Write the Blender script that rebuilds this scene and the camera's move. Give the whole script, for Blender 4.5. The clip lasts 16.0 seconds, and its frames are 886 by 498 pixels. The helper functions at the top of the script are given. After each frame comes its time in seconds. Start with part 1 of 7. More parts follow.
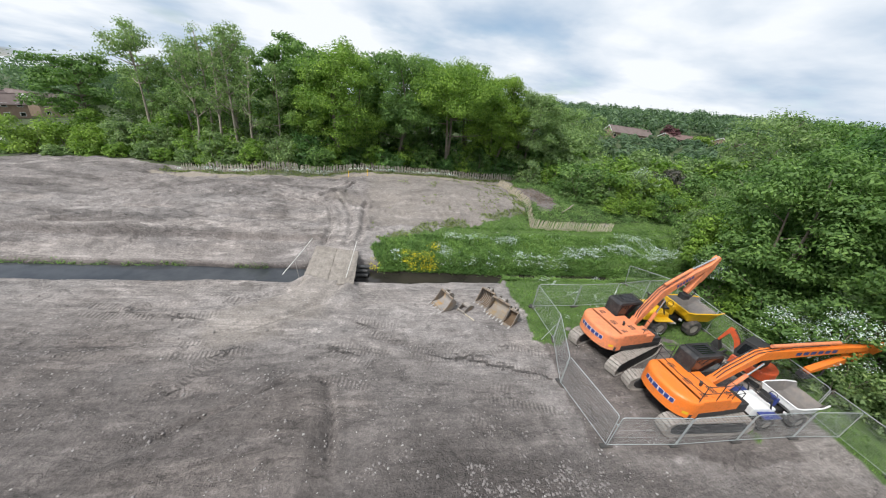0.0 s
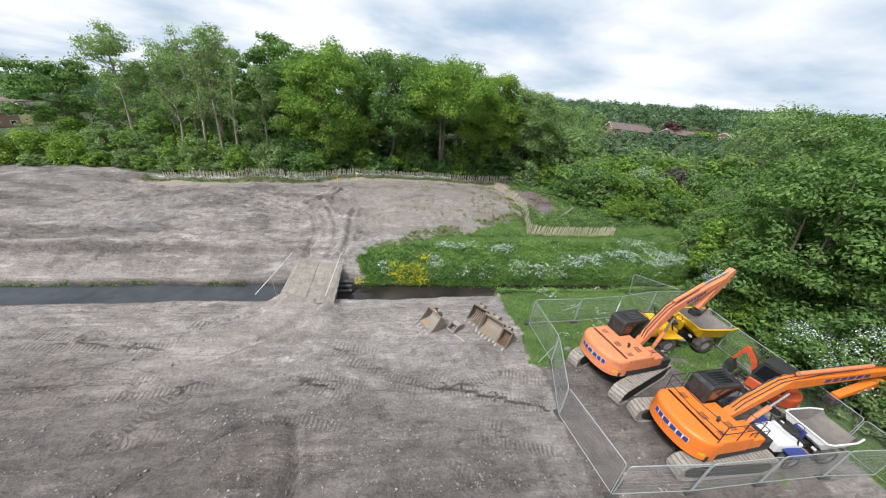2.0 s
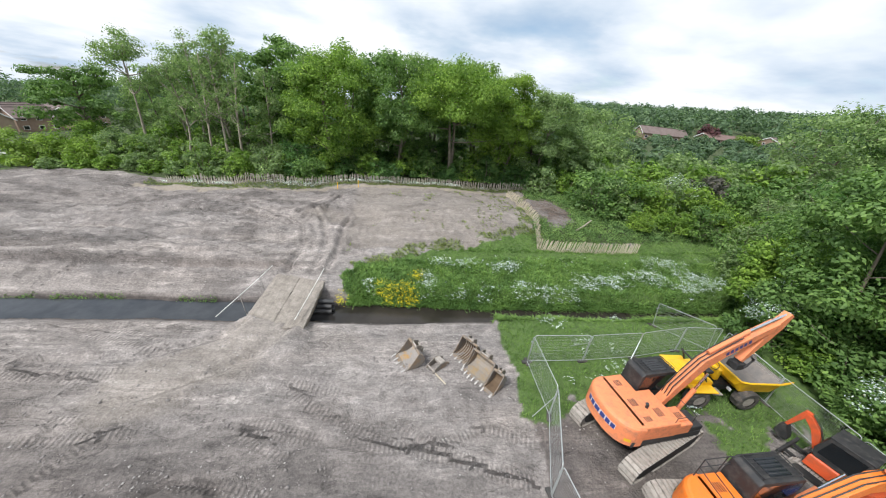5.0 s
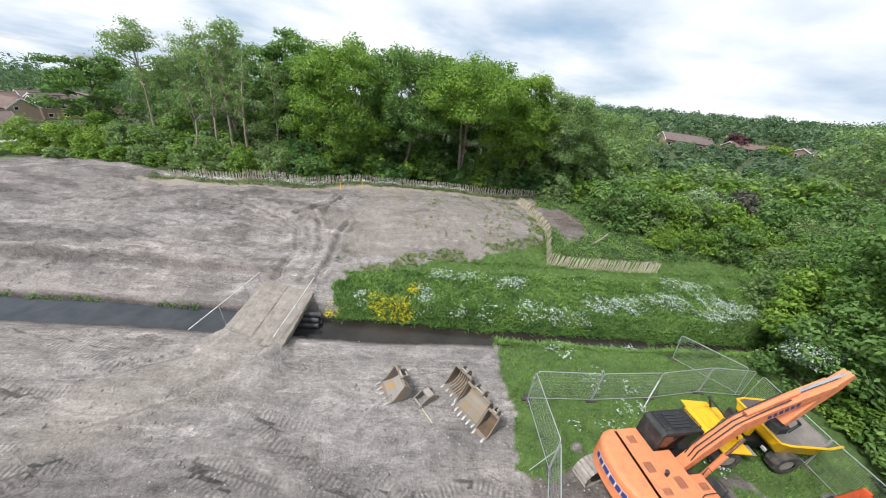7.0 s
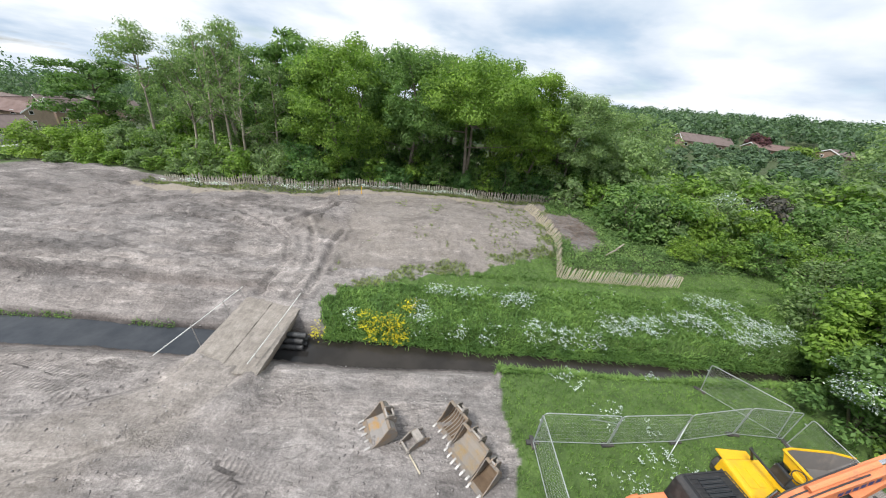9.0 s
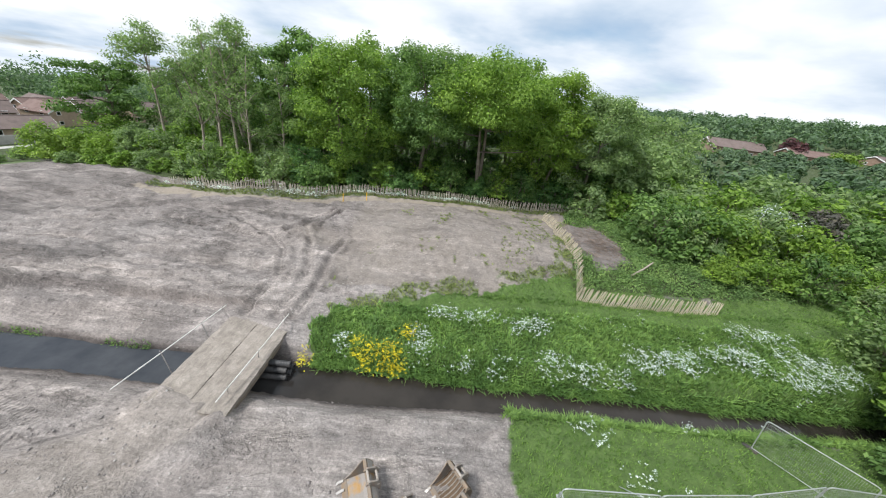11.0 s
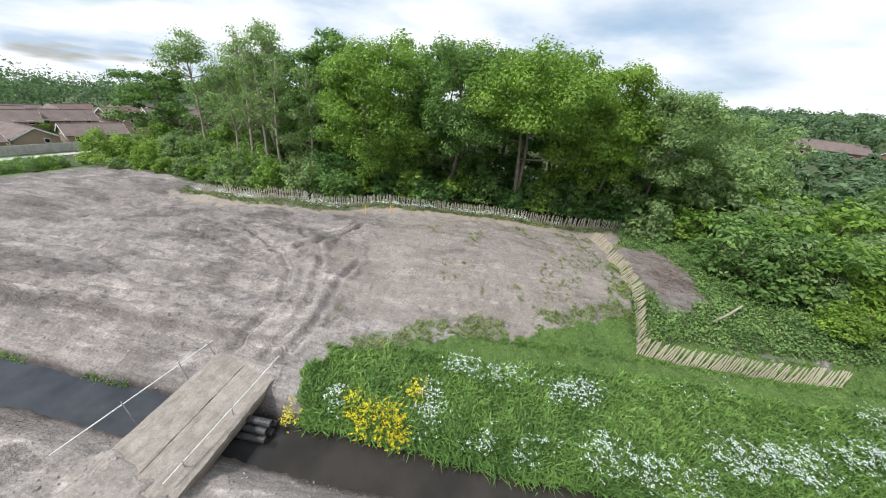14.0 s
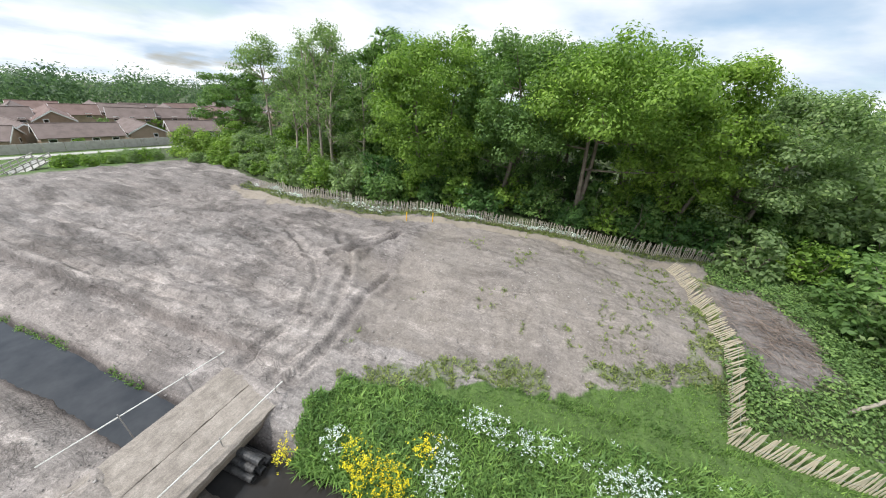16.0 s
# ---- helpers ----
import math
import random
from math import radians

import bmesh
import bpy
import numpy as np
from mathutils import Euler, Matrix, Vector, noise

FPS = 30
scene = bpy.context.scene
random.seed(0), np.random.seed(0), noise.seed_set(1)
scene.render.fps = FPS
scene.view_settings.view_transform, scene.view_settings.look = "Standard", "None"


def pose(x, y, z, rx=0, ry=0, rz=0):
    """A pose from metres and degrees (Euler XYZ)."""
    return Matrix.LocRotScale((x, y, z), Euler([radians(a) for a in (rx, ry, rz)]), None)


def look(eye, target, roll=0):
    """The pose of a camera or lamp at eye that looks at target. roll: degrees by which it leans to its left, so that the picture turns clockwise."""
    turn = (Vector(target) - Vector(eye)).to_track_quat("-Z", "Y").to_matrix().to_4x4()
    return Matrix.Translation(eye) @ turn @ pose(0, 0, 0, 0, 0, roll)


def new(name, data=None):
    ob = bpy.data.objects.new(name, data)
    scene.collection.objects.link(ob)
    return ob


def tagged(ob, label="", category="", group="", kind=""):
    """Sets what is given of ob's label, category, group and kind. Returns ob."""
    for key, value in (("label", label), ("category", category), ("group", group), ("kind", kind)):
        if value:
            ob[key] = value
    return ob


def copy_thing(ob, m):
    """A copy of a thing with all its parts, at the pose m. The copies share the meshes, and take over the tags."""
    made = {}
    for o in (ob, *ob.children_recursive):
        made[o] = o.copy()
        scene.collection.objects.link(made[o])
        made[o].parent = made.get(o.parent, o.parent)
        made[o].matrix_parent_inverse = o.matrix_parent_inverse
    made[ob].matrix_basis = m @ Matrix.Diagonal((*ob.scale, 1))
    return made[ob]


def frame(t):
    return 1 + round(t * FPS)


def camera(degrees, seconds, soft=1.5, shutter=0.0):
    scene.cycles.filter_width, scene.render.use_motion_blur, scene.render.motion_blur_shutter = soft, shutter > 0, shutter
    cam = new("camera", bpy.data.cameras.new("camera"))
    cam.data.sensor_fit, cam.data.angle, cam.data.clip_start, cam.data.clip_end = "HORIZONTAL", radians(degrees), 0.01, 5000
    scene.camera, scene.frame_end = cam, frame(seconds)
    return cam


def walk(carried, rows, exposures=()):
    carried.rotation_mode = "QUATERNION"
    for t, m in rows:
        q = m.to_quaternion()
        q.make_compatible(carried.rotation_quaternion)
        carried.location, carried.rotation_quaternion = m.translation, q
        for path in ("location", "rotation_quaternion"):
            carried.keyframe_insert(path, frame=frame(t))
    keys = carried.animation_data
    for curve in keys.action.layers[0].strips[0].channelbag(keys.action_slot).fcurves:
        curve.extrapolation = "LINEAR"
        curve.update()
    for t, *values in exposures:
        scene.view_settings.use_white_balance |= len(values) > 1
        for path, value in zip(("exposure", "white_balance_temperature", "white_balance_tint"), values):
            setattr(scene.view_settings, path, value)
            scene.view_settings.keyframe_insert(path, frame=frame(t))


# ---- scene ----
cam = camera(109.0, 16.0, soft=1.1)
METRES, EYE, TILT, LEAN, TURN = 20.0, 12.0, -23.0, 0.0, 0.0
PATH = [
    (0, (0.769, -0.473, 12.999), (0.754, 1.336, 12.146), 8.5),
    (0.5, (0.983, 0.104, 13.049), (0.978, 1.911, 12.192), 8.9),
    (1, (1.122, 0.656, 13.027), (1.11, 2.462, 12.168), 8.2),
    (1.5, (1.315, 1.162, 13.083), (1.285, 2.966, 12.221), 7.1),
    (2, (1.566, 1.615, 13.195), (1.541, 3.423, 12.338), 7.4),
    (2.5, (1.842, 2.168, 13.279), (1.828, 3.975, 12.422), 7.9),
    (3, (2.14, 2.792, 13.31), (2.147, 4.6, 12.456), 9.1),
    (3.5, (2.306, 3.386, 13.259), (2.307, 5.193, 12.404), 8.5),
    (4, (2.489, 3.958, 13.216), (2.478, 5.765, 12.359), 7.7),
    (4.2, (2.733, 4.136, 13.192), (2.678, 5.944, 12.338), 7.5),
    (6.3, (3.755, 6.309, 13.248), (3.546, 8.106, 12.395), 7.2),
    (6.5, (3.694, 6.557, 13.304), (3.489, 8.35, 12.44), 7.9),
    (7, (3.912, 7.139, 13.352), (3.676, 8.927, 12.486), 8.6),
    (7.5, (4.032, 7.648, 13.394), (3.745, 9.426, 12.524), 8.0),
    (8, (4.125, 8.225, 13.375), (3.812, 9.999, 12.506), 7.8),
    (8.5, (4.152, 8.753, 13.327), (3.828, 10.527, 12.462), 7.3),
    (9, (4.207, 9.422, 13.275), (3.911, 11.201, 12.41), 8.1),
    (9.2, (4.207, 9.674, 13.221), (3.921, 11.457, 12.363), 8.4),
    (11.3, (4.138, 12.532, 13.227), (3.711, 14.283, 12.359), 8.2),
    (11.5, (4.165, 12.882, 13.246), (3.704, 14.623, 12.376), 8.2),
    (12, (4.237, 13.69, 13.26), (3.716, 15.412, 12.387), 8.1),
    (12.5, (4.077, 14.329, 13.273), (3.564, 16.052, 12.395), 8.0),
    (13, (3.972, 15.014, 13.287), (3.415, 16.719, 12.404), 7.2),
    (13.5, (3.863, 15.635, 13.303), (3.286, 17.332, 12.416), 6.7),
    (14, (3.755, 16.282, 13.252), (3.14, 17.967, 12.367), 6.9),
    (14.5, (3.679, 16.953, 13.283), (3.024, 18.619, 12.392), 6.7),
    (15, (3.602, 17.807, 13.212), (2.872, 19.442, 12.32), 7.3),
    (15.5, (3.495, 18.616, 13.232), (2.673, 20.199, 12.327), 6.8),
    (16, (3.338, 19.382, 13.209), (2.426, 20.909, 12.295), 6.8),
]
walk(cam, [(t, look(eye, target, roll)) for t, eye, target, roll in PATH], [(0.0, 0.02), (4.0, 0.15), (9.0, 0.15), (12.5, 0.15), (16.0, 0.25)])

# ---- sky and sun ----
SUN_DIR = Vector((-0.45, -0.42, 0.79)).normalized()
world = bpy.data.worlds.new("overcast_sky")
scene.world = world
world.use_nodes = True
wn, wl = world.node_tree.nodes, world.node_tree.links
wn.clear()
w_out = wn.new("ShaderNodeOutputWorld")
w_bg = wn.new("ShaderNodeBackground")
w_sky = wn.new("ShaderNodeTexSky")
w_sky.sky_type, w_sky.sun_disc = "NISHITA", False
w_sky.sun_elevation = math.asin(SUN_DIR.z)
w_sky.sun_rotation = math.atan2(SUN_DIR.x, SUN_DIR.y)
w_scale = wn.new("ShaderNodeVectorMath")
w_scale.operation = "SCALE"
w_scale.inputs["Scale"].default_value = 0.13
w_tc = wn.new("ShaderNodeTexCoord")
# cloud layer: the view direction projected on a high flat deck
w_sep = wn.new("ShaderNodeSeparateXYZ")
w_add = wn.new("ShaderNodeMath")
w_add.operation, w_add.inputs[1].default_value = "ADD", 0.2
w_max = wn.new("ShaderNodeMath")
w_max.operation, w_max.inputs[1].default_value = "MAXIMUM", 0.12
w_div = wn.new("ShaderNodeVectorMath")
w_div.operation = "DIVIDE"
w_comb = wn.new("ShaderNodeCombineXYZ")
w_noise = wn.new("ShaderNodeTexNoise")
w_noise.inputs["Scale"].default_value = 0.8
w_noise.inputs["Detail"].default_value = 7.0
w_noise.inputs["Roughness"].default_value = 0.52
w_ramp = wn.new("ShaderNodeValToRGB")
w_ramp.color_ramp.elements[0].position, w_ramp.color_ramp.elements[0].color = 0.31, (0, 0, 0, 1)
w_ramp.color_ramp.elements[1].position, w_ramp.color_ramp.elements[1].color = 0.44, (1, 1, 1, 1)
w_noise2 = wn.new("ShaderNodeTexNoise")
w_noise2.inputs["Scale"].default_value = 0.85
w_noise2.inputs["Detail"].default_value = 6.0
w_shade = wn.new("ShaderNodeValToRGB")
w_shade.color_ramp.elements[0].position, w_shade.color_ramp.elements[0].color = 0.38, (0.5, 0.62, 0.77, 1)
w_shade.color_ramp.elements[1].position, w_shade.color_ramp.elements[1].color = 0.58, (0.94, 0.98, 1.03, 1)
w_mix = wn.new("ShaderNodeMix")
w_mix.data_type = "RGBA"
wl.new(w_tc.outputs["Generated"], w_sep.inputs[0])
wl.new(w_sep.outputs["Z"], w_add.inputs[0])
wl.new(w_add.outputs[0], w_max.inputs[0])
for axis in "XYZ":
    wl.new(w_max.outputs[0], w_comb.inputs[axis])
wl.new(w_tc.outputs["Generated"], w_div.inputs[0])
wl.new(w_comb.outputs[0], w_div.inputs[1])
wl.new(w_div.outputs[0], w_noise.inputs["Vector"])
w_shift = wn.new("ShaderNodeVectorMath")
w_shift.operation = "ADD"
w_shift.inputs[1].default_value = (0.0, 0.0, 0.0)
wl.new(w_div.outputs[0], w_shift.inputs[0])
wl.new(w_shift.outputs[0], w_noise2.inputs["Vector"])
wl.new(w_noise.outputs["Fac"], w_ramp.inputs[0])
wl.new(w_noise2.outputs["Fac"], w_shade.inputs[0])
wl.new(w_sky.outputs[0], w_scale.inputs[0])
wl.new(w_ramp.outputs[0], w_mix.inputs[0])
wl.new(w_scale.outputs[0], w_mix.inputs[6])
wl.new(w_shade.outputs[0], w_mix.inputs[7])
wl.new(w_mix.outputs[2], w_bg.inputs["Color"])
wl.new(w_bg.outputs[0], w_out.inputs["Surface"])
w_bg.inputs["Strength"].default_value = 1.0
sun = new("sun", bpy.data.lights.new("sun", "SUN"))
sun.data.energy, sun.data.angle, sun.data.color = 4.0, radians(12), (1.0, 0.985, 0.955)
sun.matrix_world = look(SUN_DIR * 60, (0, 0, 0))

# ---- materials ----
def mat(name, rough=0.7, metal=0.0):
    m = bpy.data.materials.new(name)
    m.use_nodes = True
    b = m.node_tree.nodes["Principled BSDF"]
    b.inputs["Roughness"].default_value, b.inputs["Metallic"].default_value = rough, metal
    return m, m.node_tree.nodes, m.node_tree.links, b


def noise_node(n, l, scale, detail=6.0, rough=0.6, coords="Object", stretch=None, turn=0.0, warp=0.0):
    tc = n.new("ShaderNodeTexCoord")
    t = n.new("ShaderNodeTexNoise")
    t.inputs["Scale"].default_value, t.inputs["Detail"].default_value, t.inputs["Roughness"].default_value = scale, detail, rough
    t.inputs["Distortion"].default_value = warp
    src = tc.outputs[coords]
    if stretch:
        mp = n.new("ShaderNodeMapping")
        mp.inputs["Rotation"].default_value = (0, 0, turn)
        l.new(src, mp.inputs["Vector"])
        mp2 = n.new("ShaderNodeMapping")
        mp2.inputs["Scale"].default_value = stretch
        l.new(mp.outputs[0], mp2.inputs["Vector"])
        src = mp2.outputs[0]
    l.new(src, t.inputs["Vector"])
    return t.outputs["Fac"]


def ramp(n, l, fac, *stops):
    r = n.new("ShaderNodeValToRGB")
    e = r.color_ramp.elements
    while len(e) < len(stops):
        e.new(0.5)
    for k, (p, c) in enumerate(stops):
        e[k].position = p
        e[k].color = (*c, 1) if len(c) == 3 else c
    l.new(fac, r.inputs[0])
    return r.outputs[0]


def mix(n, l, fac, a, b, mode="MIX"):
    m = n.new("ShaderNodeMix")
    m.data_type, m.blend_type = "RGBA", mode
    for sock, val in ((m.inputs[0], fac), (m.inputs[6], a), (m.inputs[7], b)):
        if isinstance(val, (int, float)):
            sock.default_value = val
        elif isinstance(val, tuple):
            sock.default_value = (*val, 1)
        else:
            l.new(val, sock)
    return m.outputs[2]


def maths(n, l, op, a, b=0.0):
    q = n.new("ShaderNodeMath")
    q.operation = op
    for sock, val in ((q.inputs[0], a), (q.inputs[1], b)):
        if isinstance(val, (int, float)):
            sock.default_value = val
        else:
            l.new(val, sock)
    return q.outputs[0]


def bump(n, l, b, height, strength=0.4, distance=0.05):
    bp = n.new("ShaderNodeBump")
    bp.inputs["Strength"].default_value, bp.inputs["Distance"].default_value = strength, distance
    l.new(height, bp.inputs["Height"])
    l.new(bp.outputs[0], b.inputs["Normal"])


def worn(name, base, dirt, rough=0.5, metal=0.0, scale=3.0, amount=(0.45, 0.75), bump_d=0.004, fine=40.0):
    """Paint, metal or wood with stains and grain at two scales."""
    m, n, l, b = mat(name, rough, metal)
    f = noise_node(n, l, scale, 8, 0.65)
    g = noise_node(n, l, fine, 4, 0.6)
    k = ramp(n, l, f, (amount[0], (0, 0, 0)), (amount[1], (1, 1, 1)))
    c = mix(n, l, k, base, dirt)
    c = mix(n, l, 0.35, c, ramp(n, l, g, (0.3, (0.55, 0.55, 0.55)), (0.7, (1.25, 1.25, 1.25))), "MULTIPLY")
    l.new(c, b.inputs["Base Color"])
    l.new(ramp(n, l, f, (0.3, (rough * 0.8,) * 3), (0.7, (min(1, rough * 1.35),) * 3)), b.inputs["Roughness"])
    bump(n, l, b, g, 0.3, bump_d)
    return m


def leaf_mat(name, dark, light, scale=0.35, through_light=0.42):
    m, n, l, b = mat(name, 0.55)
    info = n.new("ShaderNodeNewGeometry")
    f = noise_node(n, l, scale, 3, 0.55)
    dark, light = (dark[0] * 1.8, dark[1] * 1.95, dark[2] * 2.25), (light[0] * 1.84, light[1] * 2.0, light[2] * 2.3)
    big = ramp(n, l, f, (0.32, dark), (0.68, light))
    var = ramp(n, l, info.outputs["Random Per Island"], (0.0, (0.62, 0.66, 0.6)), (0.75, (1.1, 1.08, 1.0)), (1.0, (1.45, 1.35, 1.1)))
    c = mix(n, l, 1.0, big, var, "MULTIPLY")
    l.new(c, b.inputs["Base Color"])
    b.inputs["Specular IOR Level"].default_value = 0.25
    tr = n.new("ShaderNodeBsdfTranslucent")
    l.new(mix(n, l, 1.0, c, (0.9, 1.06, 0.62), "MULTIPLY"), tr.inputs["Color"])
    ms = n.new("ShaderNodeMixShader")
    ms.inputs[0].default_value = through_light
    l.new(b.outputs[0], ms.inputs[1])
    l.new(tr.outputs[0], ms.inputs[2])
    l.new(ms.outputs[0], n["Material Output"].inputs["Surface"])
    return m


M_LEAF_FRESH = leaf_mat("leaf_fresh_green", (0.07, 0.118, 0.02), (0.146, 0.206, 0.035))
M_LEAF_MID = leaf_mat("leaf_mid_green", (0.056, 0.098, 0.027), (0.114, 0.17, 0.046))
M_LEAF_DARK = leaf_mat("leaf_dark_green", (0.034, 0.072, 0.021), (0.08, 0.138, 0.036))
M_LEAF_GREY = leaf_mat("leaf_grey_green", (0.098, 0.132, 0.054), (0.172, 0.218, 0.086), through_light=0.5)
M_LEAF_LIME = leaf_mat("leaf_lime_green", (0.1, 0.145, 0.026), (0.175, 0.225, 0.045))
M_LEAF_YELLOW = leaf_mat("leaf_yellow_green", (0.082, 0.125, 0.02), (0.16, 0.22, 0.036))
# distant leaves: haze painted in as a greyer, lighter green
M_LEAF_HAZED = leaf_mat("hazed_far_leaf", (0.055, 0.085, 0.045), (0.095, 0.13, 0.07), scale=0.05)
M_LEAF_PURPLE = leaf_mat("leaf_copper", (0.05, 0.02, 0.025), (0.11, 0.05, 0.05))
M_LEAF_DULL = leaf_mat("leaf_dull_purple", (0.06, 0.055, 0.045), (0.1, 0.085, 0.07))
M_BLOSSOM = leaf_mat("white_blossom", (0.31, 0.325, 0.295), (0.39, 0.405, 0.375), through_light=0.2)
M_YELLOW = leaf_mat("yellow_blossom", (0.38, 0.29, 0.01), (0.46, 0.39, 0.02), through_light=0.2)
M_GRASS = leaf_mat("grass_blades", (0.064, 0.108, 0.026), (0.12, 0.178, 0.043), scale=0.5, through_light=0.3)
M_NETTLE = leaf_mat("rank_weeds", (0.06, 0.108, 0.028), (0.12, 0.184, 0.046), scale=0.5, through_light=0.3)
M_BRAMBLE = leaf_mat("bramble_leaf", (0.066, 0.108, 0.034), (0.125, 0.178, 0.055), scale=0.6, through_light=0.35)
M_OLIVE = leaf_mat("olive_weeds", (0.085, 0.1, 0.03), (0.15, 0.165, 0.055), scale=0.9, through_light=0.3)
M_BARK = worn("bark", (0.16, 0.13, 0.1), (0.28, 0.25, 0.2), 0.9, scale=1.5, bump_d=0.03, fine=14)
M_BARK_PALE = worn("pale_bark", (0.34, 0.3, 0.24), (0.2, 0.17, 0.13), 0.9, scale=1.2, bump_d=0.02, fine=12)
M_ORANGE = worn("orange_paint", (0.84, 0.2, 0.024), (0.56, 0.18, 0.06), 0.45, scale=2.8, amount=(0.52, 0.8))
M_ORANGE_OLD = worn("faded_orange_paint", (0.78, 0.25, 0.105), (0.46, 0.19, 0.11), 0.6, scale=3.2, amount=(0.48, 0.72))
M_YELLOWPAINT = worn("yellow_paint", (0.83, 0.47, 0.012), (0.5, 0.3, 0.05), 0.42, scale=2.5, amount=(0.5, 0.85))
M_RED = worn("red_orange_paint", (0.65, 0.1, 0.03), (0.35, 0.1, 0.05), 0.5, scale=4)
M_BLACK = worn("black_rubber_and_plastic", (0.022, 0.022, 0.024), (0.07, 0.065, 0.06), 0.6, scale=4)
M_STEEL = worn("muddy_track_steel", (0.36, 0.325, 0.29), (0.2, 0.175, 0.155), 0.7, 0.1, scale=5)
M_TYRE = worn("muddy_tyre", (0.05, 0.048, 0.046), (0.17, 0.14, 0.12), 0.85, scale=4)
M_BUCKET = worn("rusty_bucket_steel", (0.2, 0.18, 0.16), (0.27, 0.19, 0.12), 0.75, 0.05, scale=2.2, amount=(0.45, 0.68))
M_BUCKET_RUST = worn("rust_inside", (0.27, 0.235, 0.2), (0.34, 0.23, 0.1), 0.8, 0.1, scale=2.2, amount=(0.45, 0.68))
M_BUCKET_GREY = worn("scoured_bucket_steel", (0.3, 0.275, 0.255), (0.42, 0.26, 0.11), 0.7, 0.1, scale=1.6, amount=(0.5, 0.62))
M_BUCKET_DARK = worn("dark_rust", (0.13, 0.085, 0.05), (0.09, 0.06, 0.04), 0.85, scale=3)
M_SKIP = worn("muddy_skip_steel", (0.17, 0.155, 0.145), (0.27, 0.23, 0.2), 0.85, 0.05, scale=1.6, amount=(0.45, 0.7))
M_TEETH = worn("bare_tooth_steel", (0.42, 0.4, 0.38), (0.28, 0.24, 0.21), 0.5, 0.4, scale=6)
M_CHROME = worn("chrome_rod", (0.75, 0.75, 0.76), (0.55, 0.55, 0.55), 0.2, 1.0)
M_GALV = worn("galvanised_steel", (0.5, 0.53, 0.53), (0.36, 0.39, 0.39), 0.45, 0.5, scale=5)
M_CONCRETE = worn("concrete", (0.42, 0.41, 0.38), (0.28, 0.28, 0.25), 0.9, scale=1.5)
def deck_mat():
    """Timber mats under a skin of dried mud, scuffed along the way of travel."""
    m, n, l, b = mat("muddy_timber", 0.95)
    base = ramp(n, l, noise_node(n, l, 2.2, 8, 0.7, warp=0.6), (0.36, (0.21, 0.186, 0.163)), (0.5, (0.27, 0.241, 0.212)), (0.64, (0.33, 0.297, 0.264)))
    scuff = noise_node(n, l, 1.0, 6, 0.65, stretch=(0.7, 7.0, 1), warp=0.4)
    c = mix(n, l, 0.8, base, ramp(n, l, scuff, (0.38, (0.84, 0.83, 0.82)), (0.62, (1.12, 1.11, 1.1))), "MULTIPLY")
    g = noise_node(n, l, 22.0, 5, 0.7)
    c = mix(n, l, 0.6, c, ramp(n, l, g, (0.4, (0.7, 0.69, 0.68)), (0.62, (1.3, 1.29, 1.28))), "MULTIPLY")
    l.new(c, b.inputs["Base Color"])
    bump(n, l, b, g, 0.7, 0.03)
    return m


M_WOODDECK = deck_mat()
M_TIMBER = worn("weathered_timber", (0.23, 0.185, 0.145), (0.12, 0.1, 0.08), 0.9, scale=2)
M_PALE = worn("chestnut_pale", (0.52, 0.455, 0.34), (0.36, 0.305, 0.225), 0.85, scale=2)
M_PALE_OLD = worn("weathered_pale", (0.4, 0.36, 0.29), (0.28, 0.25, 0.2), 0.9, scale=2)
M_WHITE = worn("white_paint", (0.78, 0.78, 0.77), (0.5, 0.48, 0.44), 0.5, scale=3, amount=(0.5, 0.8))
M_BLUE = worn("blue_paint", (0.03, 0.05, 0.22), (0.05, 0.06, 0.16), 0.45)
M_PIPE = worn("black_drain_pipe", (0.035, 0.036, 0.038), (0.1, 0.095, 0.09), 0.5, scale=3)
M_ROPE = worn("pale_pole", (0.7, 0.69, 0.66), (0.5, 0.48, 0.44), 0.6)
M_BRICK = worn("buff_brick", (0.34, 0.26, 0.19), (0.27, 0.2, 0.145), 0.9, scale=1.0)
M_BRICK_RED = worn("brown_brick", (0.28, 0.195, 0.145), (0.21, 0.145, 0.105), 0.9, scale=1.0)
M_TILE = worn("brown_roof_tile", (0.165, 0.125, 0.113), (0.12, 0.094, 0.086), 0.85, scale=0.6)
M_TILE_RED = worn("red_roof_tile", (0.185, 0.122, 0.106), (0.135, 0.092, 0.08), 0.85, scale=0.6)
M_STONE = worn("pale_stone", (0.4, 0.375, 0.355), (0.28, 0.26, 0.245), 0.95, scale=3)
M_CLOD = worn("dark_clod", (0.25, 0.226, 0.216), (0.18, 0.16, 0.15), 1.0, scale=3)
M_TWIG = worn("dry_brushwood", (0.22, 0.17, 0.14), (0.13, 0.1, 0.085), 0.95, scale=3)
M_REDLIGHT = worn("orange_decal", (0.75, 0.45, 0.02), (0.7, 0.4, 0.02), 0.4)


def glass_mat():
    m, n, l, b = mat("dark_cab_glass", 0.06)
    b.inputs["Base Color"].default_value = (0.012, 0.014, 0.016, 1)
    b.inputs["Specular IOR Level"].default_value = 0.6
    f = noise_node(n, l, 3.0)
    l.new(ramp(n, l, f, (0.4, (0.05,) * 3), (0.7, (0.22,) * 3)), b.inputs["Roughness"])
    return m


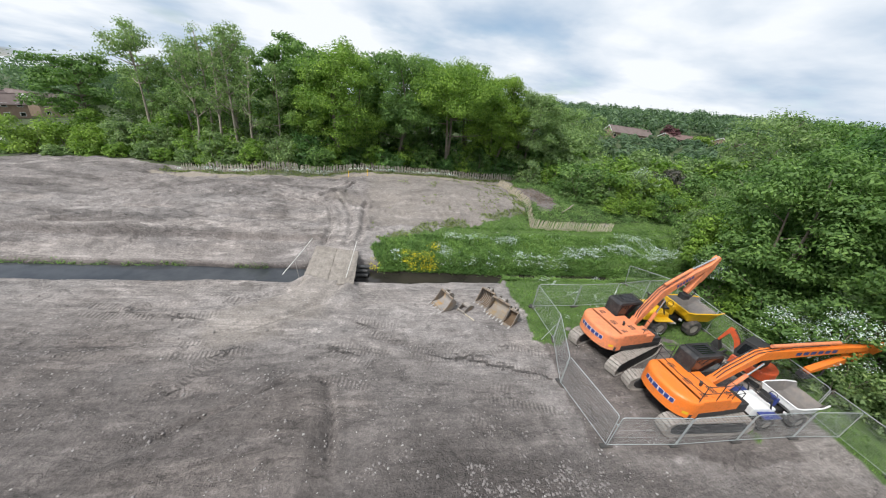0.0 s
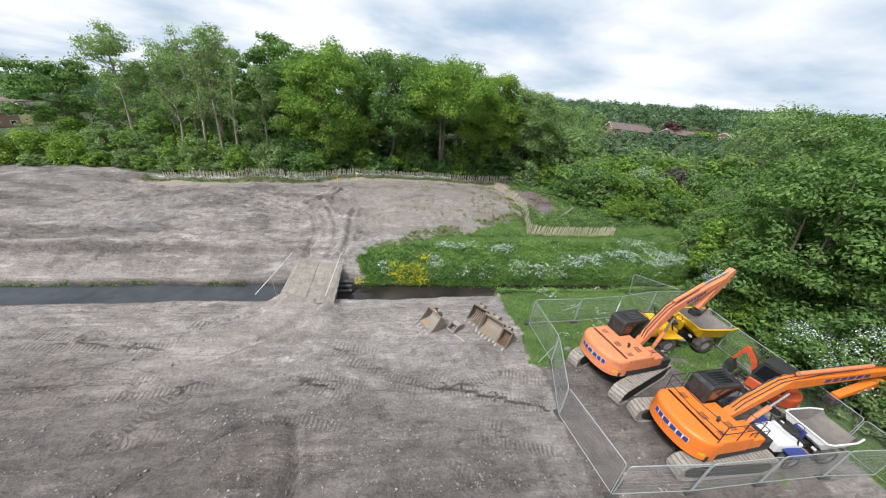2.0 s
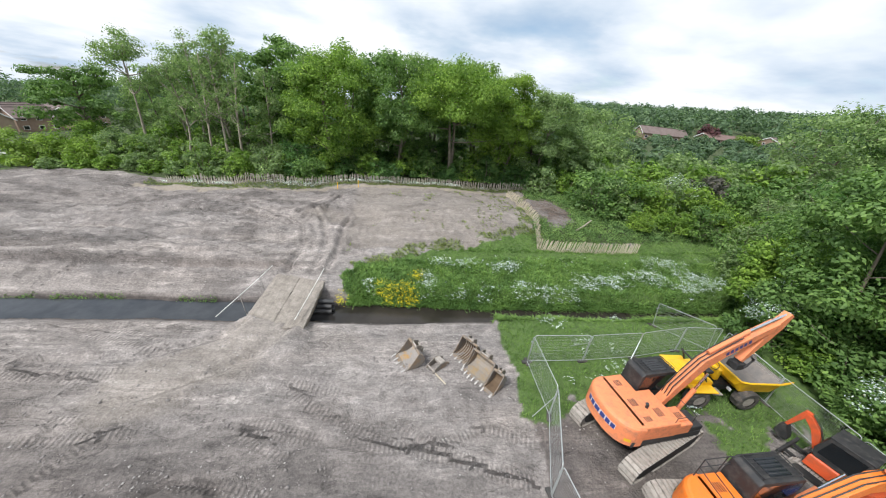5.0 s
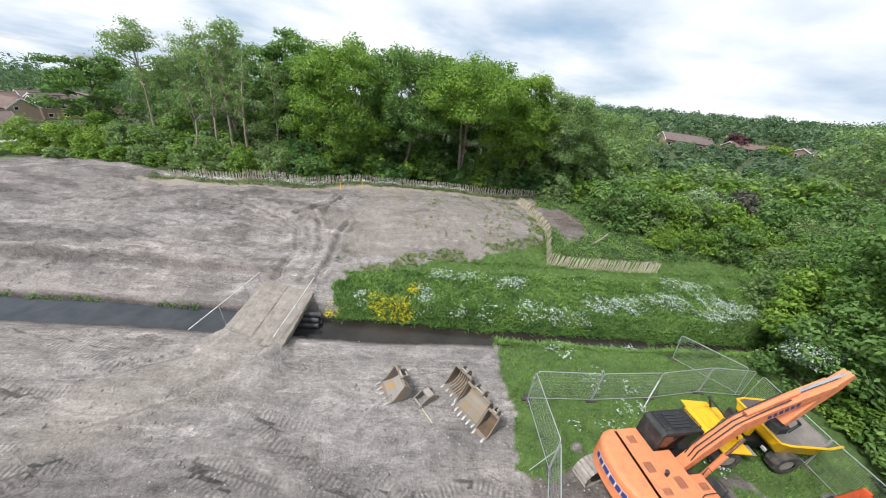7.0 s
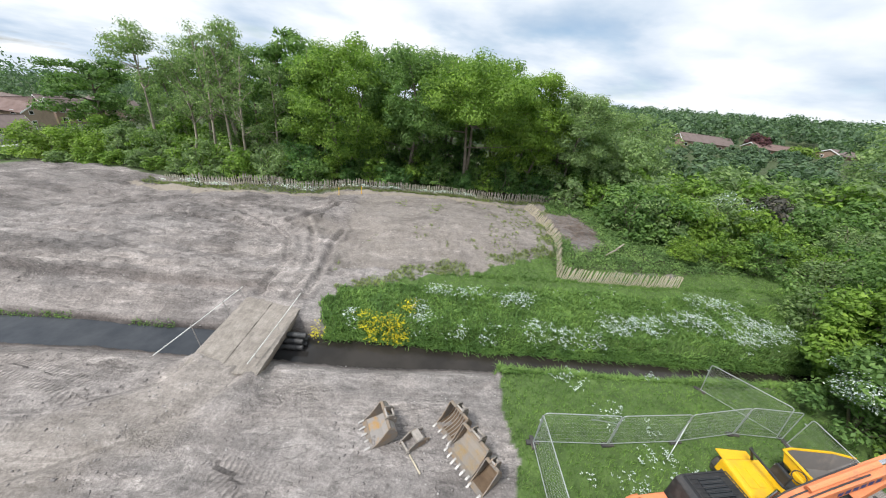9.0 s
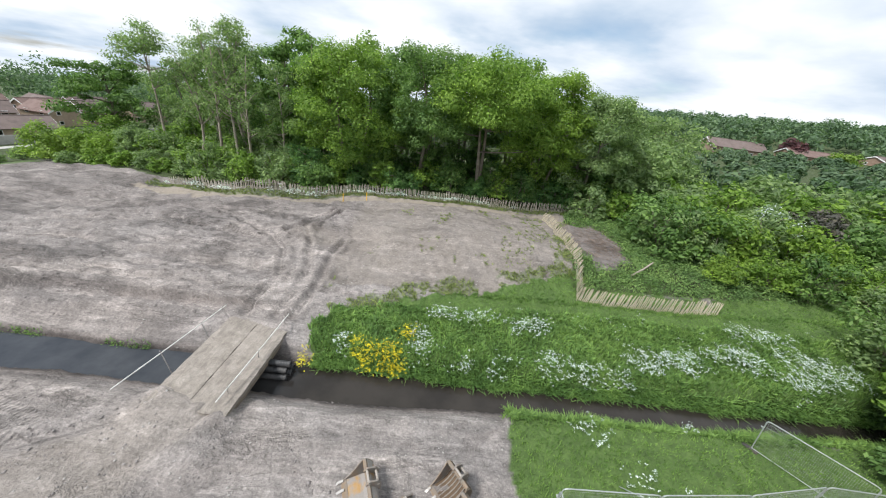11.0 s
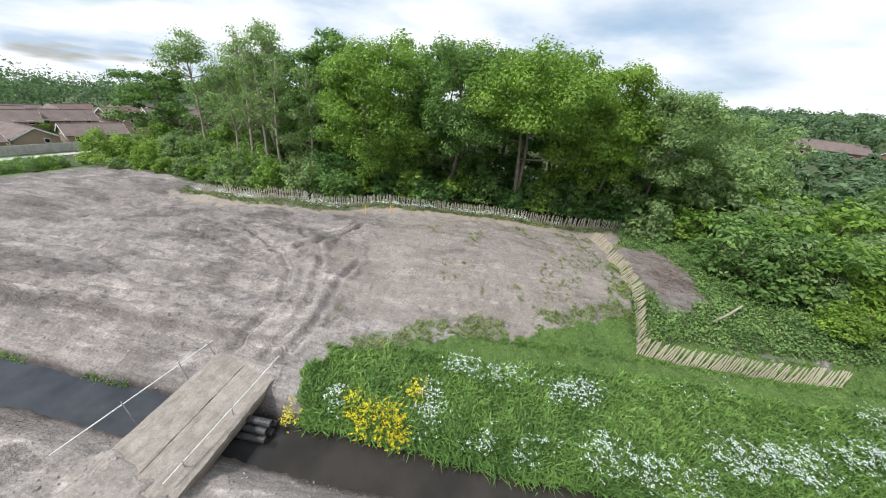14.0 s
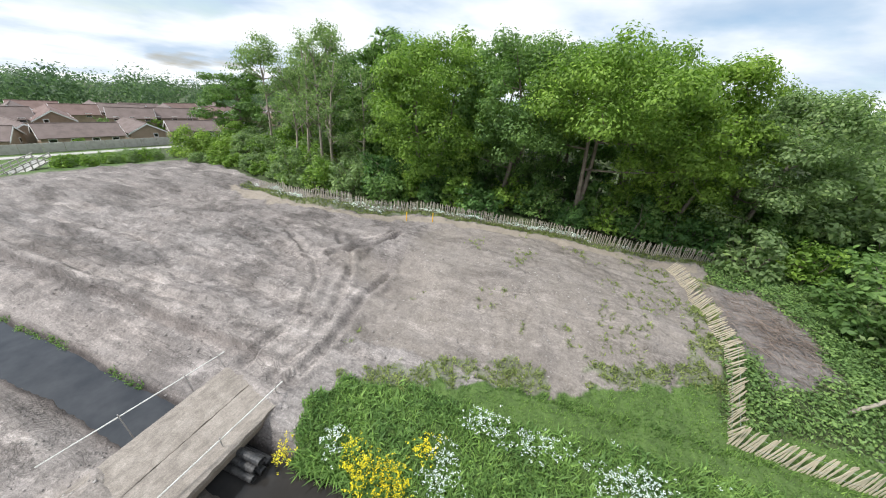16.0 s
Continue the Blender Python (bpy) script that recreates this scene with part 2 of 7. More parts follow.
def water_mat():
    """Still murky water; reflected sky is painted grey, reflected trees brown beyond the pipes."""
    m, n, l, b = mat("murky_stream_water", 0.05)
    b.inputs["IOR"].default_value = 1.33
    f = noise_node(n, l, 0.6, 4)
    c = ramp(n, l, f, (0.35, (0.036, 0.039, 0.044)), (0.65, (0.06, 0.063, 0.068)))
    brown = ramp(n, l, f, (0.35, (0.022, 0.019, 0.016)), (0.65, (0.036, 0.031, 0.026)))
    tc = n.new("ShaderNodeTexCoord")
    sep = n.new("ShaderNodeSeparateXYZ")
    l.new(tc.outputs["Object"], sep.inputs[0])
    reflect_side = ramp(n, l, maths(n, l, "MULTIPLY", maths(n, l, "ADD", sep.outputs["X"], 12.0), 0.1), (0.3, (0, 0, 0)), (0.8, (1, 1, 1)))
    l.new(mix(n, l, reflect_side, c, brown), b.inputs["Base Color"])
    g = noise_node(n, l, 4.0, 3)
    bump(n, l, b, g, 0.06, 0.02)
    return m


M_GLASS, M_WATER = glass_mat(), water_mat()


def mesh_screen_mat():
    """Woven wire infill: fine wires with open holes between them."""
    m, n, l, b = mat("wire_mesh_infill", 0.5, 0.4)
    b.inputs["Base Color"].default_value = (0.5, 0.52, 0.52, 1)
    return m


M_WIRE = mesh_screen_mat()


def grey(*stops):
    return [(p, (c, c * 0.995, c * 0.99)) for p, c in stops]


def ground_mat():
    m, n, l, b = mat("site_ground", 0.95)
    TURN = -0.263

    def attr(name, out="Fac"):
        a = n.new("ShaderNodeAttribute")
        a.attribute_name = name
        return a.outputs[out]

    mid = noise_node(n, l, 1.5, 10, 0.72, warp=0.6)
    fine = noise_node(n, l, 9.0, 6, 0.68)
    grit = noise_node(n, l, 34.0, 4, 0.7)
    fray = noise_node(n, l, 5.0, 5, 0.65)
    # bare clay: broad tones, long scraped streaks, faint grain
    tone = noise_node(n, l, 0.26, 12, 0.68, warp=0.8)
    soil = ramp(n, l, tone, (0.36, (0.212, 0.2, 0.197)), (0.5, (0.232, 0.219, 0.216)), (0.64, (0.255, 0.242, 0.239)))
    streak = noise_node(n, l, 1.0, 11, 0.7, stretch=(0.16, 1.0, 1), turn=TURN, warp=0.7)
    soil = mix(n, l, 0.9, soil, ramp(n, l, streak, *grey((0.36, 0.8), (0.47, 0.96), (0.53, 1.06), (0.66, 1.22))), "MULTIPLY")
    scrape = noise_node(n, l, 3.6, 9, 0.72, stretch=(0.14, 1.0, 1), turn=TURN + 0.06, warp=0.35)
    soil = mix(n, l, 0.9, soil, ramp(n, l, scrape, *grey((0.36, 0.74), (0.46, 0.97), (0.54, 1.04), (0.66, 1.24))), "MULTIPLY")
    soil = mix(n, l, 0.7, soil, ramp(n, l, mid, *grey((0.38, 0.74), (0.47, 0.94), (0.52, 1.05), (0.64, 1.22))), "MULTIPLY")
    soil = mix(n, l, 0.95, soil, ramp(n, l, fine, *grey((0.34, 0.72), (0.66, 1.28))), "MULTIPLY")
    soil = mix(n, l, 0.75, soil, ramp(n, l, grit, *grey((0.34, 0.72), (0.66, 1.28))), "MULTIPLY")
    # crisp pale smears of dried clay and crisp damp patches
    smear = noise_node(n, l, 0.75, 10, 0.66, stretch=(0.32, 1.1, 1), turn=TURN - 0.1, warp=0.9)
    soil = mix(n, l, 0.9, soil, ramp(n, l, smear, *grey((0.575, 1.0), (0.595, 1.26), (0.7, 1.5))), "MULTIPLY")
    blotch = noise_node(n, l, 0.5, 10, 0.66, stretch=(0.45, 1.0, 1), turn=TURN + 0.15, warp=1.0)
    soil = mix(n, l, 0.9, soil, ramp(n, l, blotch, *grey((0.34, 0.84), (0.4, 0.9), (0.425, 1.0))), "MULTIPLY")
    fleck = noise_node(n, l, 2.6, 8, 0.7, stretch=(0.3, 1.0, 1), turn=TURN + 0.1, warp=0.5)
    soil = mix(n, l, 0.9, soil, ramp(n, l, fleck, *grey((0.34, 0.72), (0.385, 1.0), (0.605, 1.0), (0.635, 1.3))), "MULTIPLY")
    # broken lips where the blade lifted the clay, shade and lit edge painted in
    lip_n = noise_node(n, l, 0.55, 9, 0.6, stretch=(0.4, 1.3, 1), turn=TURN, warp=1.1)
    lip_shade = ramp(n, l, lip_n, *grey((0.48, 1.0), (0.495, 0.62), (0.503, 0.66), (0.512, 1.12), (0.55, 1.0)))
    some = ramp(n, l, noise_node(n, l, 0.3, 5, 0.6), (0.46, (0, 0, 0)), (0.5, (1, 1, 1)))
    soil = mix(n, l, 0.9, soil, mix(n, l, some, (1.0, 1.0, 1.0), lip_shade), "MULTIPLY")
    # crumbled ground: shade in the gaps between clods is put into the colour
    tc = n.new("ShaderNodeTexCoord")
    cell = n.new("ShaderNodeTexVoronoi")
    cell.inputs["Scale"].default_value = 5.5
    if "Detail" in cell.inputs:
        cell.inputs["Detail"].default_value = 2.0
    wob = n.new("ShaderNodeVectorMath")
    wob.operation = "ADD"
    wn_ = n.new("ShaderNodeTexNoise")
    wn_.inputs["Scale"].default_value = 3.0
    l.new(tc.outputs["Object"], wn_.inputs["Vector"])
    l.new(tc.outputs["Object"], wob.inputs[0])
    l.new(wn_.outputs["Color"], wob.inputs[1])
    l.new(wob.outputs[0], cell.inputs["Vector"])
    crumb_at = ramp(n, l, noise_node(n, l, 0.42, 8, 0.62, stretch=(0.5, 1.0, 1), turn=TURN), (0.53, (0, 0, 0)), (0.66, (1, 1, 1)))
    crumb_at = mix(n, l, 1.0, crumb_at, attr("churn"), "LIGHTEN")
    crumb_shade = ramp(n, l, cell.outputs["Distance"], *grey((0.2, 1.22), (0.42, 1.04), (0.62, 0.72)))
    soil = mix(n, l, 0.8, soil, mix(n, l, crumb_at, (1.0, 1.0, 1.0), crumb_shade), "MULTIPLY")
    # crawler treads: cross bars along each run, with frayed edges; groove shade is painted
    tread = n.new("ShaderNodeSeparateXYZ")
    l.new(attr("tread", "Vector"), tread.inputs[0])
    edge = maths(n, l, "ADD", tread.outputs["Y"], maths(n, l, "MULTIPLY", maths(n, l, "SUBTRACT", fray, 0.5), 0.42))
    on = ramp(n, l, edge, (0.2, (1, 1, 1)), (0.27, (0, 0, 0)))
    on = mix(n, l, 1.0, on, tread.outputs["Z"], "MULTIPLY")
    bars = maths(n, l, "SINE", maths(n, l, "ADD", maths(n, l, "MULTIPLY", tread.outputs["X"], 31.0), maths(n, l, "MULTIPLY", fray, 2.4)))
    bars = maths(n, l, "ADD", maths(n, l, "MULTIPLY", bars, 0.5), 0.5)
    soil = mix(n, l, on, soil, mix(n, l, 1.0, soil, ramp(n, l, bars, *grey((0.1, 0.76), (0.5, 1.0), (0.9, 1.1))), "MULTIPLY"))
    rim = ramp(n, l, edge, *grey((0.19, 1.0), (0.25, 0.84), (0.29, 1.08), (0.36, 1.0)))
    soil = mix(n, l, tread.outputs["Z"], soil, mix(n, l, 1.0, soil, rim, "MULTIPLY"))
    # deep wheel ruts and the spoil's cut edge: darker bottoms, paler shoulders
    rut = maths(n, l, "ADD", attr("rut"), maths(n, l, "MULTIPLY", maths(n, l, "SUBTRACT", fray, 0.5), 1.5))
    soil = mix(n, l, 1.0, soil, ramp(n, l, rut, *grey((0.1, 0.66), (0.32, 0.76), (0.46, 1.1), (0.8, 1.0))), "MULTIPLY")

    # dark share: damp and dark clay, plus shade painted under bank lips and steps
    damp_shade = mix(n, l, 1.0, soil, (0.67, 0.645, 0.635), "MULTIPLY")
    soil = mix(n, l, attr("dark_soil_and_shade"), soil, damp_shade)
    # deeper share: wet clay, plus the shade painted along the water's edge
    wet_shade = mix(n, l, 1.0, soil, (0.3, 0.29, 0.29), "MULTIPLY")
    soil = mix(n, l, attr("wet_soil_and_shade"), soil, wet_shade)
    chalk = mix(n, l, 1.0, soil, (1.2, 1.185, 1.165), "MULTIPLY")
    soil = mix(n, l, attr("pale_soil"), soil, chalk)
    tan = ramp(n, l, fine, (0.3, (0.225, 0.192, 0.158)), (0.7, (0.325, 0.282, 0.232)))
    soil = mix(n, l, attr("sand"), soil, tan)
    turf = ramp(n, l, mid, (0.35, (0.058, 0.098, 0.026)), (0.5, (0.08, 0.136, 0.034)), (0.65, (0.11, 0.174, 0.046)))
    turf = mix(n, l, 0.7, turf, ramp(n, l, fine, (0.3, (0.6, 0.62, 0.6)), (0.7, (1.3, 1.3, 1.2))), "MULTIPLY")
    soil = mix(n, l, attr("turf"), soil, turf)
    litter = ramp(n, l, mid, (0.3, (0.03, 0.045, 0.015)), (0.6, (0.06, 0.085, 0.025)), (0.75, (0.1, 0.085, 0.05)))
    soil = mix(n, l, attr("litter"), soil, litter)
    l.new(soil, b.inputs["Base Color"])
    h = mix(n, l, 0.4, mid, fine)
    h = mix(n, l, 0.25, h, lip_n)
    h = mix(n, l, maths(n, l, "MULTIPLY", crumb_at, 0.45), h, maths(n, l, "SUBTRACT", 1.0, cell.outputs["Distance"]))
    h = mix(n, l, maths(n, l, "MULTIPLY", on, 0.3), h, bars)
    bump(n, l, b, h, 0.95, 0.18)
    return m


M_GROUND = ground_mat()

# ---- building helpers ----
def part(name, bm, material, parent=None, label="", smooth=False):
    me = bpy.data.meshes.new(name)
    bmesh.ops.recalc_face_normals(bm, faces=bm.faces)
    bm.to_mesh(me)
    bm.free()
    me.materials.append(material)
    if smooth:
        me.polygons.foreach_set("use_smooth", [True] * len(me.polygons))
    ob = new(name, me)
    if parent is not None:
        ob.parent = parent
    return tagged(ob, label)


def raw_mesh(name, verts, faces, material, smooth=False):
    me = bpy.data.meshes.new(name)
    verts, faces = np.asarray(verts, dtype=np.float32), np.asarray(faces, dtype=np.int32)
    k = faces.shape[1]
    me.vertices.add(len(verts))
    me.vertices.foreach_set("co", verts.ravel())
    me.loops.add(faces.size)
    me.loops.foreach_set("vertex_index", faces.ravel())
    me.polygons.add(len(faces))
    me.polygons.foreach_set("loop_start", np.arange(0, faces.size, k, dtype=np.int32))
    me.polygons.foreach_set("loop_total", np.full(len(faces), k, dtype=np.int32))
    if smooth:
        me.polygons.foreach_set("use_smooth", np.ones(len(faces), dtype=bool))
    me.update(calc_edges=True)
    me.materials.append(material)
    return me


def box(bm, cx, cy, cz, sx, sy, sz, m=None, bevel=0.0):
    r = bmesh.ops.create_cube(bm, size=1.0, matrix=Matrix.Translation((cx, cy, cz)) @ Matrix.Diagonal((sx, sy, sz, 1)))
    vs = r["verts"]
    if bevel:
        es = list({e for v in vs for e in v.link_edges})
        out = bmesh.ops.bevel(bm, geom=es, offset=bevel, segments=2, affect="EDGES", profile=0.6)
        vs = list({v for f in out["faces"] for v in f.verts} | {v for v in vs if v.is_valid})
    if m is not None:
        bmesh.ops.transform(bm, matrix=m, verts=vs)
    return vs


def prism(bm, outline, width, m=None, bevel=0.0):
    """Extrudes an outline in the x-z plane to a width across y, centred."""
    vs = [bm.verts.new((x, -width / 2, z)) for x, z in outline]
    f = bm.faces.new(vs)
    r = bmesh.ops.extrude_face_region(bm, geom=[f])
    up = [g for g in r["geom"] if isinstance(g, bmesh.types.BMVert)]
    bmesh.ops.translate(bm, verts=up, vec=(0, width, 0))
    allv = vs + up
    if bevel:
        es = list({e for v in allv for e in v.link_edges})
        out = bmesh.ops.bevel(bm, geom=es, offset=bevel, segments=2, affect="EDGES", profile=0.6)
        allv = list({v for g in out["faces"] for v in g.verts} | {v for v in allv if v.is_valid})
    if m is not None:
        bmesh.ops.transform(bm, matrix=m, verts=allv)
    return allv


def tube(bm, pts, radii, sides=8, cap=True):
    pts = [Vector(p) for p in pts]
    if isinstance(radii, (int, float)):
        radii = [radii] * len(pts)
    rings = []
    for i, p in enumerate(pts):
        d = (pts[min(i + 1, len(pts) - 1)] - pts[max(i - 1, 0)]).normalized()
        q = d.to_track_quat("Z", "Y")
        rings.append([bm.verts.new(p + q @ Vector((radii[i] * math.cos(2 * math.pi * k / sides), radii[i] * math.sin(2 * math.pi * k / sides), 0))) for k in range(sides)])
    for a, b in zip(rings, rings[1:]):
        for k in range(sides):
            bm.faces.new((a[k], a[(k + 1) % sides], b[(k + 1) % sides], b[k]))
    if cap:
        bm.faces.new(rings[0][::-1])
        bm.faces.new(rings[-1])


def empty(name, m, label, category, group="", kind=""):
    ob = new(name)
    ob.matrix_world = m
    return tagged(ob, label, category, group, kind)


# ---- the lie of the land ----
def vnoise(x, y, seed=0):
    x, y = np.asarray(x, dtype=float), np.asarray(y, dtype=float)
    xi, yi = np.floor(x).astype(np.int64), np.floor(y).astype(np.int64)
    fx, fy = x - xi, y - yi
    fx, fy = fx * fx * (3 - 2 * fx), fy * fy * (3 - 2 * fy)

    def h(a, b):
        k = (a * 374761393 + b * 668265263 + seed * 974711) & 0x7FFFFFFF
        k = ((k ^ (k >> 13)) * 1274126177) & 0x7FFFFFFF
        return ((k ^ (k >> 16)) & 0xFFFF) / 65535.0

    a, b, c, d = h(xi, yi), h(xi + 1, yi), h(xi, yi + 1), h(xi + 1, yi + 1)
    return (a * (1 - fx) + b * fx) * (1 - fy) + (c * (1 - fx) + d * fx) * fy


def fbm(x, y, seed=0, octaves=4):
    s, a, t = 0.0, 0.5, 0.0
    for o in range(octaves):
        s = s + a * vnoise(x * 2 ** o, y * 2 ** o, seed + 17 * o)
        t += a
        a *= 0.5
    return s / t - 0.5


def sstep(a, b, x):
    t = np.clip((np.asarray(x, dtype=float) - a) / (b - a), 0, 1)
    return t * t * (3 - 2 * t)


COS, SIN, SLOPE = 0.9654, 0.2606, 0.27


def stream_uv(x, y):
    return COS * x + SIN * (y - 23.2), COS * (y - 23.2) - SIN * x


def stream_xy(u, v):
    return COS * u - SIN * v, 23.2 + SIN * u + COS * v


WATER_Z = -1.0


def bank_shift(u):
    """The stream's gentle wander off its straight line, and its half width."""
    return 0.35 * fbm(u * 0.12, u * 0 + 3.3, 5, 3), 0.98 - 0.18 * sstep(-4, 6, u) + 0.35 * fbm(u * 0.5, u * 0 + 9.1, 8, 3)


def inside(x, y, poly):
    r = np.zeros(np.shape(x), dtype=bool)
    for (x0, y0), (x1, y1) in zip(poly, poly[1:] + poly[:1]):
        if y0 == y1:
            continue
        c = ((y0 > y) != (y1 > y)) & (x < (x1 - x0) * (y - y0) / (y1 - y0) + x0)
        r ^= c
    return r


def line_dist(x, y, line):
    d = np.full(np.shape(x), 1e9)
    sgn = np.zeros(np.shape(x))
    for (x0, y0), (x1, y1) in zip(line, line[1:]):
        dx, dy = x1 - x0, y1 - y0
        k = np.clip(((x - x0) * dx + (y - y0) * dy) / (dx * dx + dy * dy), 0, 1)
        e = np.hypot(x - x0 - k * dx, y - y0 - k * dy)
        c = np.sign(dx * (y - y0) - dy * (x - x0))
        sgn = np.where(e < d, c, sgn)
        d = np.minimum(d, e)
    return d * sgn


RUTS = [
    ([(-9.7, 23.8), (-9.8, 25.5), (-10.3, 27.5), (-11.6, 29.6), (-14, 31.2), (-18, 32)], 0.12, 0.24),
    ([(-8.0, 24.4), (-8.2, 26.2), (-8.8, 28.4), (-10.2, 30.8), (-12.5, 33.0)], 0.12, 0.26),
    ([(-6.9, 24.6), (-7.2, 26.5), (-7.6, 28.5), (-8.4, 30.8), (-8.6, 33)], 0.13, 0.22),
    ([(-8.9, 18.0), (-9.9, 16.4), (-12.0, 14.6), (-16, 13.2)], 0.12, 0.3),
    ([(-6.2, 18.3), (-6.8, 16.0), (-8.6, 13.6), (-12, 11.2), (-18, 9.6)], 0.1, 0.3),
    ([(-15.5, 34.5), (-13.6, 33.2), (-12.6, 35.0), (-12.0, 37.5)], 0.16, 0.22),
    ([(-13.2, 31.8), (-11.6, 34.2), (-11.2, 37.0)], 0.2, 0.22),
    ([(-34, 18.6), (-28, 20.4), (-22, 22.0), (-14, 24.6)], 0.12, 0.3),
    ([(-34, 24.0), (-26, 25.2), (-19, 27.5), (-13.6, 28.6)], 0.14, 0.35),
    ([(-30, 29.0), (-24, 30.4), (-18, 30.0)], 0.18, 0.4),
    ([(-2.6, 13.8), (2.0, 13.4), (6.5, 12.6)], 0.06, 0.3),
    ([(-8.9, 6.7), (-7.0, 8.6), (-5.6, 10.2), (-4.0, 10.4), (-3.4, 9.5), (-2.8, 8.0), (-2.4, 6.6)], 0.1, 0.17),
]
SPOIL = [(-5.6, 10.2), (-4.0, 10.4), (-3.4, 9.5), (-2.8, 8.0), (-2.2, 5.5), (-3.0, 2.0), (-13, 2.0), (-10.5, 5.2), (-8.4, 7.3), (-7.0, 8.6)]


def scarps(x, y):
    """Low steps left by the blade, running with the stream: depth below the step above, and how near its edge."""
    u, v = stream_uv(x, y)
    lev = 6.5 * fbm(u * 0.1 + 0.05 * v, v * 0.5, 301, 5) + 3.0 + 0.5 * fbm(x * 1.1, y * 1.1, 303, 3)
    fr = lev - np.floor(lev)
    return sstep(0.6, 1.0, fr) - fr, sstep(0.6, 0.85, fr) * sstep(1.0, 0.9, fr)


def height(x, y, rough=True):
    x, y = np.asarray(x, dtype=float), np.asarray(y, dtype=float)
    u, v = stream_uv(x, y)
    sh, w = bank_shift(u)
    s = v - sh
    # near bank
    near = -1.0 + 0.85 * sstep(0, np.where(x > 6, 0.7, 1.5), -s - w) + 0.15 * sstep(1.2, 4, -s - w)
    # far bank: bare benches on one side, rising meadow on the other
    t = s - w
    edge = t + 0.7 * fbm(u * 0.45, u * 0 + 2.2, 14, 4)
    left = -1.0 + 0.35 * sstep(0, 0.35, t) + 0.85 * sstep(0.3, 2.6, edge) + 0.62 * sstep(2.6, 3.05, edge) + 0.12 * np.exp(-((edge - 3.15) / 0.4) ** 2) + 0.05 * sstep(2.9, 4.4, t) + 0.36 * sstep(6.3, 6.9, edge + 0.6 * fbm(u * 0.3, v * 0.3, 143, 3)) + 0.45 * sstep(7, 12, edge) + 0.05 * sstep(12, 22, t)
    right = -1.0 + 1.1 * sstep(0, 0.8, t) + 0.45 * sstep(0.6, 3, t) + 0.75 * sstep(2.5, 7, t) + 1.2 * sstep(6, 12, t)
    side = sstep(-13, -5.5, u)
    far = left * (1 - side) + right * side
    far = far + 0.75 * np.exp(-(((x - 0.8) / 6.5) ** 2 + ((y - 37.5) / 6.0) ** 2) ** 1.5)
    # scooped bay at the head of the haul road
    far = far - 1.6 * sstep(-20, -36, x) * sstep(3, 9, t)
    bay = np.exp(-(((x + 8.4 + 0.5 * fbm(x * 0.8, y * 0.8, 331, 3)) / 2.8) ** 2 + ((y - 32.8) / 2.1) ** 2) ** 3)
    far = far - 0.7 * bay
    z = np.where(s < -w, near, np.where(s > w, far, -1.0 - 0.45 * (1 - (s / np.maximum(w, 0.1)) ** 2)))
    # bridge approaches
    bx = x + 7.85 + 0.24 * (y - 21.2)
    ap = sstep(2.7, 1.4, np.abs(bx)) * (sstep(14.5, 17.6, y) * sstep(19.3, 18.4, y) + sstep(23.1, 23.7, y) * sstep(27.5, 24.8, y))
    ramp_z = 0.1 + 0.24 * np.maximum(sstep(15.2, 17.7, y) * (y < 21), sstep(26.6, 24.0, y) * (y > 21))
    z = z + (np.maximum(z, ramp_z) - z) * ap
    # the wider land
    out = np.maximum(np.maximum(sstep(38, 85, -x), sstep(20, 60, x)), sstep(58, 120, y))
    z = z + (0.066 * x - 0.4) * out
    # wooded rise behind the far houses
    z = z + np.minimum(0.06 * np.maximum(y - 190, 0), 6.5) * sstep(0, 60, x)
    # wheel ruts of the haul road and slewed crawler tracks
    for line, depth, width in RUTS:
        x0, x1 = min(p[0] for p in line) - 2, max(p[0] for p in line) + 2
        y0, y1 = min(p[1] for p in line) - 2, max(p[1] for p in line) + 2
        hit = (x > x0) & (x < x1) & (y > y0) & (y < y1)
        if hit.any():
            d = np.abs(line_dist(x[hit] + 0.3 * fbm(x[hit] * 0.9, y[hit] * 0.9, 77, 3), y[hit], line))
            nz = 0.6 + 1.4 * (fbm(x[hit] * 1.3, y[hit] * 1.3, 83, 3) + 0.5)
            z[hit] += nz * (-depth * np.exp(-(d / width) ** 2) + 0.7 * depth * np.exp(-((d - 1.9 * width) / (0.8 * width)) ** 2))
    # low spoil hump with a cut edge
    st, _ = scarps(x, y)
    z = z + st * (0.05 + 0.15 * sstep(1.5, 3, t) * (1 - side)) * sstep(0.8, 1.6, np.abs(s) - w) * (1 - ap) * sstep(-70, -50, x) * sstep(9, 5, x) * sstep(50, 44, y)
    hit = (x > -14) & (x < -1) & (y > 1) & (y < 12)
    if hit.any():
        rim = np.abs(line_dist(x[hit], y[hit], SPOIL + SPOIL[:1])) * inside(x[hit], y[hit], SPOIL)
        z[hit] += 0.32 * sstep(0.0, 0.9, rim)
    if rough:
        bare = sstep(1.0, 2.2, np.abs(s) - w + 0.9)
        lay = np.where(s > 0, 1.9, 1.1) * bare * sstep(-70, -50, x)
        z = z + lay * (0.18 * fbm(x * 0.35, y * 0.35, 2, 3) + (0.24 + 0.26 * sstep(2, 4, t) * (1 - side)) * fbm(u * 0.22, v * 1.0, 4, 5) + 0.16 * fbm(x * 1.7, y * 1.7, 6, 4) + 0.07 * fbm(x * 3.4, y * 3.4, 9, 2))
    return z


def hz(x, y):
    return float(height(np.array([x]), np.array([y]))[0])


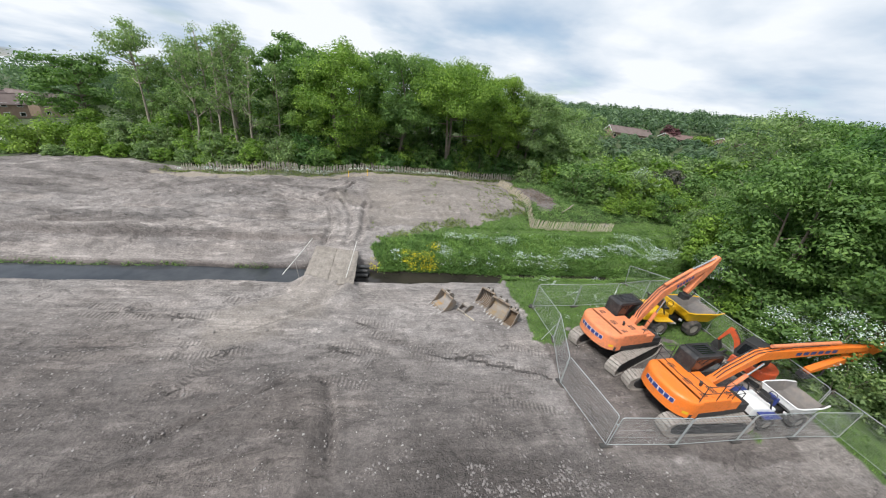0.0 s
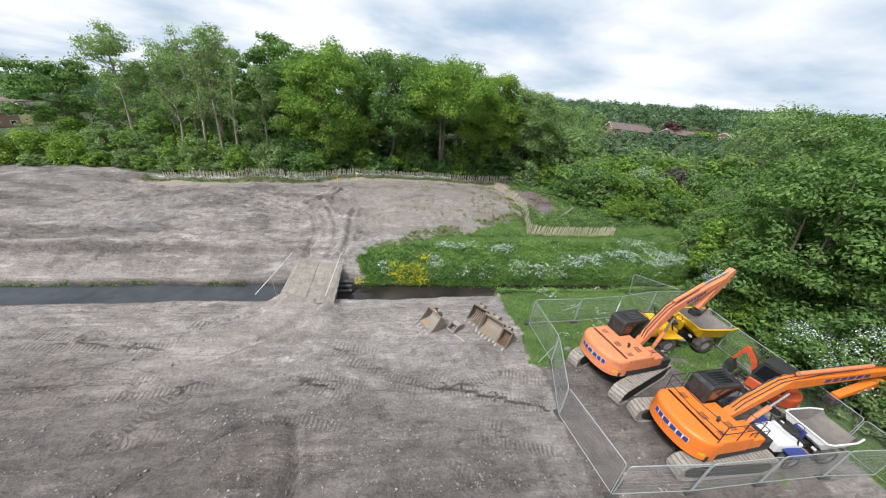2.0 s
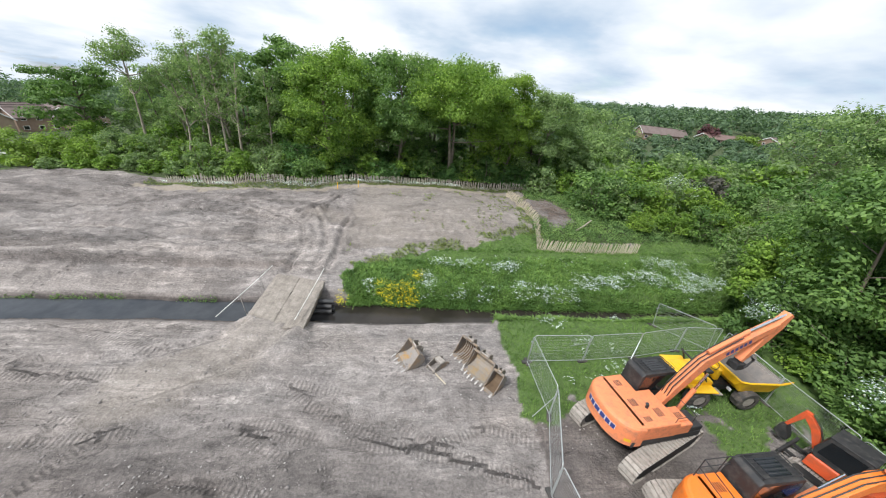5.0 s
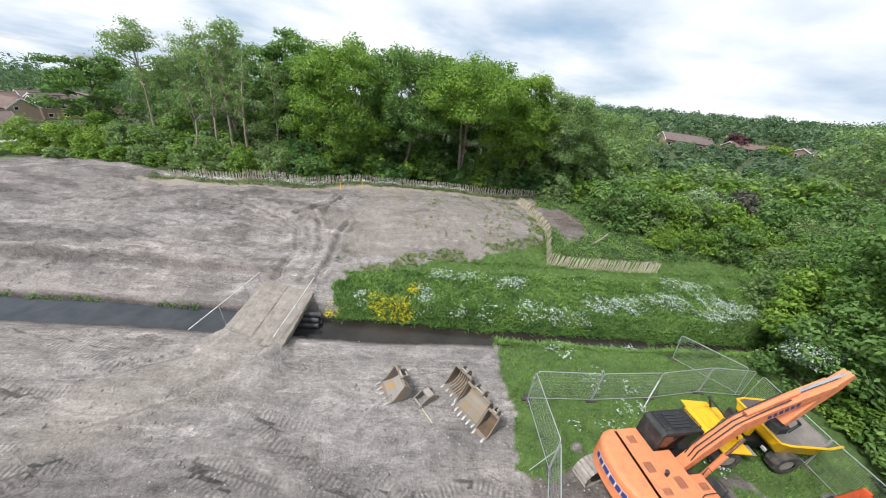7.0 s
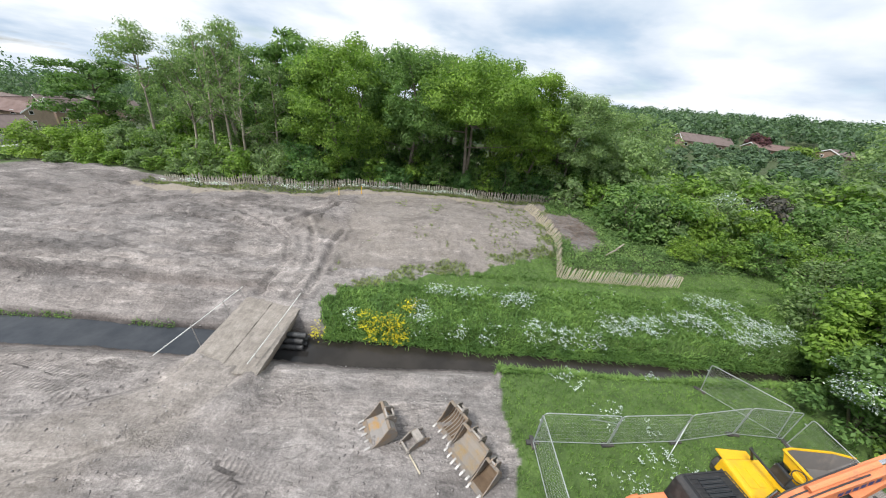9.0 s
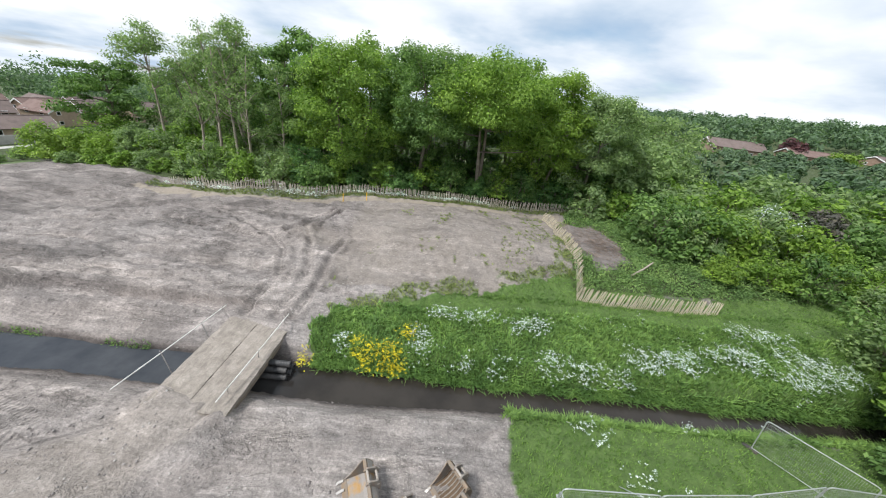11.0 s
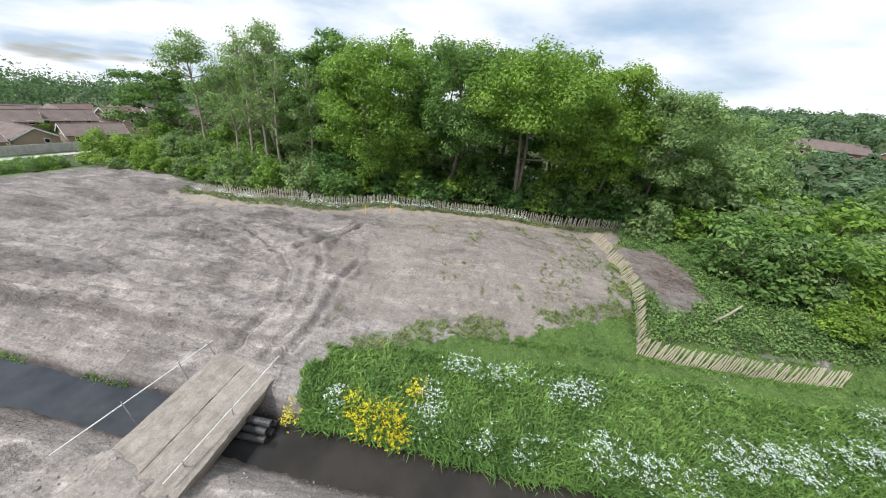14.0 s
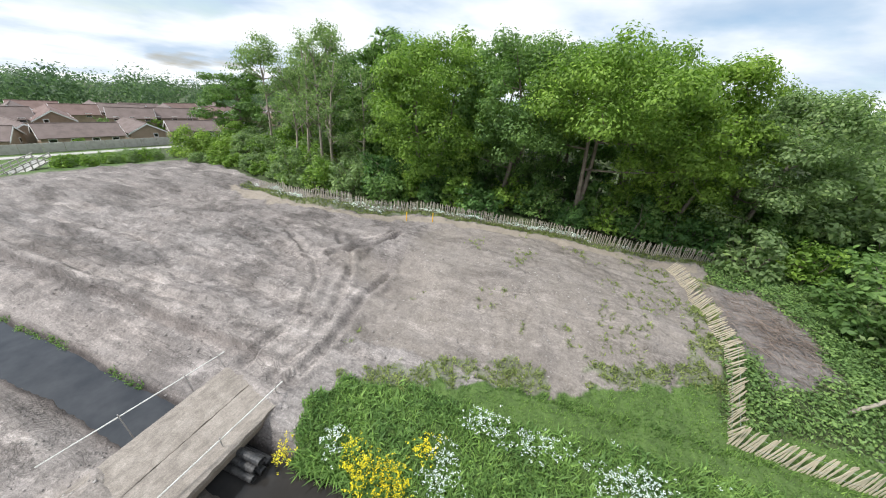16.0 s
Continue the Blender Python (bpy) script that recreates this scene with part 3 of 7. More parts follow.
MEADOW = [(-4.9, 22.6), (-5.6, 24.4), (-5.2, 25.9), (-4.0, 26.6), (-1.2, 28.6), (2.6, 31.0), (5.8, 33.2), (8.2, 35.2), (9.9, 36.2), (10.2, 34.6), (20.4, 37.8), (60, 61), (60, 38), (14, 27.2)]
COMPOUND_TURF = [(6.0, 24.0), (6.3, 21.0), (7.3, 18.3), (7.2, 15.6), (9.2, 15.5), (12.5, 18.5), (16.5, 16.2), (17.5, 12.8), (16.5, 10.5), (20.5, 10.6), (23.4, 8.5), (26, 2), (34, -12), (60, -20), (60, 36)]
PATH_LINE = [(-60, 38.0), (-44, 36.2), (-32.5, 36.6), (-25, 36.4), (-17.2, 38.6), (-9.5, 42.0), (-1.5, 45.4), (6.0, 47.6), (10, 49.4), (30, 58)]


def ground_cover(x, y):
    """Shares of turf, woodland litter, sand, dark soil (painted shade included) and pale soil."""
    jx, jy = 1.3 * fbm(x * 1.3, y * 1.3, 31, 4), 1.3 * fbm(x * 1.3, y * 1.3, 37, 4)
    u, v = stream_uv(x, y)
    sh, w = bank_shift(u)
    s = v - sh
    mx, my = x + jx, y + jy
    turf = (inside(mx, my, MEADOW) & (s > w * 0.7)) | (inside(x + 0.5 * jx, y + 0.5 * jy, COMPOUND_TURF) & (s < -w * 0.7))
    pd = line_dist(x + 0.4 * jx, y + 0.4 * jy, PATH_LINE)
    worn_out = (x > 8.6) & (x < 22) & (y < 19) & (fbm(x * 0.6, y * 0.6, 307, 4) < 0.04 + 0.14 * sstep(17, 13, y) - 0.25 * sstep(16.5, 19, y + 0.25 * (14 - x)))
    turf = turf & ~worn_out
    verge = (pd > 0.75) & (pd < 2.1) & (x < 12) & (x > -37 + 3 * jx)
    turf = turf | (x < -60 + 3 * jx) | (x > 34)
    # weeds creeping on to the mound's foot
    foot = inside(mx, my - 1.2, MEADOW) & (fbm(x * 0.9, y * 0.9, 43, 4) > 0.02) & (s > w)
    side_strip = (np.abs(x - 8.9 - 0.04 * (y - 40)) < 0.75 + 0.5 * fbm(x * 0.9, y * 0.9, 49, 3)) & (y > 33.5) & (y < 47) & (fbm(x * 0.7, y * 0.7, 47, 3) > -0.12)
    thin = 0.42 * (foot | side_strip) + 0.48 * (verge & ~foot & ~side_strip)
    litter = ((pd > np.where(x < -21, 3.6, 2.0)) & (x < 14)) | ((y > 54) & (y < 115) & (x > -72) & (x < 70)) | ((y > 115) & (x > 0)) | ((x > 9.5 + 0.4 * jx) & (y > 34.2 + 0.36 * (x - 9.7)))
    floor_bay = np.exp(-(((x + 10.6) / 2.2) ** 2 + ((y - 32.4) / 1.3) ** 2) ** 2)
    brush = inside(x + 0.5 * jx, y + 0.5 * jy, [(8.6, 45.5), (12.5, 48), (14.4, 44), (14.4, 39.5), (11.5, 37.2), (10.2, 40)])
    litter = litter & ~brush
    sand = (np.abs(pd) < 0.55 + 0.5 * fbm(x * 0.5, y * 0.5, 53, 3)) & (x > -34) & (x < 9) | (inside(mx, my, [(-38, 36.5), (-30, 34.8), (-22, 36.6), (-22, 38.2), (-30, 38)]) & (pd < 1.2))
    dark = 0.4 * sstep(0.02, 0.16, fbm(x * 0.18, y * 0.18, 61, 4) + 0.12 * sstep(14, 6, y)) * sstep(0.6, 0.3, np.abs(s) / 60)
    dark = np.maximum(dark, np.exp(-(((x + 8.2) / 3.0) ** 2 + ((y - 33) / 2.6) ** 2) ** 2) * 0.8)
    # strip along both water edges: damp soil with the bank's shade painted in
    dark = np.maximum(dark, sstep(0.7, 0.1, np.abs(s) - w) * 1.0)
    dark = np.maximum(dark, brush * 0.8)
    mud = inside(x + 0.5 * jx, y + 0.5 * jy, [(8.6, 9.3), (7.6, 15.8), (11, 18), (17, 18.6), (19.5, 15), (19, 10), (16, 9.3)])
    dark = np.maximum(dark, 1.0 * mud)
    dark = np.maximum(dark, 1.0 * inside(x + 0.25 * jx, y + 0.25 * jy, SPOIL))
    pale = sstep(0.04, 0.2, fbm(u * 0.12, v * 0.45, 71, 4)) * sstep(-30, -10, -np.abs(s))
    pale = np.maximum(pale, sstep(0.5, 0.9, s - w - 2.6) * sstep(2.2, 1.4, s - w - 2.6) * sstep(-8, -12, u) * sstep(-0.1, 0.1, fbm(u * 0.3, v, 73, 3)))
    band = fbm(u * 0.11, v * 0.8, 171, 4)
    pale = np.maximum(pale, 0.9 * sstep(0.06, 0.15, band) * (s > w + 2.4) * (u < -6))
    dark = np.maximum(dark, 0.25 * sstep(0.07, 0.15, fbm(u * 0.1, v * 0.75, 173, 4)) * (s > w + 1.0) * (u < -6))
    t = s - w
    _, brink = scarps(x, y)
    # drops of the low steps: their shade goes in as darker soil
    dark = np.maximum(dark, 0.4 * brink * (fbm(x * 0.4, y * 0.4, 305, 3) > -0.1))
    lip = t + 0.7 * fbm(u * 0.45, u * 0 + 2.2, 14, 4)
    # bare bank's face and the line below its lip carry painted shade
    dark = np.maximum(dark, sstep(-7, -10, u) * np.minimum(1, 0.4 * (t > 0) * sstep(3.05, 2.8, lip) + 0.6 * np.exp(-((lip - 2.75) / 0.2) ** 2)))
    bare_side = sstep(-4, -8, u)
    dark = np.maximum(dark, 0.55 * bare_side * sstep(9.5, 15.5, t + 3 * fbm(x * 0.3, y * 0.3, 181, 4)))
    dark = np.maximum(dark, 0.2 * sstep(-3, -7, u) * sstep(0.03, 0.12, fbm(u * 0.35, v * 1.1, 183, 4)) * (t > 5))
    pale = np.maximum(pale, 1.0 * bare_side * sstep(2.95, 3.1, lip) * sstep(5.6, 4.4, t + 1.6 * fbm(u * 0.5, v * 0.5, 185, 3)))
    pale = np.where(t > 11.5, pale * 0.4, pale)
    dark = np.maximum(dark, 0.95 * sstep(13.5, 7.5, y + 3 * fbm(x * 0.25, y * 0.25, 187, 3)) * (s < 0))
    pale = np.maximum(pale, 0.55 * sstep(8.5, 5.5, -s) * (s < 0) * (x < 7) * sstep(-0.12, 0.08, fbm(u * 0.3, v * 0.6, 175, 4)))
    way = np.minimum(np.abs(line_dist(x, y, [(-7.4, 18.4), (-8.4, 15.0), (-12, 12.4), (-19, 11)])), np.abs(line_dist(x, y, [(-8.4, 24), (-9.2, 27.4), (-11.5, 30.2), (-16, 31.6)])))
    pale = np.maximum(pale, 0.75 * sstep(2.3, 1.2, way + 1.4 * fbm(x * 0.8, y * 0.8, 177, 3)))
    pale = np.maximum(pale, 0.8 * sstep(0.6, 1.0, -s - w) * sstep(2.4, 1.6, -s - w) * sstep(-0.05, 0.12, fbm(u * 0.25, v * 0.8, 79, 3)) * (x < 6))
    mound = (u > -6.5) & (t > 5.5) & (x < 10)
    dark = np.maximum(dark, np.where(mound, 0.5 + 0.5 * fbm(x * 0.5, y * 0.5, 191, 3), 0))
    pale = np.where(mound, pale * 0.3, pale)
    # narrow near-black edge line: wet soil and painted bank shade; stream bed wet
    wet_shade = sstep(0.3, 0.08, np.abs(np.abs(s) - w) + 0.12 * fbm(u * 1.2, v, 193, 2)) + np.where(np.abs(s) < w, 1.0, 0.0)
    wet_shade = np.maximum(wet_shade, 0.3 * mud + 0.16 * inside(x + 0.25 * jx, y + 0.25 * jy, SPOIL))
    # clay made darker still towards the near end
    wet_shade = np.maximum(wet_shade, 0.4 * sstep(13.2, 10.2, y + 3 * fbm(x * 0.25, y * 0.25, 187, 3)) * (s < 0) * sstep(9, 5, x))
    sand = np.maximum(sand.astype(float), np.where(mound, 0.3 + 0.3 * fbm(x * 0.8, y * 0.8, 195, 3), 0.0) * sstep(-6.5, -5, u))
    sand = np.maximum(sand, 0.3 * floor_bay)
    near_way = np.abs(line_dist(x, y, [(-7.2, 20.5), (-7.5, 17.6), (-8.4, 15.0), (-10, 13.2)]))
    sand = np.maximum(sand, 0.3 * sstep(2.4, 1.0, near_way + 1.6 * fbm(x * 0.8, y * 0.8, 197, 3)))
    return np.maximum(turf.astype(float), thin), litter.astype(float), sand, dark, pale, np.clip(wet_shade, 0, 1)


def grow(start, step, factor, limit):
    out, p = [], start
    while abs(p) < limit:
        p += step
        step *= factor
        out.append(p)
    return out


def smooth_line(pts, n=6):
    """Catmull-Rom curve through the points."""
    p = [np.array(q, float) for q in pts]
    p = [2 * p[0] - p[1]] + p + [2 * p[-1] - p[-2]]
    out = []
    for a, b, c, d in zip(p, p[1:], p[2:], p[3:]):
        for k in range(n):
            t = k / n
            out.append(0.5 * (2 * b + (c - a) * t + (2 * a - 5 * b + 4 * c - d) * t * t + (3 * b - a - 3 * c + d) * t ** 3))
    return np.array(out + [p[-2]])


TRACKS = [
    ([(-7.4, 18.0), (-7.9, 16), (-9.6, 13.6), (-13.5, 11.8), (-20, 10.6)], 2.3),
    ([(-7.2, 18.2), (-6.6, 15.8), (-4.4, 13.6), (0.5, 12.2), (7.5, 11.8)], 2.3),
    ([(-7.2, 18.0), (-7.5, 14.5), (-8.4, 10.5), (-9.6, 5), (-10, 1)], 2.5),
    ([(-34, 11.5), (-26, 13.2), (-16, 14.2), (-6, 13.6), (1.5, 14.2), (4.5, 15.6)], 2.4),
    ([(-34, 7.5), (-24, 8.8), (-14, 8.4), (-4, 11.5), (5, 10.2)], 2.4),
    ([(-28, 15.2), (-20, 16.6), (-13, 17.0), (-8.5, 16.2)], 1.8),
    ([(-2.5, 19.6), (0.5, 15.8), (4, 14.2), (7.6, 13.6)], 1.8),
    ([(-8.5, 24), (-9.3, 27.4), (-11.4, 30.4), (-15, 32.4), (-22, 33.4), (-32, 33.0)], 2.2),
    ([(-8.4, 24), (-8.8, 28), (-10.0, 31.6), (-12.2, 35.2), (-13.2, 37.6)], 2.2),
    ([(-34, 26.2), (-26, 27.6), (-18, 29.2), (-12.5, 29.4)], 2.4),
    ([(-34, 30.8), (-26, 31.6), (-19, 31.0), (-14, 28.6)], 2.4),
]


def tread_coords(x, y):
    """Run length, distance off the nearest crawler track's middle and its strength."""
    best, run = np.full(x.shape, 9.0), np.zeros(x.shape)
    for line, gauge in TRACKS:
        c = smooth_line(line)
        d = np.gradient(c, axis=0)
        d /= np.linalg.norm(d, axis=1)[:, None]
        for side in (-0.5, 0.5):
            q = c + np.stack([-d[:, 1], d[:, 0]], 1) * gauge * side
            s0 = 0.0
            for (x0, y0), (x1, y1) in zip(q, q[1:]):
                ln = math.hypot(x1 - x0, y1 - y0)
                hit = np.nonzero((x > min(x0, x1) - 0.9) & (x < max(x0, x1) + 0.9) & (y > min(y0, y1) - 0.9) & (y < max(y0, y1) + 0.9))[0]
                if len(hit):
                    px, py = x[hit] - x0, y[hit] - y0
                    k = (px * (x1 - x0) + py * (y1 - y0)) / ln
                    kc = np.clip(k, 0, ln)
                    e = np.hypot(px - kc * (x1 - x0) / ln, py - kc * (y1 - y0) / ln)
                    near = e < best[hit]
                    best[hit[near]] = e[near]
                    run[hit[near]] = s0 + kc[near]
                s0 += ln
    force = 0.7 * sstep(-0.04, 0.14, fbm(x * 0.3, y * 0.3, 311, 4))
    return np.stack([run, best, force * (best < 1.5)], 1)


def rut_coords(x, y):
    """Distance off the nearest deep rut's middle, in rut widths."""
    best = np.full(x.shape, 9.0)
    for line, depth, width in RUTS:
        if depth < 0.1:
            continue
        c = smooth_line(line)
        hit = np.nonzero((x > c[:, 0].min() - 2) & (x < c[:, 0].max() + 2) & (y > c[:, 1].min() - 2) & (y < c[:, 1].max() + 2))[0]
        d = np.abs(line_dist(x[hit] + 0.3 * fbm(x[hit] * 0.9, y[hit] * 0.9, 77, 3), y[hit], [tuple(q) for q in c])) / width
        gap = 1.6 * sstep(0.02, -0.12, fbm(x[hit] * 0.35, y[hit] * 0.35, 313, 3))
        best[hit] = np.minimum(best[hit], d + gap)
    return best


xs = np.array(sorted(grow(-36, -0.3, 1.09, 2600)) + list(np.arange(-36, 12, 0.16)) + list(np.arange(12, 24, 0.24)) + grow(24, 0.3, 1.09, 2600))
ys = np.array(sorted(grow(1, -0.3, 1.12, 1500)) + list(np.arange(1, 44, 0.16)) + list(np.arange(44, 54, 0.25)) + grow(54, 0.3, 1.09, 3600))
gx, gy = np.meshgrid(xs, ys)
gz = height(gx, gy)
idx = np.arange(gx.size).reshape(gx.shape)
g_faces = np.stack([idx[:-1, :-1], idx[:-1, 1:], idx[1:, 1:], idx[1:, :-1]], -1).reshape(-1, 4)
g_mesh = raw_mesh("ground", np.stack([gx, gy, gz], -1).reshape(-1, 3), g_faces, M_GROUND, smooth=True)
for a_name, a_val in zip(("turf", "litter", "sand", "dark_soil_and_shade", "pale_soil", "wet_soil_and_shade"), ground_cover(gx.ravel(), gy.ravel())):
    g_mesh.attributes.new(a_name, "FLOAT", "POINT").data.foreach_set("value", a_val.astype(np.float32))
treads = tread_coords(gx.ravel(), gy.ravel())
g_mesh.attributes.new("tread", "FLOAT_VECTOR", "POINT").data.foreach_set("vector", treads.astype(np.float32).ravel())
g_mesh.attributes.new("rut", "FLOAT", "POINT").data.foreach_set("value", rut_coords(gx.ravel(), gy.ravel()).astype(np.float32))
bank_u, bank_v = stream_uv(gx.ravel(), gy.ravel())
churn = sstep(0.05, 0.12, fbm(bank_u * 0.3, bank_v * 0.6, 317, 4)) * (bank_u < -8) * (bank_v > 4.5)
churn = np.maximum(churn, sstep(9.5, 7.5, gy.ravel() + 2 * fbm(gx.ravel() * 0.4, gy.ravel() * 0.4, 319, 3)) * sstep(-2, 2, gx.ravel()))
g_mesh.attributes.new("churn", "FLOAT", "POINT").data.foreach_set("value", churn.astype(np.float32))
ground = tagged(new("ground", g_mesh), "rutted grey clay site ground with grass verges", "ground", kind="structure")

bm = bmesh.new()
us = np.arange(-70, 90, 1.5)
ring = []
for uu in us:
    ring.append([bm.verts.new((*stream_xy(uu, vv), WATER_Z)) for vv in (-1.9, 0.0, 1.9)])
for a, b in zip(ring, ring[1:]):
    for k in range(2):
        bm.faces.new((a[k], b[k], b[k + 1], a[k + 1]))
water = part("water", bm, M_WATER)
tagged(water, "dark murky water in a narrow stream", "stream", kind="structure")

# ---- temporary bridge over the stream ----
BRIDGE_YAW = math.atan2(23.9 - 18.3, -8.65 + 7.3)
BRIDGE = Matrix.Translation((-7.95, 21.1, 0)) @ Matrix.Rotation(BRIDGE_YAW, 4, "Z")
bridge = empty("temporary_bridge", BRIDGE, "muddy timber mat bridge laid over the stream", "bridge")
for k, (yy, w, zz) in enumerate(((0.78, 1.7, 0.27), (-1.0, 1.82, 0.25))):
    bm = bmesh.new()
    nseg = 26
    for side in (0,):
        rng = np.random.default_rng(90 + k)
        grid = []
        for i in range(nseg + 1):
            row = []
            for j in range(9):
                px, py = -3.2 + 5.85 * i / nseg, yy + w * (j / 8 - 0.5)
                edge = 1.0 if 0 < j < 8 else 0.0
                row.append(bm.verts.new((px + (rng.normal() * 0.02 if i in (0, nseg) else 0), py + (0 if edge else rng.normal() * 0.012), zz + edge * (0.015 + rng.random() * 0.02) - 0.02 * math.exp(-((j - 2.2) / 1.2) ** 2) - 0.02 * math.exp(-((j - 6) / 1.2) ** 2))))
            grid.append(row)
        low = [[bm.verts.new((v.co.x, v.co.y, zz - 0.2)) for v in row] for row in grid]
        for i in range(nseg):
            for j in range(8):
                bm.faces.new((grid[i][j], grid[i + 1][j], grid[i + 1][j + 1], grid[i][j + 1]))
                bm.faces.new((low[i][j], low[i][j + 1], low[i + 1][j + 1], low[i + 1][j]))
            for j in (0, 8):
                bm.faces.new((grid[i][j], low[i][j], low[i + 1][j], grid[i + 1][j]))
        for i in (0, nseg):
            for j in range(8):
                bm.faces.new((grid[i][j], grid[i][j + 1], low[i][j + 1], low[i][j]))
    part("deck_mat", bm, M_WOODDECK, bridge, "mud-caked timber deck mat")
for yy in (-1.7, -0.6, 0.4, 1.35):
    bm = bmesh.new()
    box(bm, -0.2, yy, -0.13, 5.9, 0.28, 0.34, bevel=0.015)
    part("beam", bm, M_TIMBER, bridge, "dark steel-grey support beam")
for xx in (-2.3, 2.3):
    bm = bmesh.new()
    box(bm, xx, -0.15, -0.62, 0.5, 3.6, 0.64, bevel=0.03)
    part("abutment", bm, M_TIMBER, bridge, "stacked timber bank seat")
# guard poles on low posts
for nm, p0, p1, posts in (("guard_rail", (-9.95, 17.5, 0.8), (-10.6, 23.5, 0.8), (0.35, 0.72, 0.95)), ("guard_rail", (-5.95, 18.6, 0.62), (-6.95, 24.2, 0.9), (0.12, 0.5, 0.93))):
    gr = empty(nm, Matrix.Identity(4), "thin white pole guard rail beside the bridge deck", "railing", "bridge guard rails")
    p0, p1 = Vector(p0), Vector(p1)
    bm = bmesh.new()
    tube(bm, [p0, p0.lerp(p1, 0.33) - Vector((0, 0, 0.02)), p0.lerp(p1, 0.66) - Vector((0, 0, 0.03)), p1], 0.027, 7)
    part("rail", bm, M_ROPE, gr)
    for f in posts:
        q = p0.lerp(p1, f)
        bm = bmesh.new()
        off = 0.3 if q.x < -8.5 else -0.25
        tube(bm, [(q.x + off, q.y + 0.12, min(0.2, hz(q.x + off, q.y)) - 0.3), (q.x, q.y, q.z + 0.12)], 0.022, 6)
        part("post", bm, M_STONE, gr, "leaning grey timber post")
# flow pipes under the deck
rng = np.random.default_rng(3)
for row, (vv, zz) in enumerate([(-0.1, -0.86), (0.26, -0.88), (0.62, -0.86), (0.08, -0.56), (0.44, -0.57), (0.26, -0.27)]):
    u0, u1 = -10.2 + 0.4 * rng.random(), -5.5 + 0.35 * rng.random()
    x0, y0 = stream_xy(u0, vv)
    x1, y1 = stream_xy(u1, vv)
    bm = bmesh.new()
    d = Vector((x1 - x0, y1 - y0, 0))
    nrib = 70
    pts = [Vector((x0, y0, zz)) + d * (i / nrib) for i in range(nrib + 1)]
    tube(bm, pts, [0.165 if i % 2 else 0.152 for i in range(nrib + 1)], 14, cap=False)
    tube(bm, [pts[0], pts[-1]], [0.14, 0.14], 14, cap=False)
    tagged(part("drain_pipe", bm, M_PIPE, None), "black ribbed plastic drain pipe under the bridge", "pipe", "flow pipes")

# ---- steel mesh site fencing ----
def fence_panel(a, b, lean=0.0, label="galvanised steel mesh temporary fence panel"):
    a, b = Vector((*a, hz(*a))), Vector((*b, hz(*b)))
    if a.z < -0.4:
        a.z = -0.1
    if b.z < -0.4:
        b.z = -0.1
    L = (b - a).length
    yaw = math.atan2(b.y - a.y, b.x - a.x)
    root = empty("mesh_fence", Matrix.Translation(a) @ Matrix.Rotation(yaw, 4, "Z") @ Matrix.Rotation(-math.asin((b.z - a.z) / L), 4, "Y") @ Matrix.Rotation(radians(lean), 4, "X"), label, "fence", "site fences")
    r = 0.021
    for x in (0.04, L - 0.04):
        bm = bmesh.new()
        tube(bm, [(x, 0, 0.02), (x, 0, 1.9)], r, 8)
        part("upright", bm, M_GALV, root)
    bm = bmesh.new()
    tube(bm, [(0.04, 0, 1.88), (0.07, 0, 1.96), (0.16, 0, 2.0), (L - 0.16, 0, 2.0), (L - 0.07, 0, 1.96), (L - 0.04, 0, 1.88)], r, 8)
    part("top_rail", bm, M_GALV, root)
    bm = bmesh.new()
    tube(bm, [(0.04, 0, 0.14), (L - 0.04, 0, 0.14)], 0.017, 8)
    part("bottom_rail", bm, M_GALV, root)
    n = int(L / 0.062)
    wv, wf = [], []
    def wire(p, q, t):
        k = len(wv)
        p, q = np.array(p), np.array(q)
        d = q - p
        e1 = np.array([0, 1.0, 0])
        e2 = np.cross(d / np.linalg.norm(d), e1)
        for c in (p, q):
            for ang in (0.5, 2.594, 4.689):
                wv.append(c + t * (math.cos(ang) * e1 + math.sin(ang) * e2))
        for i in range(3):
            wf.append((k + i, k + (i + 1) % 3, k + 3 + (i + 1) % 3, k + 3 + i))
    for i in range(1, n):
        x = L * i / n
        wire((x, 0, 0.14), (x, 0, 1.98), 0.0028)
    for z in (0.4, 0.65, 0.9, 1.15, 1.4, 1.65, 1.85):
        wire((0.04, 0.004, z), (L - 0.04, 0.004, z), 0.0028)
    inf = new("mesh_infill", raw_mesh("mesh_infill", wv, wf, M_WIRE))
    inf.parent = root
    bm = bmesh.new()
    box(bm, 0.0, 0, 0.06, 0.6, 0.2, 0.12, bevel=0.03)
    part("foot_block", bm, M_TYRE, root, "dark recycled rubber foot block")
    bm = bmesh.new()
    box(bm, 0.0, 0, 1.55, 0.12, 0.06, 0.05, bevel=0.01)
    part("coupler", bm, M_GALV, root)
    return root


NW, W2, W3, SW = (7.75, 19.3), (8.5, 16.0), (8.05, 12.5), (9.25, 9.2)
chain = [NW, W2, W3, SW, (12.7, 9.75), (16.1, 10.5), (19.5, 11.2), (22.2, 11.6)]
for a, b in zip(chain, chain[1:]):
    fence_panel(a, b, 1.5)
north = [NW, (11.15, 20.3), (14.5, 21.5), (17.7, 22.9), (20.2, 23.4)]
for a, b in zip(north, north[1:]):
    fence_panel(a, b)
east = [(20.2, 23.2), (21.0, 19.8), (21.6, 16.4), (22.1, 13.0), (22.6, 9.6), (23.2, 6.2)]
for a, b in zip(east, east[1:]):
    fence_panel(a, b, -1.0)
fence_panel((17.7, 25.9), (20.1, 23.5), 4, "loose steel mesh fence panel leaning by the stream bank")
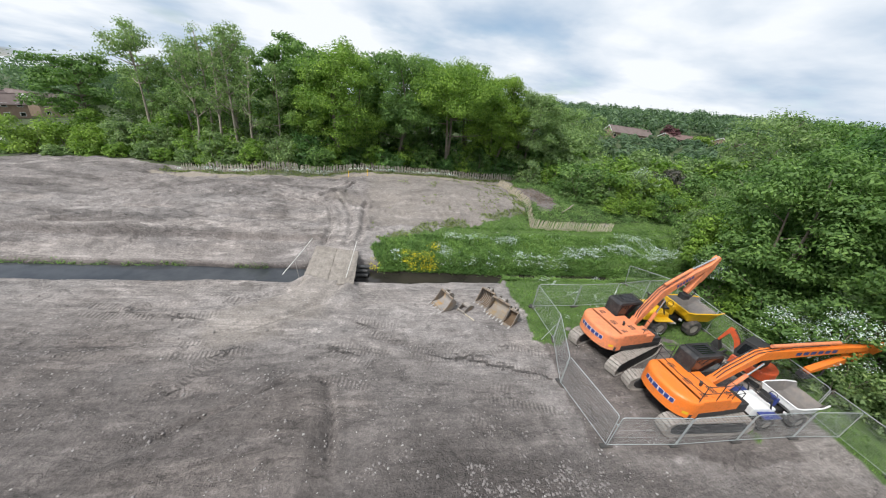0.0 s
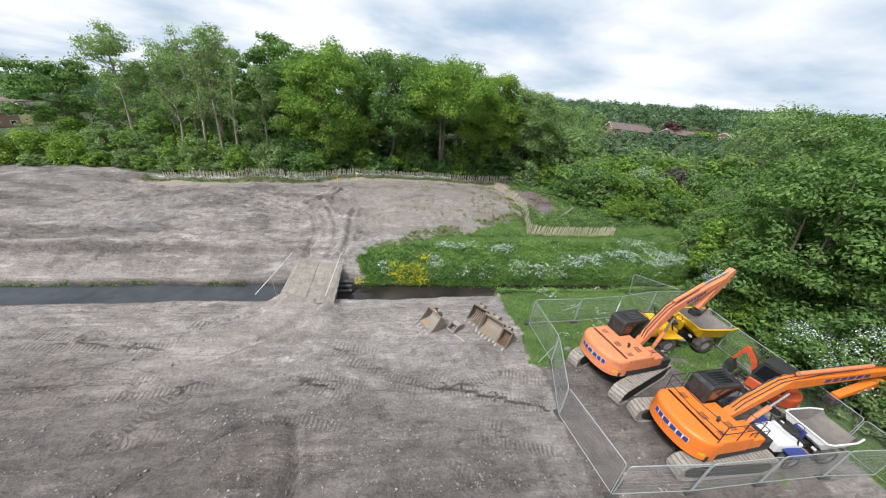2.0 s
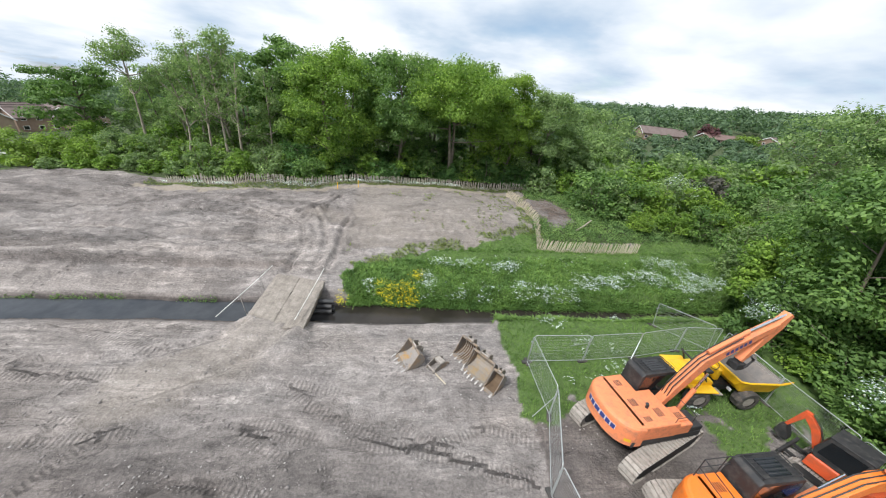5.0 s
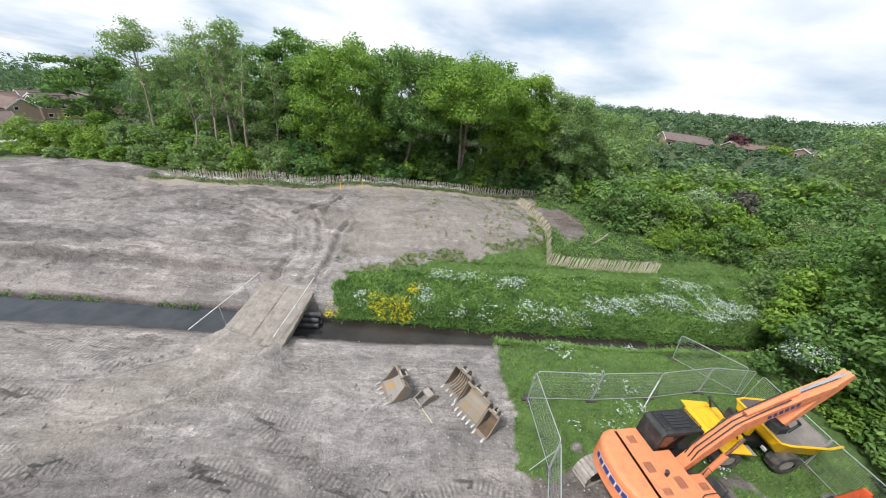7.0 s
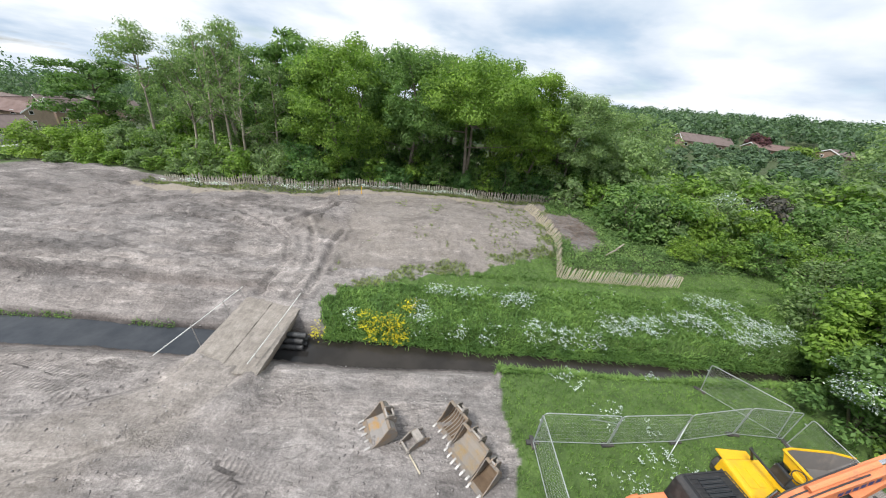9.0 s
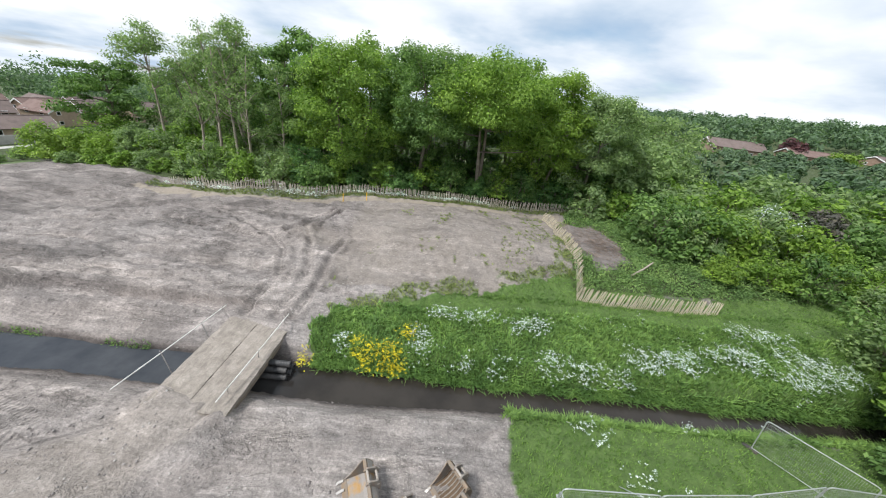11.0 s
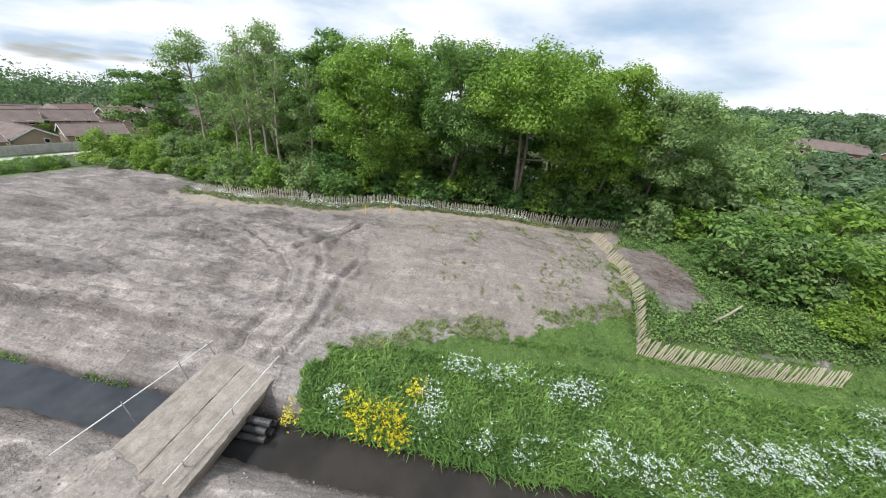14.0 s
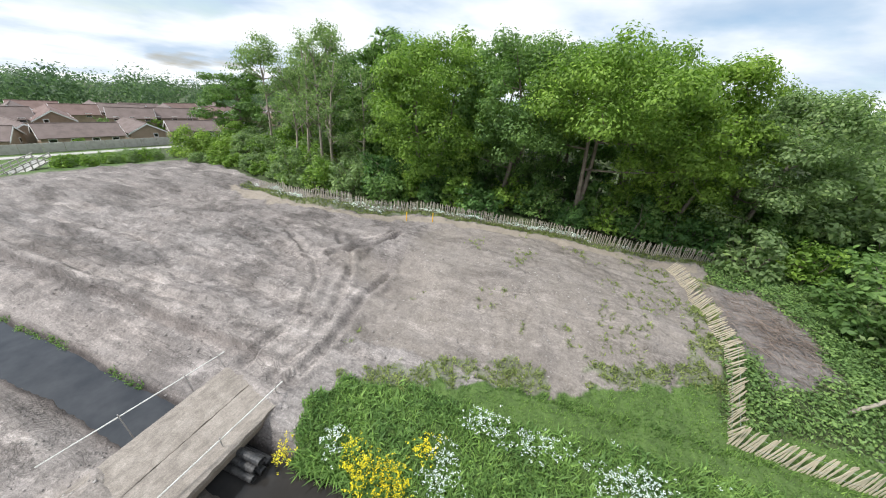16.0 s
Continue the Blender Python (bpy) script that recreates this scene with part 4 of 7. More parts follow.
# brace props inside the panels
for i, (a, b) in enumerate([((11.15, 20.3, 1.5), (10.7, 21.5, 0.05)), ((14.5, 21.5, 1.5), (13.8, 20.5, 0.05)), ((8.5, 16.0, 1.5), (7.7, 15.8, 0.05))]):
    bm = bmesh.new()
    tube(bm, [a, b], 0.02, 6)
    tagged(part("brace_prop", bm, M_GALV), "steel brace prop leaning on the site fence", "prop", "fence props")

# ---- chestnut paling fences ----
def pale_meshes():
    out = []
    for k in range(4):
        rng = np.random.default_rng(500 + k)
        bm = bmesh.new()
        w, t, h = 0.06 + 0.012 * rng.random(), 0.022, 1.02 + 0.12 * rng.random()
        ring = []
        for z, s in ((-0.2, 1.0), (0.35, 1.0), (0.75, 0.95), (h - 0.1, 0.9), (h, 0.25)):
            ox, oy = rng.normal() * 0.008, rng.normal() * 0.006
            ring.append([bm.verts.new((ox + a * w / 2 * s, oy + b * t / 2, z)) for a, b in ((-1, -1), (1, -1), (1, 1), (-1, 1))])
        for a, b in zip(ring, ring[1:]):
            for i in range(4):
                bm.faces.new((a[i], a[(i + 1) % 4], b[(i + 1) % 4], b[i]))
        bm.faces.new(ring[-1])
        me = bpy.data.meshes.new("pale")
        bm.to_mesh(me)
        bm.free()
        me.materials.append(M_PALE)
        out.append(me)
    return out


PALES = pale_meshes()


def line_points(line, pitch):
    out = []
    left = 0.0
    for (x0, y0), (x1, y1) in zip(line, line[1:]):
        L = math.hypot(x1 - x0, y1 - y0)
        s = left
        while s < L:
            out.append((x0 + (x1 - x0) * s / L, y0 + (y1 - y0) * s / L, math.atan2(y1 - y0, x1 - x0)))
            s += pitch
        left = s - L
    return out


def paling(line, pitch, tip, seed, label, keep=lambda x, y: True, swell=1.0, meshes=None, slant=0.0):
    rng = np.random.default_rng(seed)
    root = empty("paling_fence", Matrix.Identity(4), label, "fence", "paling fences")
    rest_v, rest_f = [], []
    pts = line_points(line, pitch)
    wires = {0.3: [], 0.8: []}
    for i, (x, y, yaw) in enumerate(pts):
        z = hz(x, y)
        wob = 0.5 * math.sin(i * 0.11 + seed) + 0.5 * math.sin(i * 0.037)
        m = Matrix.Translation((x, y, z)) @ Matrix.Rotation(yaw, 4, "Z") @ Matrix.Rotation(tip * (0.7 + 0.5 * wob) + rng.normal() * 0.05, 4, "X") @ Matrix.Rotation(slant * (1 + 0.4 * wob) + rng.normal() * 0.09, 4, "Y") @ Matrix.Diagonal((swell, swell, 1, 1))
        for hh in wires:
            wires[hh].append(m @ Vector((0, -0.016, hh)))
        me = (meshes or PALES)[int(rng.integers(4))]
        if keep(x, y):
            ob = new("pale", me)
            ob.parent = root
            ob.matrix_basis = m
        else:
            k = len(rest_v)
            rest_v += [m @ v.co for v in me.vertices]
            rest_f += [[k + j for j in p.vertices] for p in me.polygons if len(p.vertices) == 4]
    if rest_v:
        me = raw_mesh("far_paling_run", [tuple(v) for v in rest_v], rest_f, M_PALE_OLD)
        ob = new("far_paling_run", me)
        ob.parent = root
        tagged(ob, kind="stuff")
    for hh, w in wires.items():
        bm = bmesh.new()
        tube(bm, w[::3] + [w[-1]], 0.006, 4)
        part("wire", bm, M_GALV, root, "twisted fence wire")
    return root


paling([(7.0, 47.2), (7.9, 44.6), (8.8, 42), (9.5, 39), (9.85, 36), (9.8, 33.3), (13.6, 34.2), (16.9, 35.2), (20.2, 36.3)], 0.135, -0.3, 7, "leaning pale chestnut paling fence along the mound", slant=0.3)
OLD_PALES = []
for me in PALES:
    me = me.copy()
    me.materials[0] = M_PALE_OLD
    OLD_PALES.append(me)
FAR_FENCE = [(-34.5, 38.6), (-32.0, 39.0), (-29, 38.6), (-25, 38.3), (-17.2, 40.3), (-9.5, 43.7), (-1.5, 47.1), (6.0, 49.3), (10, 51.1), (14.5, 53.2)]
paling(FAR_FENCE, 0.135, 0.02, 8, "long weathered chestnut paling fence along the wood", keep=lambda x, y: -19 < x < 8 and int(x * 131) % 4 != 0, swell=1.05, meshes=OLD_PALES)
# ---- machines ----
def loop_outline(L, h, n=10):
    r = h / 2
    pts = []
    for k in range(n + 1):
        a = -math.pi / 2 + math.pi * k / n
        pts.append((L / 2 - r + r * math.cos(a), r + r * math.sin(a)))
    for k in range(n + 1):
        a = math.pi / 2 + math.pi * k / n
        pts.append((-L / 2 + r + r * math.cos(a), r + r * math.sin(a)))
    return pts


def track_part(root, yc, L, h, w, pitch=0.2, shift=0.0):
    """Track chain: belt with a grouser plate for every shoe."""
    bm = bmesh.new()
    prism(bm, [(x, z * (h - 0.1) / h + 0.05) for x, z in loop_outline(L - 0.1, h)], w * 0.75, Matrix.Translation((0, yc, 0)))
    out = loop_outline(L, h, 14)
    seg = []
    for (x0, z0), (x1, z1) in zip(out, out[1:] + out[:1]):
        d = math.hypot(x1 - x0, z1 - z0)
        seg.append((x0, z0, x1, z1, d))
    s = 0.0
    for x0, z0, x1, z1, d in seg:
        while s < d:
            f = s / d
            m = Matrix.Translation((x0 + (x1 - x0) * f, yc, z0 + (z1 - z0) * f)) @ Matrix.Rotation(-math.atan2(z1 - z0, x1 - x0), 4, "Y")
            box(bm, 0, 0, 0.012, pitch * 0.86, w, 0.03, m)
            box(bm, pitch * 0.3, 0, -0.02, 0.025, w, 0.035, m)
            s += pitch
        s -= d
    bmesh.ops.translate(bm, verts=bm.verts, vec=(shift, 0, 0))
    part("track", bm, M_STEEL, root, "mud-worn steel crawler track")
    bm = bmesh.new()
    prism(bm, [(x * 0.86, 0.14 + z * 0.68) for x, z in loop_outline(L, h, 6)], w * 0.9, Matrix.Translation((shift, yc, 0)))
    part("track_frame", bm, M_BLACK, root)


def plan_block(bm, outline, z0, z1, bevel=0.06, m=None):
    """Extrudes a plan outline between two heights."""
    vs = [bm.verts.new((x, y, z0)) for x, y in outline]
    f = bm.faces.new(vs)
    r = bmesh.ops.extrude_face_region(bm, geom=[f])
    up = [g for g in r["geom"] if isinstance(g, bmesh.types.BMVert)]
    bmesh.ops.translate(bm, verts=up, vec=(0, 0, z1 - z0))
    allv = vs + up
    if bevel:
        es = [e for e in {e for v in up for e in v.link_edges} if all(v in up for v in e.verts)]
        out = bmesh.ops.bevel(bm, geom=es, offset=bevel, segments=3, affect="EDGES", profile=0.5)
        allv = list({v for g in out["faces"] for v in g.verts} | {v for v in allv if v.is_valid})
    if m is not None:
        bmesh.ops.transform(bm, matrix=m, verts=allv)


def rod(root, name, a, b, r, material, label="", sides=10):
    bm = bmesh.new()
    tube(bm, [a, b], r, sides)
    return part(name, bm, material, root, label)


def ram(root, a, b, r, split=0.6):
    a, b = Vector(a), Vector(b)
    q = a.lerp(b, split)
    bm = bmesh.new()
    tube(bm, [a, q], r, 10)
    c = part("hydraulic_cylinder", bm, M_ORANGE_OLD, root)
    bm = bmesh.new()
    tube(bm, [q, b], r * 0.55, 10)
    part("piston_rod", bm, M_CHROME, c, "bright chrome piston rod")


def boom_part(root, name, outline, width, y, material):
    bm = bmesh.new()
    prism(bm, outline, width, Matrix.Translation((0, y, 0)), bevel=0.03)
    return part(name, bm, material, root)


def bucket_shell(root, w, d, h, m, material=None, inner=None, teeth=5, grid=False):
    """Digging bucket: curved back shell with thickness, side plates, lip, teeth and hanger ears. Open towards +x."""
    prof = [(0.46, 0.02), (0.2, 0.0), (-0.08, 0.0), (-0.26, 0.06), (-0.4, 0.2), (-0.47, 0.38), (-0.47, 0.56), (-0.42, 0.74), (-0.33, 0.9), (-0.2, 1.0)]
    prof = [(x * d, z * h) for x, z in prof]
    n = 9
    bm = bmesh.new()
    t = 0.035
    outer, inn = [], []
    for i, (x, z) in enumerate(prof):
        nx, nz = 0.0 - x * 0.4 - 0.1, h * 0.5 - z
        ln = math.hypot(nx, nz) + 1e-6
        outer.append([bm.verts.new((x, s * w / 2, z)) for s in (-1, 1)])
        inn.append([bm.verts.new((x + t * nx / ln + 0.012, s * w / 2, z + t * nz / ln)) for s in (-1, 1)])
    for i in range(n):
        bm.faces.new((outer[i][0], outer[i + 1][0], outer[i + 1][1], outer[i][1]))
        if not grid:
            bm.faces.new((inn[i][0], inn[i][1], inn[i + 1][1], inn[i + 1][0]))
    for i in (0, n):
        bm.faces.new((outer[i][0], outer[i][1], inn[i][1], inn[i][0]))
    bmesh.ops.transform(bm, matrix=m, verts=bm.verts)
    shell = part("shell", bm, inner or material, root)
    for s in (-1, 1):
        bm = bmesh.new()
        side = [(x, z) for x, z in prof] + [(-d * 0.02, h * 0.66), (d * 0.2, h * 0.28)]
        prism(bm, side, 0.04, m @ Matrix.Translation((0, s * (w / 2 + 0.01), 0)))
        part("side_plate", bm, material, root)
    bm = bmesh.new()
    box(bm, d * 0.42, 0, 0.03, 0.2, w + 0.06, 0.05, m, 0.01)
    part("cutting_lip", bm, material, root)
    for k in range(teeth):
        bm = bmesh.new()
        y = (k / (teeth - 1) - 0.5) * (w - 0.1)
        prism(bm, [(d * 0.44, -0.01), (d * 0.44, 0.11), (d * 0.54, 0.09), (d * 0.68, 0.02), (d * 0.68, 0.0)], 0.085, m @ Matrix.Translation((0, y, 0)))
        part("tooth", bm, M_TEETH, root, "worn bare steel tooth")
    for s in (-1, 1):
        bm = bmesh.new()
        prism(bm, [(-d * 0.52, h * 0.5), (-d * 0.58, h * 0.86), (-d * 0.5, h * 1.1), (-d * 0.3, h * 1.2), (-d * 0.16, h * 1.08), (-d * 0.18, h * 0.98), (-d * 0.36, h * 0.84), (-d * 0.44, h * 0.66)], 0.06, m @ Matrix.Translation((0, s * w * 0.17, 0)))
        part("hanger_ear", bm, material, root)
    bm = bmesh.new()
    for xx, zz in ((-d * 0.5, h * 0.9), (-d * 0.26, h * 1.1)):
        tube(bm, [m @ Vector((xx, -w * 0.2, zz)), m @ Vector((xx, w * 0.2, zz))], 0.045, 8)
    part("hanger_pin", bm, M_STEEL, root)
    bm = bmesh.new()
    tube(bm, [m @ Vector((-d * 0.24, -w / 2, h * 0.97)), m @ Vector((-d * 0.24, w / 2, h * 0.97))], 0.075, 6)
    part("top_beam", bm, material, root)
    if grid:
        bm = bmesh.new()
        for k in range(9):
            y = (k / 8 - 0.5) * w
            for i in range(0, n):
                a, b2 = prof[i], prof[i + 1]
                tube(bm, [m @ Vector((a[0] + 0.05, y, a[1])), m @ Vector((b2[0] + 0.05, y, b2[1]))], 0.022, 4, cap=False)
        part("riddle_bars", bm, M_STEEL, root)
    return shell


def excavator(x, y, track_yaw, body_yaw, boom_kind, paint, label, band=True, guard_rails=False):
    z0 = hz(x, y) + 0.02
    base = Matrix.Translation((x, y, z0))
    root = empty("crawler_excavator", base @ Matrix.Rotation(track_yaw, 4, "Z"), label, "excavator", "parked excavators")
    L, H, W, G = 5.0, 0.95, 0.66, 2.66
    for s in (-1, 1):
        track_part(root, s * G / 2, L, H, W, 0.2, -0.35)
    bm = bmesh.new()
    plan_block(bm, [(-1.3, -1.0), (1.3, -1.0), (1.3, 1.0), (-1.3, 1.0)], 0.45, 0.95, 0.05)
    tube(bm, [(0, 0, 0.9), (0, 0, 1.22)], 0.75, 24)
    part("undercarriage_frame", bm, M_BLACK, root)
    R = Matrix.Rotation(body_yaw - track_yaw, 4, "Z") @ Matrix.Diagonal((0.9, 0.9, 0.97, 1))

    def put(name, bm, material, lab="", parent=root, smooth=False):
        bmesh.ops.transform(bm, matrix=R, verts=bm.verts)
        return part(name, bm, material, parent, lab, smooth)

    # slewing platform with the curved tail
    def tail(a, off=0.0):
        return -1.85 - (1.2 + off) * max(0.0, math.cos(a)) ** 0.8, (1.56 + off) * math.copysign(abs(math.sin(a)) ** 0.85, a)

    arc = [tail(a) for a in np.linspace(-1.56, 1.56, 25)]
    bm = bmesh.new()
    plan_block(bm, [(1.75, 1.48), (1.75, 0.45), (1.2, 0.4), (1.2, -0.4), (1.75, -0.45), (1.75, -1.5), (-2.3, -1.54), (-2.3, 1.54)][::-1], 1.15, 1.45, 0.02)
    put("platform", bm, M_BLACK)
    bm = bmesh.new()
    outline = [(-1.8, 1.56)] + [(-1.8, -1.56)] + arc
    plan_block(bm, outline, 1.2, 2.28, 0.2)
    cw = put("counterweight", bm, paint, "smooth curved orange counterweight", smooth=False)
    if band:
        for k in range(6):
            a0 = -0.56 + 0.185 * k
            for nm, mt, off, grow_, lab in (("name_backing", M_WHITE, 0.012, 0.014, "white edge of a name block"), ("name_block", M_BLUE, 0.02, 0.0, "dark blue name block")):
                bm = bmesh.new()
                q = [bm.verts.new((*tail(a, off), z)) for a, z in ((a0 - grow_, 1.66 - grow_), (a0 + 0.15 + grow_, 1.66 - grow_), (a0 + 0.15 + grow_, 1.9 + grow_), (a0 - grow_, 1.9 + grow_))]
                bm.faces.new(q)
                put(nm, bm, mt, lab, cw)
    for s in (-1, 1):
        bm = bmesh.new()
        q = [bm.verts.new((*tail(a, 0.015), z)) for a, z in ((s * 0.95, 1.42), (s * 1.2, 1.42), (s * 1.2, 1.58), (s * 0.95, 1.58))]
        bm.faces.new(q if s > 0 else q[::-1])
        put("reflector", bm, M_REDLIGHT, "amber reflector strip", cw)
    # engine hood and side boxes
    bm = bmesh.new()
    plan_block(bm, [(-2.06, -1.5), (0.1, -1.52), (0.1, 0.42), (-0.72, 0.42), (-0.72, 1.5), (-2.06, 1.48)], 1.44, 2.25, 0.08)
    put("engine_hood", bm, paint)
    bm = bmesh.new()
    plan_block(bm, [(0.12, -1.5), (0.95, -1.5), (0.95, -0.5), (0.12, -0.5)], 1.44, 2.02, 0.06)
    put("fuel_tank", bm, paint)
    bm = bmesh.new()
    plan_block(bm, [(0.97, -1.48), (1.75, -1.48), (1.75, -0.55), (0.97, -0.55)], 1.44, 1.72, 0.05)
    put("tool_box", bm, M_BLACK, "black anti-slip tool box step")
    for (cx, cy, sx, sy) in [(-1.4, 0.95, 0.7, 0.75), (-1.45, -0.2, 0.85, 0.9), (-0.55, -0.85, 0.9, 0.95), (-1.45, -1.1, 0.6, 0.55), (0.5, -1.0, 0.55, 0.6)]:
        bm = bmesh.new()
        zz = 2.235 if cx < 0.1 else 2.035
        box(bm, cx, cy, zz, sx, sy, 0.05, None, 0.02)
        hp = put("hood_panel", bm, paint)
        bm = bmesh.new()
        for k in range(4):
            box(bm, cx - sx * 0.2 + k * 0.1, cy, zz + 0.028, 0.045, sy * 0.45, 0.012)
        put("vent_grille", bm, M_BLACK, "dark vent slots", hp)
    bm = bmesh.new()
    tube(bm, [(-1.0, -0.55, 2.2), (-1.0, -0.55, 2.42), (-1.08, -0.55, 2.52)], 0.075, 10)
    put("exhaust", bm, M_BLACK, "black exhaust stub")
    bm = bmesh.new()
    for (p, q) in [((-0.2, -1.45), (0.9, -1.45)), ((0.9, -1.45), (0.9, -0.6))]:
        tube(bm, [(*p, 2.05), (*p, 2.5), (*q, 2.5), (*q, 2.05)], 0.02, 6)
    put("handrail", bm, M_BLACK)
    if guard_rails:
        for yy in (1.45, -1.48):
            bm = bmesh.new()
            pts = [(-2.1, yy * 0.98), (-1.0, yy), (0.1, yy)]
            for zz in (2.75, 3.2):
                tube(bm, [(px, py, zz) for px, py in pts], 0.019, 6)
            for px, py in pts:
                tube(bm, [(px, py, 2.2), (px, py, 3.2)], 0.019, 6)
            put("guard_rail", bm, M_BLACK, "dark tube guard rail on the hood")
        bm = bmesh.new()
        for zz in (2.75, 3.2):
            tube(bm, [(-2.1, 1.42, zz), (-2.25, 0, zz), (-2.1, -1.45, zz)], 0.019, 6)
        put("guard_rail", bm, M_BLACK, "dark tube guard rail on the hood")
    # cab
    c0, c1, y0, y1, zt = -0.62, 1.75, 0.46, 1.56, 3.16
    prof = [(c0, 1.46), (c1 - 0.1, 1.46), (c1 + 0.02, 1.95), (c1 - 0.22, zt - 0.1), (c1 - 0.35, zt), (c0 + 0.15, zt), (c0, zt - 0.15)]
    bm = bmesh.new()
    prism(bm, prof, y1 - y0, Matrix.Translation((0, (y0 + y1) / 2, 0)), 0.05)
    cab = put("cab", bm, M_BLACK, "black enclosed operator cab")
    for yy, s in ((y0 - 0.004, -1), (y1 + 0.004, 1)):
        bm = bmesh.new()
        vs = [bm.verts.new((px, yy, pz)) for px, pz in ((c0 + 0.15, 2.05), (c1 - 0.12, 2.05), (c1 - 0.33, zt - 0.16), (c0 + 0.15, zt - 0.18))]
        bm.faces.new(vs)
        put("side_window", bm, M_GLASS, "", cab)
    bm = bmesh.new()
    vs = [bm.verts.new(v) for v in ((c1 + 0.012, y0 + 0.1, 2.0), (c1 + 0.012, y1 - 0.1, 2.0), (c1 - 0.2, y1 - 0.1, zt - 0.14), (c1 - 0.2, y0 + 0.1, zt - 0.14))]
    bm.faces.new(vs)
    put("windscreen", bm, M_GLASS, "", cab)
    bm = bmesh.new()
    box(bm, (c0 + c1) / 2 - 0.05, (y0 + y1) / 2, zt + 0.012, 1.0, 0.7, 0.03, None, 0.012)
    put("roof_hatch", bm, M_GLASS, "dark glass roof hatch", cab)
    for k in range(7):
        bm = bmesh.new()
        yy = y0 + 0.12 + k * (y1 - y0 - 0.24) / 6
        tube(bm, [(c0 + 0.2, yy, zt + 0.1), (c1 - 0.4, yy, zt + 0.1)], 0.014, 5)
        put("roof_guard_bar", bm, M_BLACK, "", cab)
    for px in (c0 + 0.2, c1 - 0.4):
        bm = bmesh.new()
        tube(bm, [(px, y0 + 0.12, zt - 0.02), (px, y0 + 0.12, zt + 0.1), (px, y1 - 0.12, zt + 0.1), (px, y1 - 0.12, zt - 0.02)], 0.02, 5)
        put("roof_guard_hoop", bm, M_BLACK, "", cab)
    bm = bmesh.new()
    tube(bm, [(c1 - 0.1, y1 + 0.02, 2.3), (c1 + 0.25, y1 + 0.18, 2.5)], 0.014, 5)
    box(bm, c1 + 0.27, y1 + 0.2, 2.5, 0.06, 0.2, 0.32, None, 0.02)
    put("mirror", bm, M_BLACK, "", cab)
    # boom and arm in the x-z plane of the upper body
    if boom_kind == "raised":
        foot, knee, tip = Vector((0.5, 0, 1.75)), Vector((2.0, 0, 4.2)), Vector((5.3, 0, 6.1))
        arm_top, arm_end = Vector((5.8, 0, 6.65)), Vector((4.35, 0, 4.05))
    else:
        foot, knee, tip = Vector((0.55, 0, 1.8)), Vector((3.2, 0, 3.6)), Vector((13.3, 0, 3.6))
        arm_top, arm_end = Vector((14.5, 0, 3.6)), Vector((8.5, 0, 2.0))

    def strip(points, widths):
        lo, hi = [], []
        for i, p in enumerate(points):
            d = (points[min(i + 1, len(points) - 1)] - points[max(i - 1, 0)]).normalized()
            nn = Vector((-d.z, 0, d.x))
            hi.append((p.x + nn.x * widths[i], p.z + nn.z * widths[i]))
            lo.append((p.x - nn.x * widths[i], p.z - nn.z * widths[i]))
        return lo + hi[::-1]

    pts = [foot, foot.lerp(knee, 0.35), foot.lerp(knee, 0.75), knee, knee.lerp(tip, 0.3), knee.lerp(tip, 0.7), tip]
    bend = (knee - foot.lerp(tip, 0.5)).normalized() * 0.12
    pts = [p + bend * k for p, k in zip(pts, (0, 0.3, 0.4, 0.0, 0.6, 0.3, 0))]
    bm = bmesh.new()
    prism(bm, strip(pts, (0.18, 0.22, 0.27, 0.3, 0.26, 0.21, 0.15)), 0.44, None, 0.03)
    boom = put("boom", bm, paint)
    if not guard_rails:
        boom.data.materials[0] = M_ORANGE_OLD
    for s in (-1, 1):
        a, b = knee.lerp(tip, 0.25), knee.lerp(tip, 0.62)
        d = (b - a).normalized()
        nn = Vector((-d.z, 0, d.x))
        for k in range(6):
            p0, p1 = a.lerp(b, k / 6), a.lerp(b, (k + 0.72) / 6)
            bm = bmesh.new()
            bm.faces.new([bm.verts.new((p.x, s * 0.224, p.z)) for p in (p0 - nn * 0.1, p1 - nn * 0.1, p1 + nn * 0.12, p0 + nn * 0.12)])
            put("name_block", bm, M_BLUE, "dark blue name block on the boom", boom)
    lift = knee.lerp(foot, 0.1)
    for s in (-1, 1):
        a, b = Vector((1.35, s * 0.42, 1.45)), Vector((lift.x + 0.15, s * 0.42, lift.z - 0.1))
        q = a.lerp(b, 0.6)
        bm = bmesh.new()
        tube(bm, [a, q], 0.11, 10)
        c = put("lift_cylinder", bm, M_ORANGE_OLD)
        bm = bmesh.new()
        tube(bm, [q, b], 0.06, 10)
        put("piston_rod", bm, M_CHROME, "bright chrome piston rod", c)
    # arm cylinder along the top of the boom
    d = (tip - knee).normalized()
    nn = Vector((-d.z, 0, d.x))
    a = knee.lerp(tip, 0.05) + nn * 0.5
    q = knee.lerp(tip, 0.62) + nn * 0.46
    bm = bmesh.new()
    tube(bm, [a, q], 0.1, 10)
    c = put("arm_cylinder", bm, M_ORANGE_OLD)
    bm = bmesh.new()
    tube(bm, [q, arm_top], 0.065, 10)
    put("piston_rod", bm, M_CHROME, "bright chrome piston rod", c)
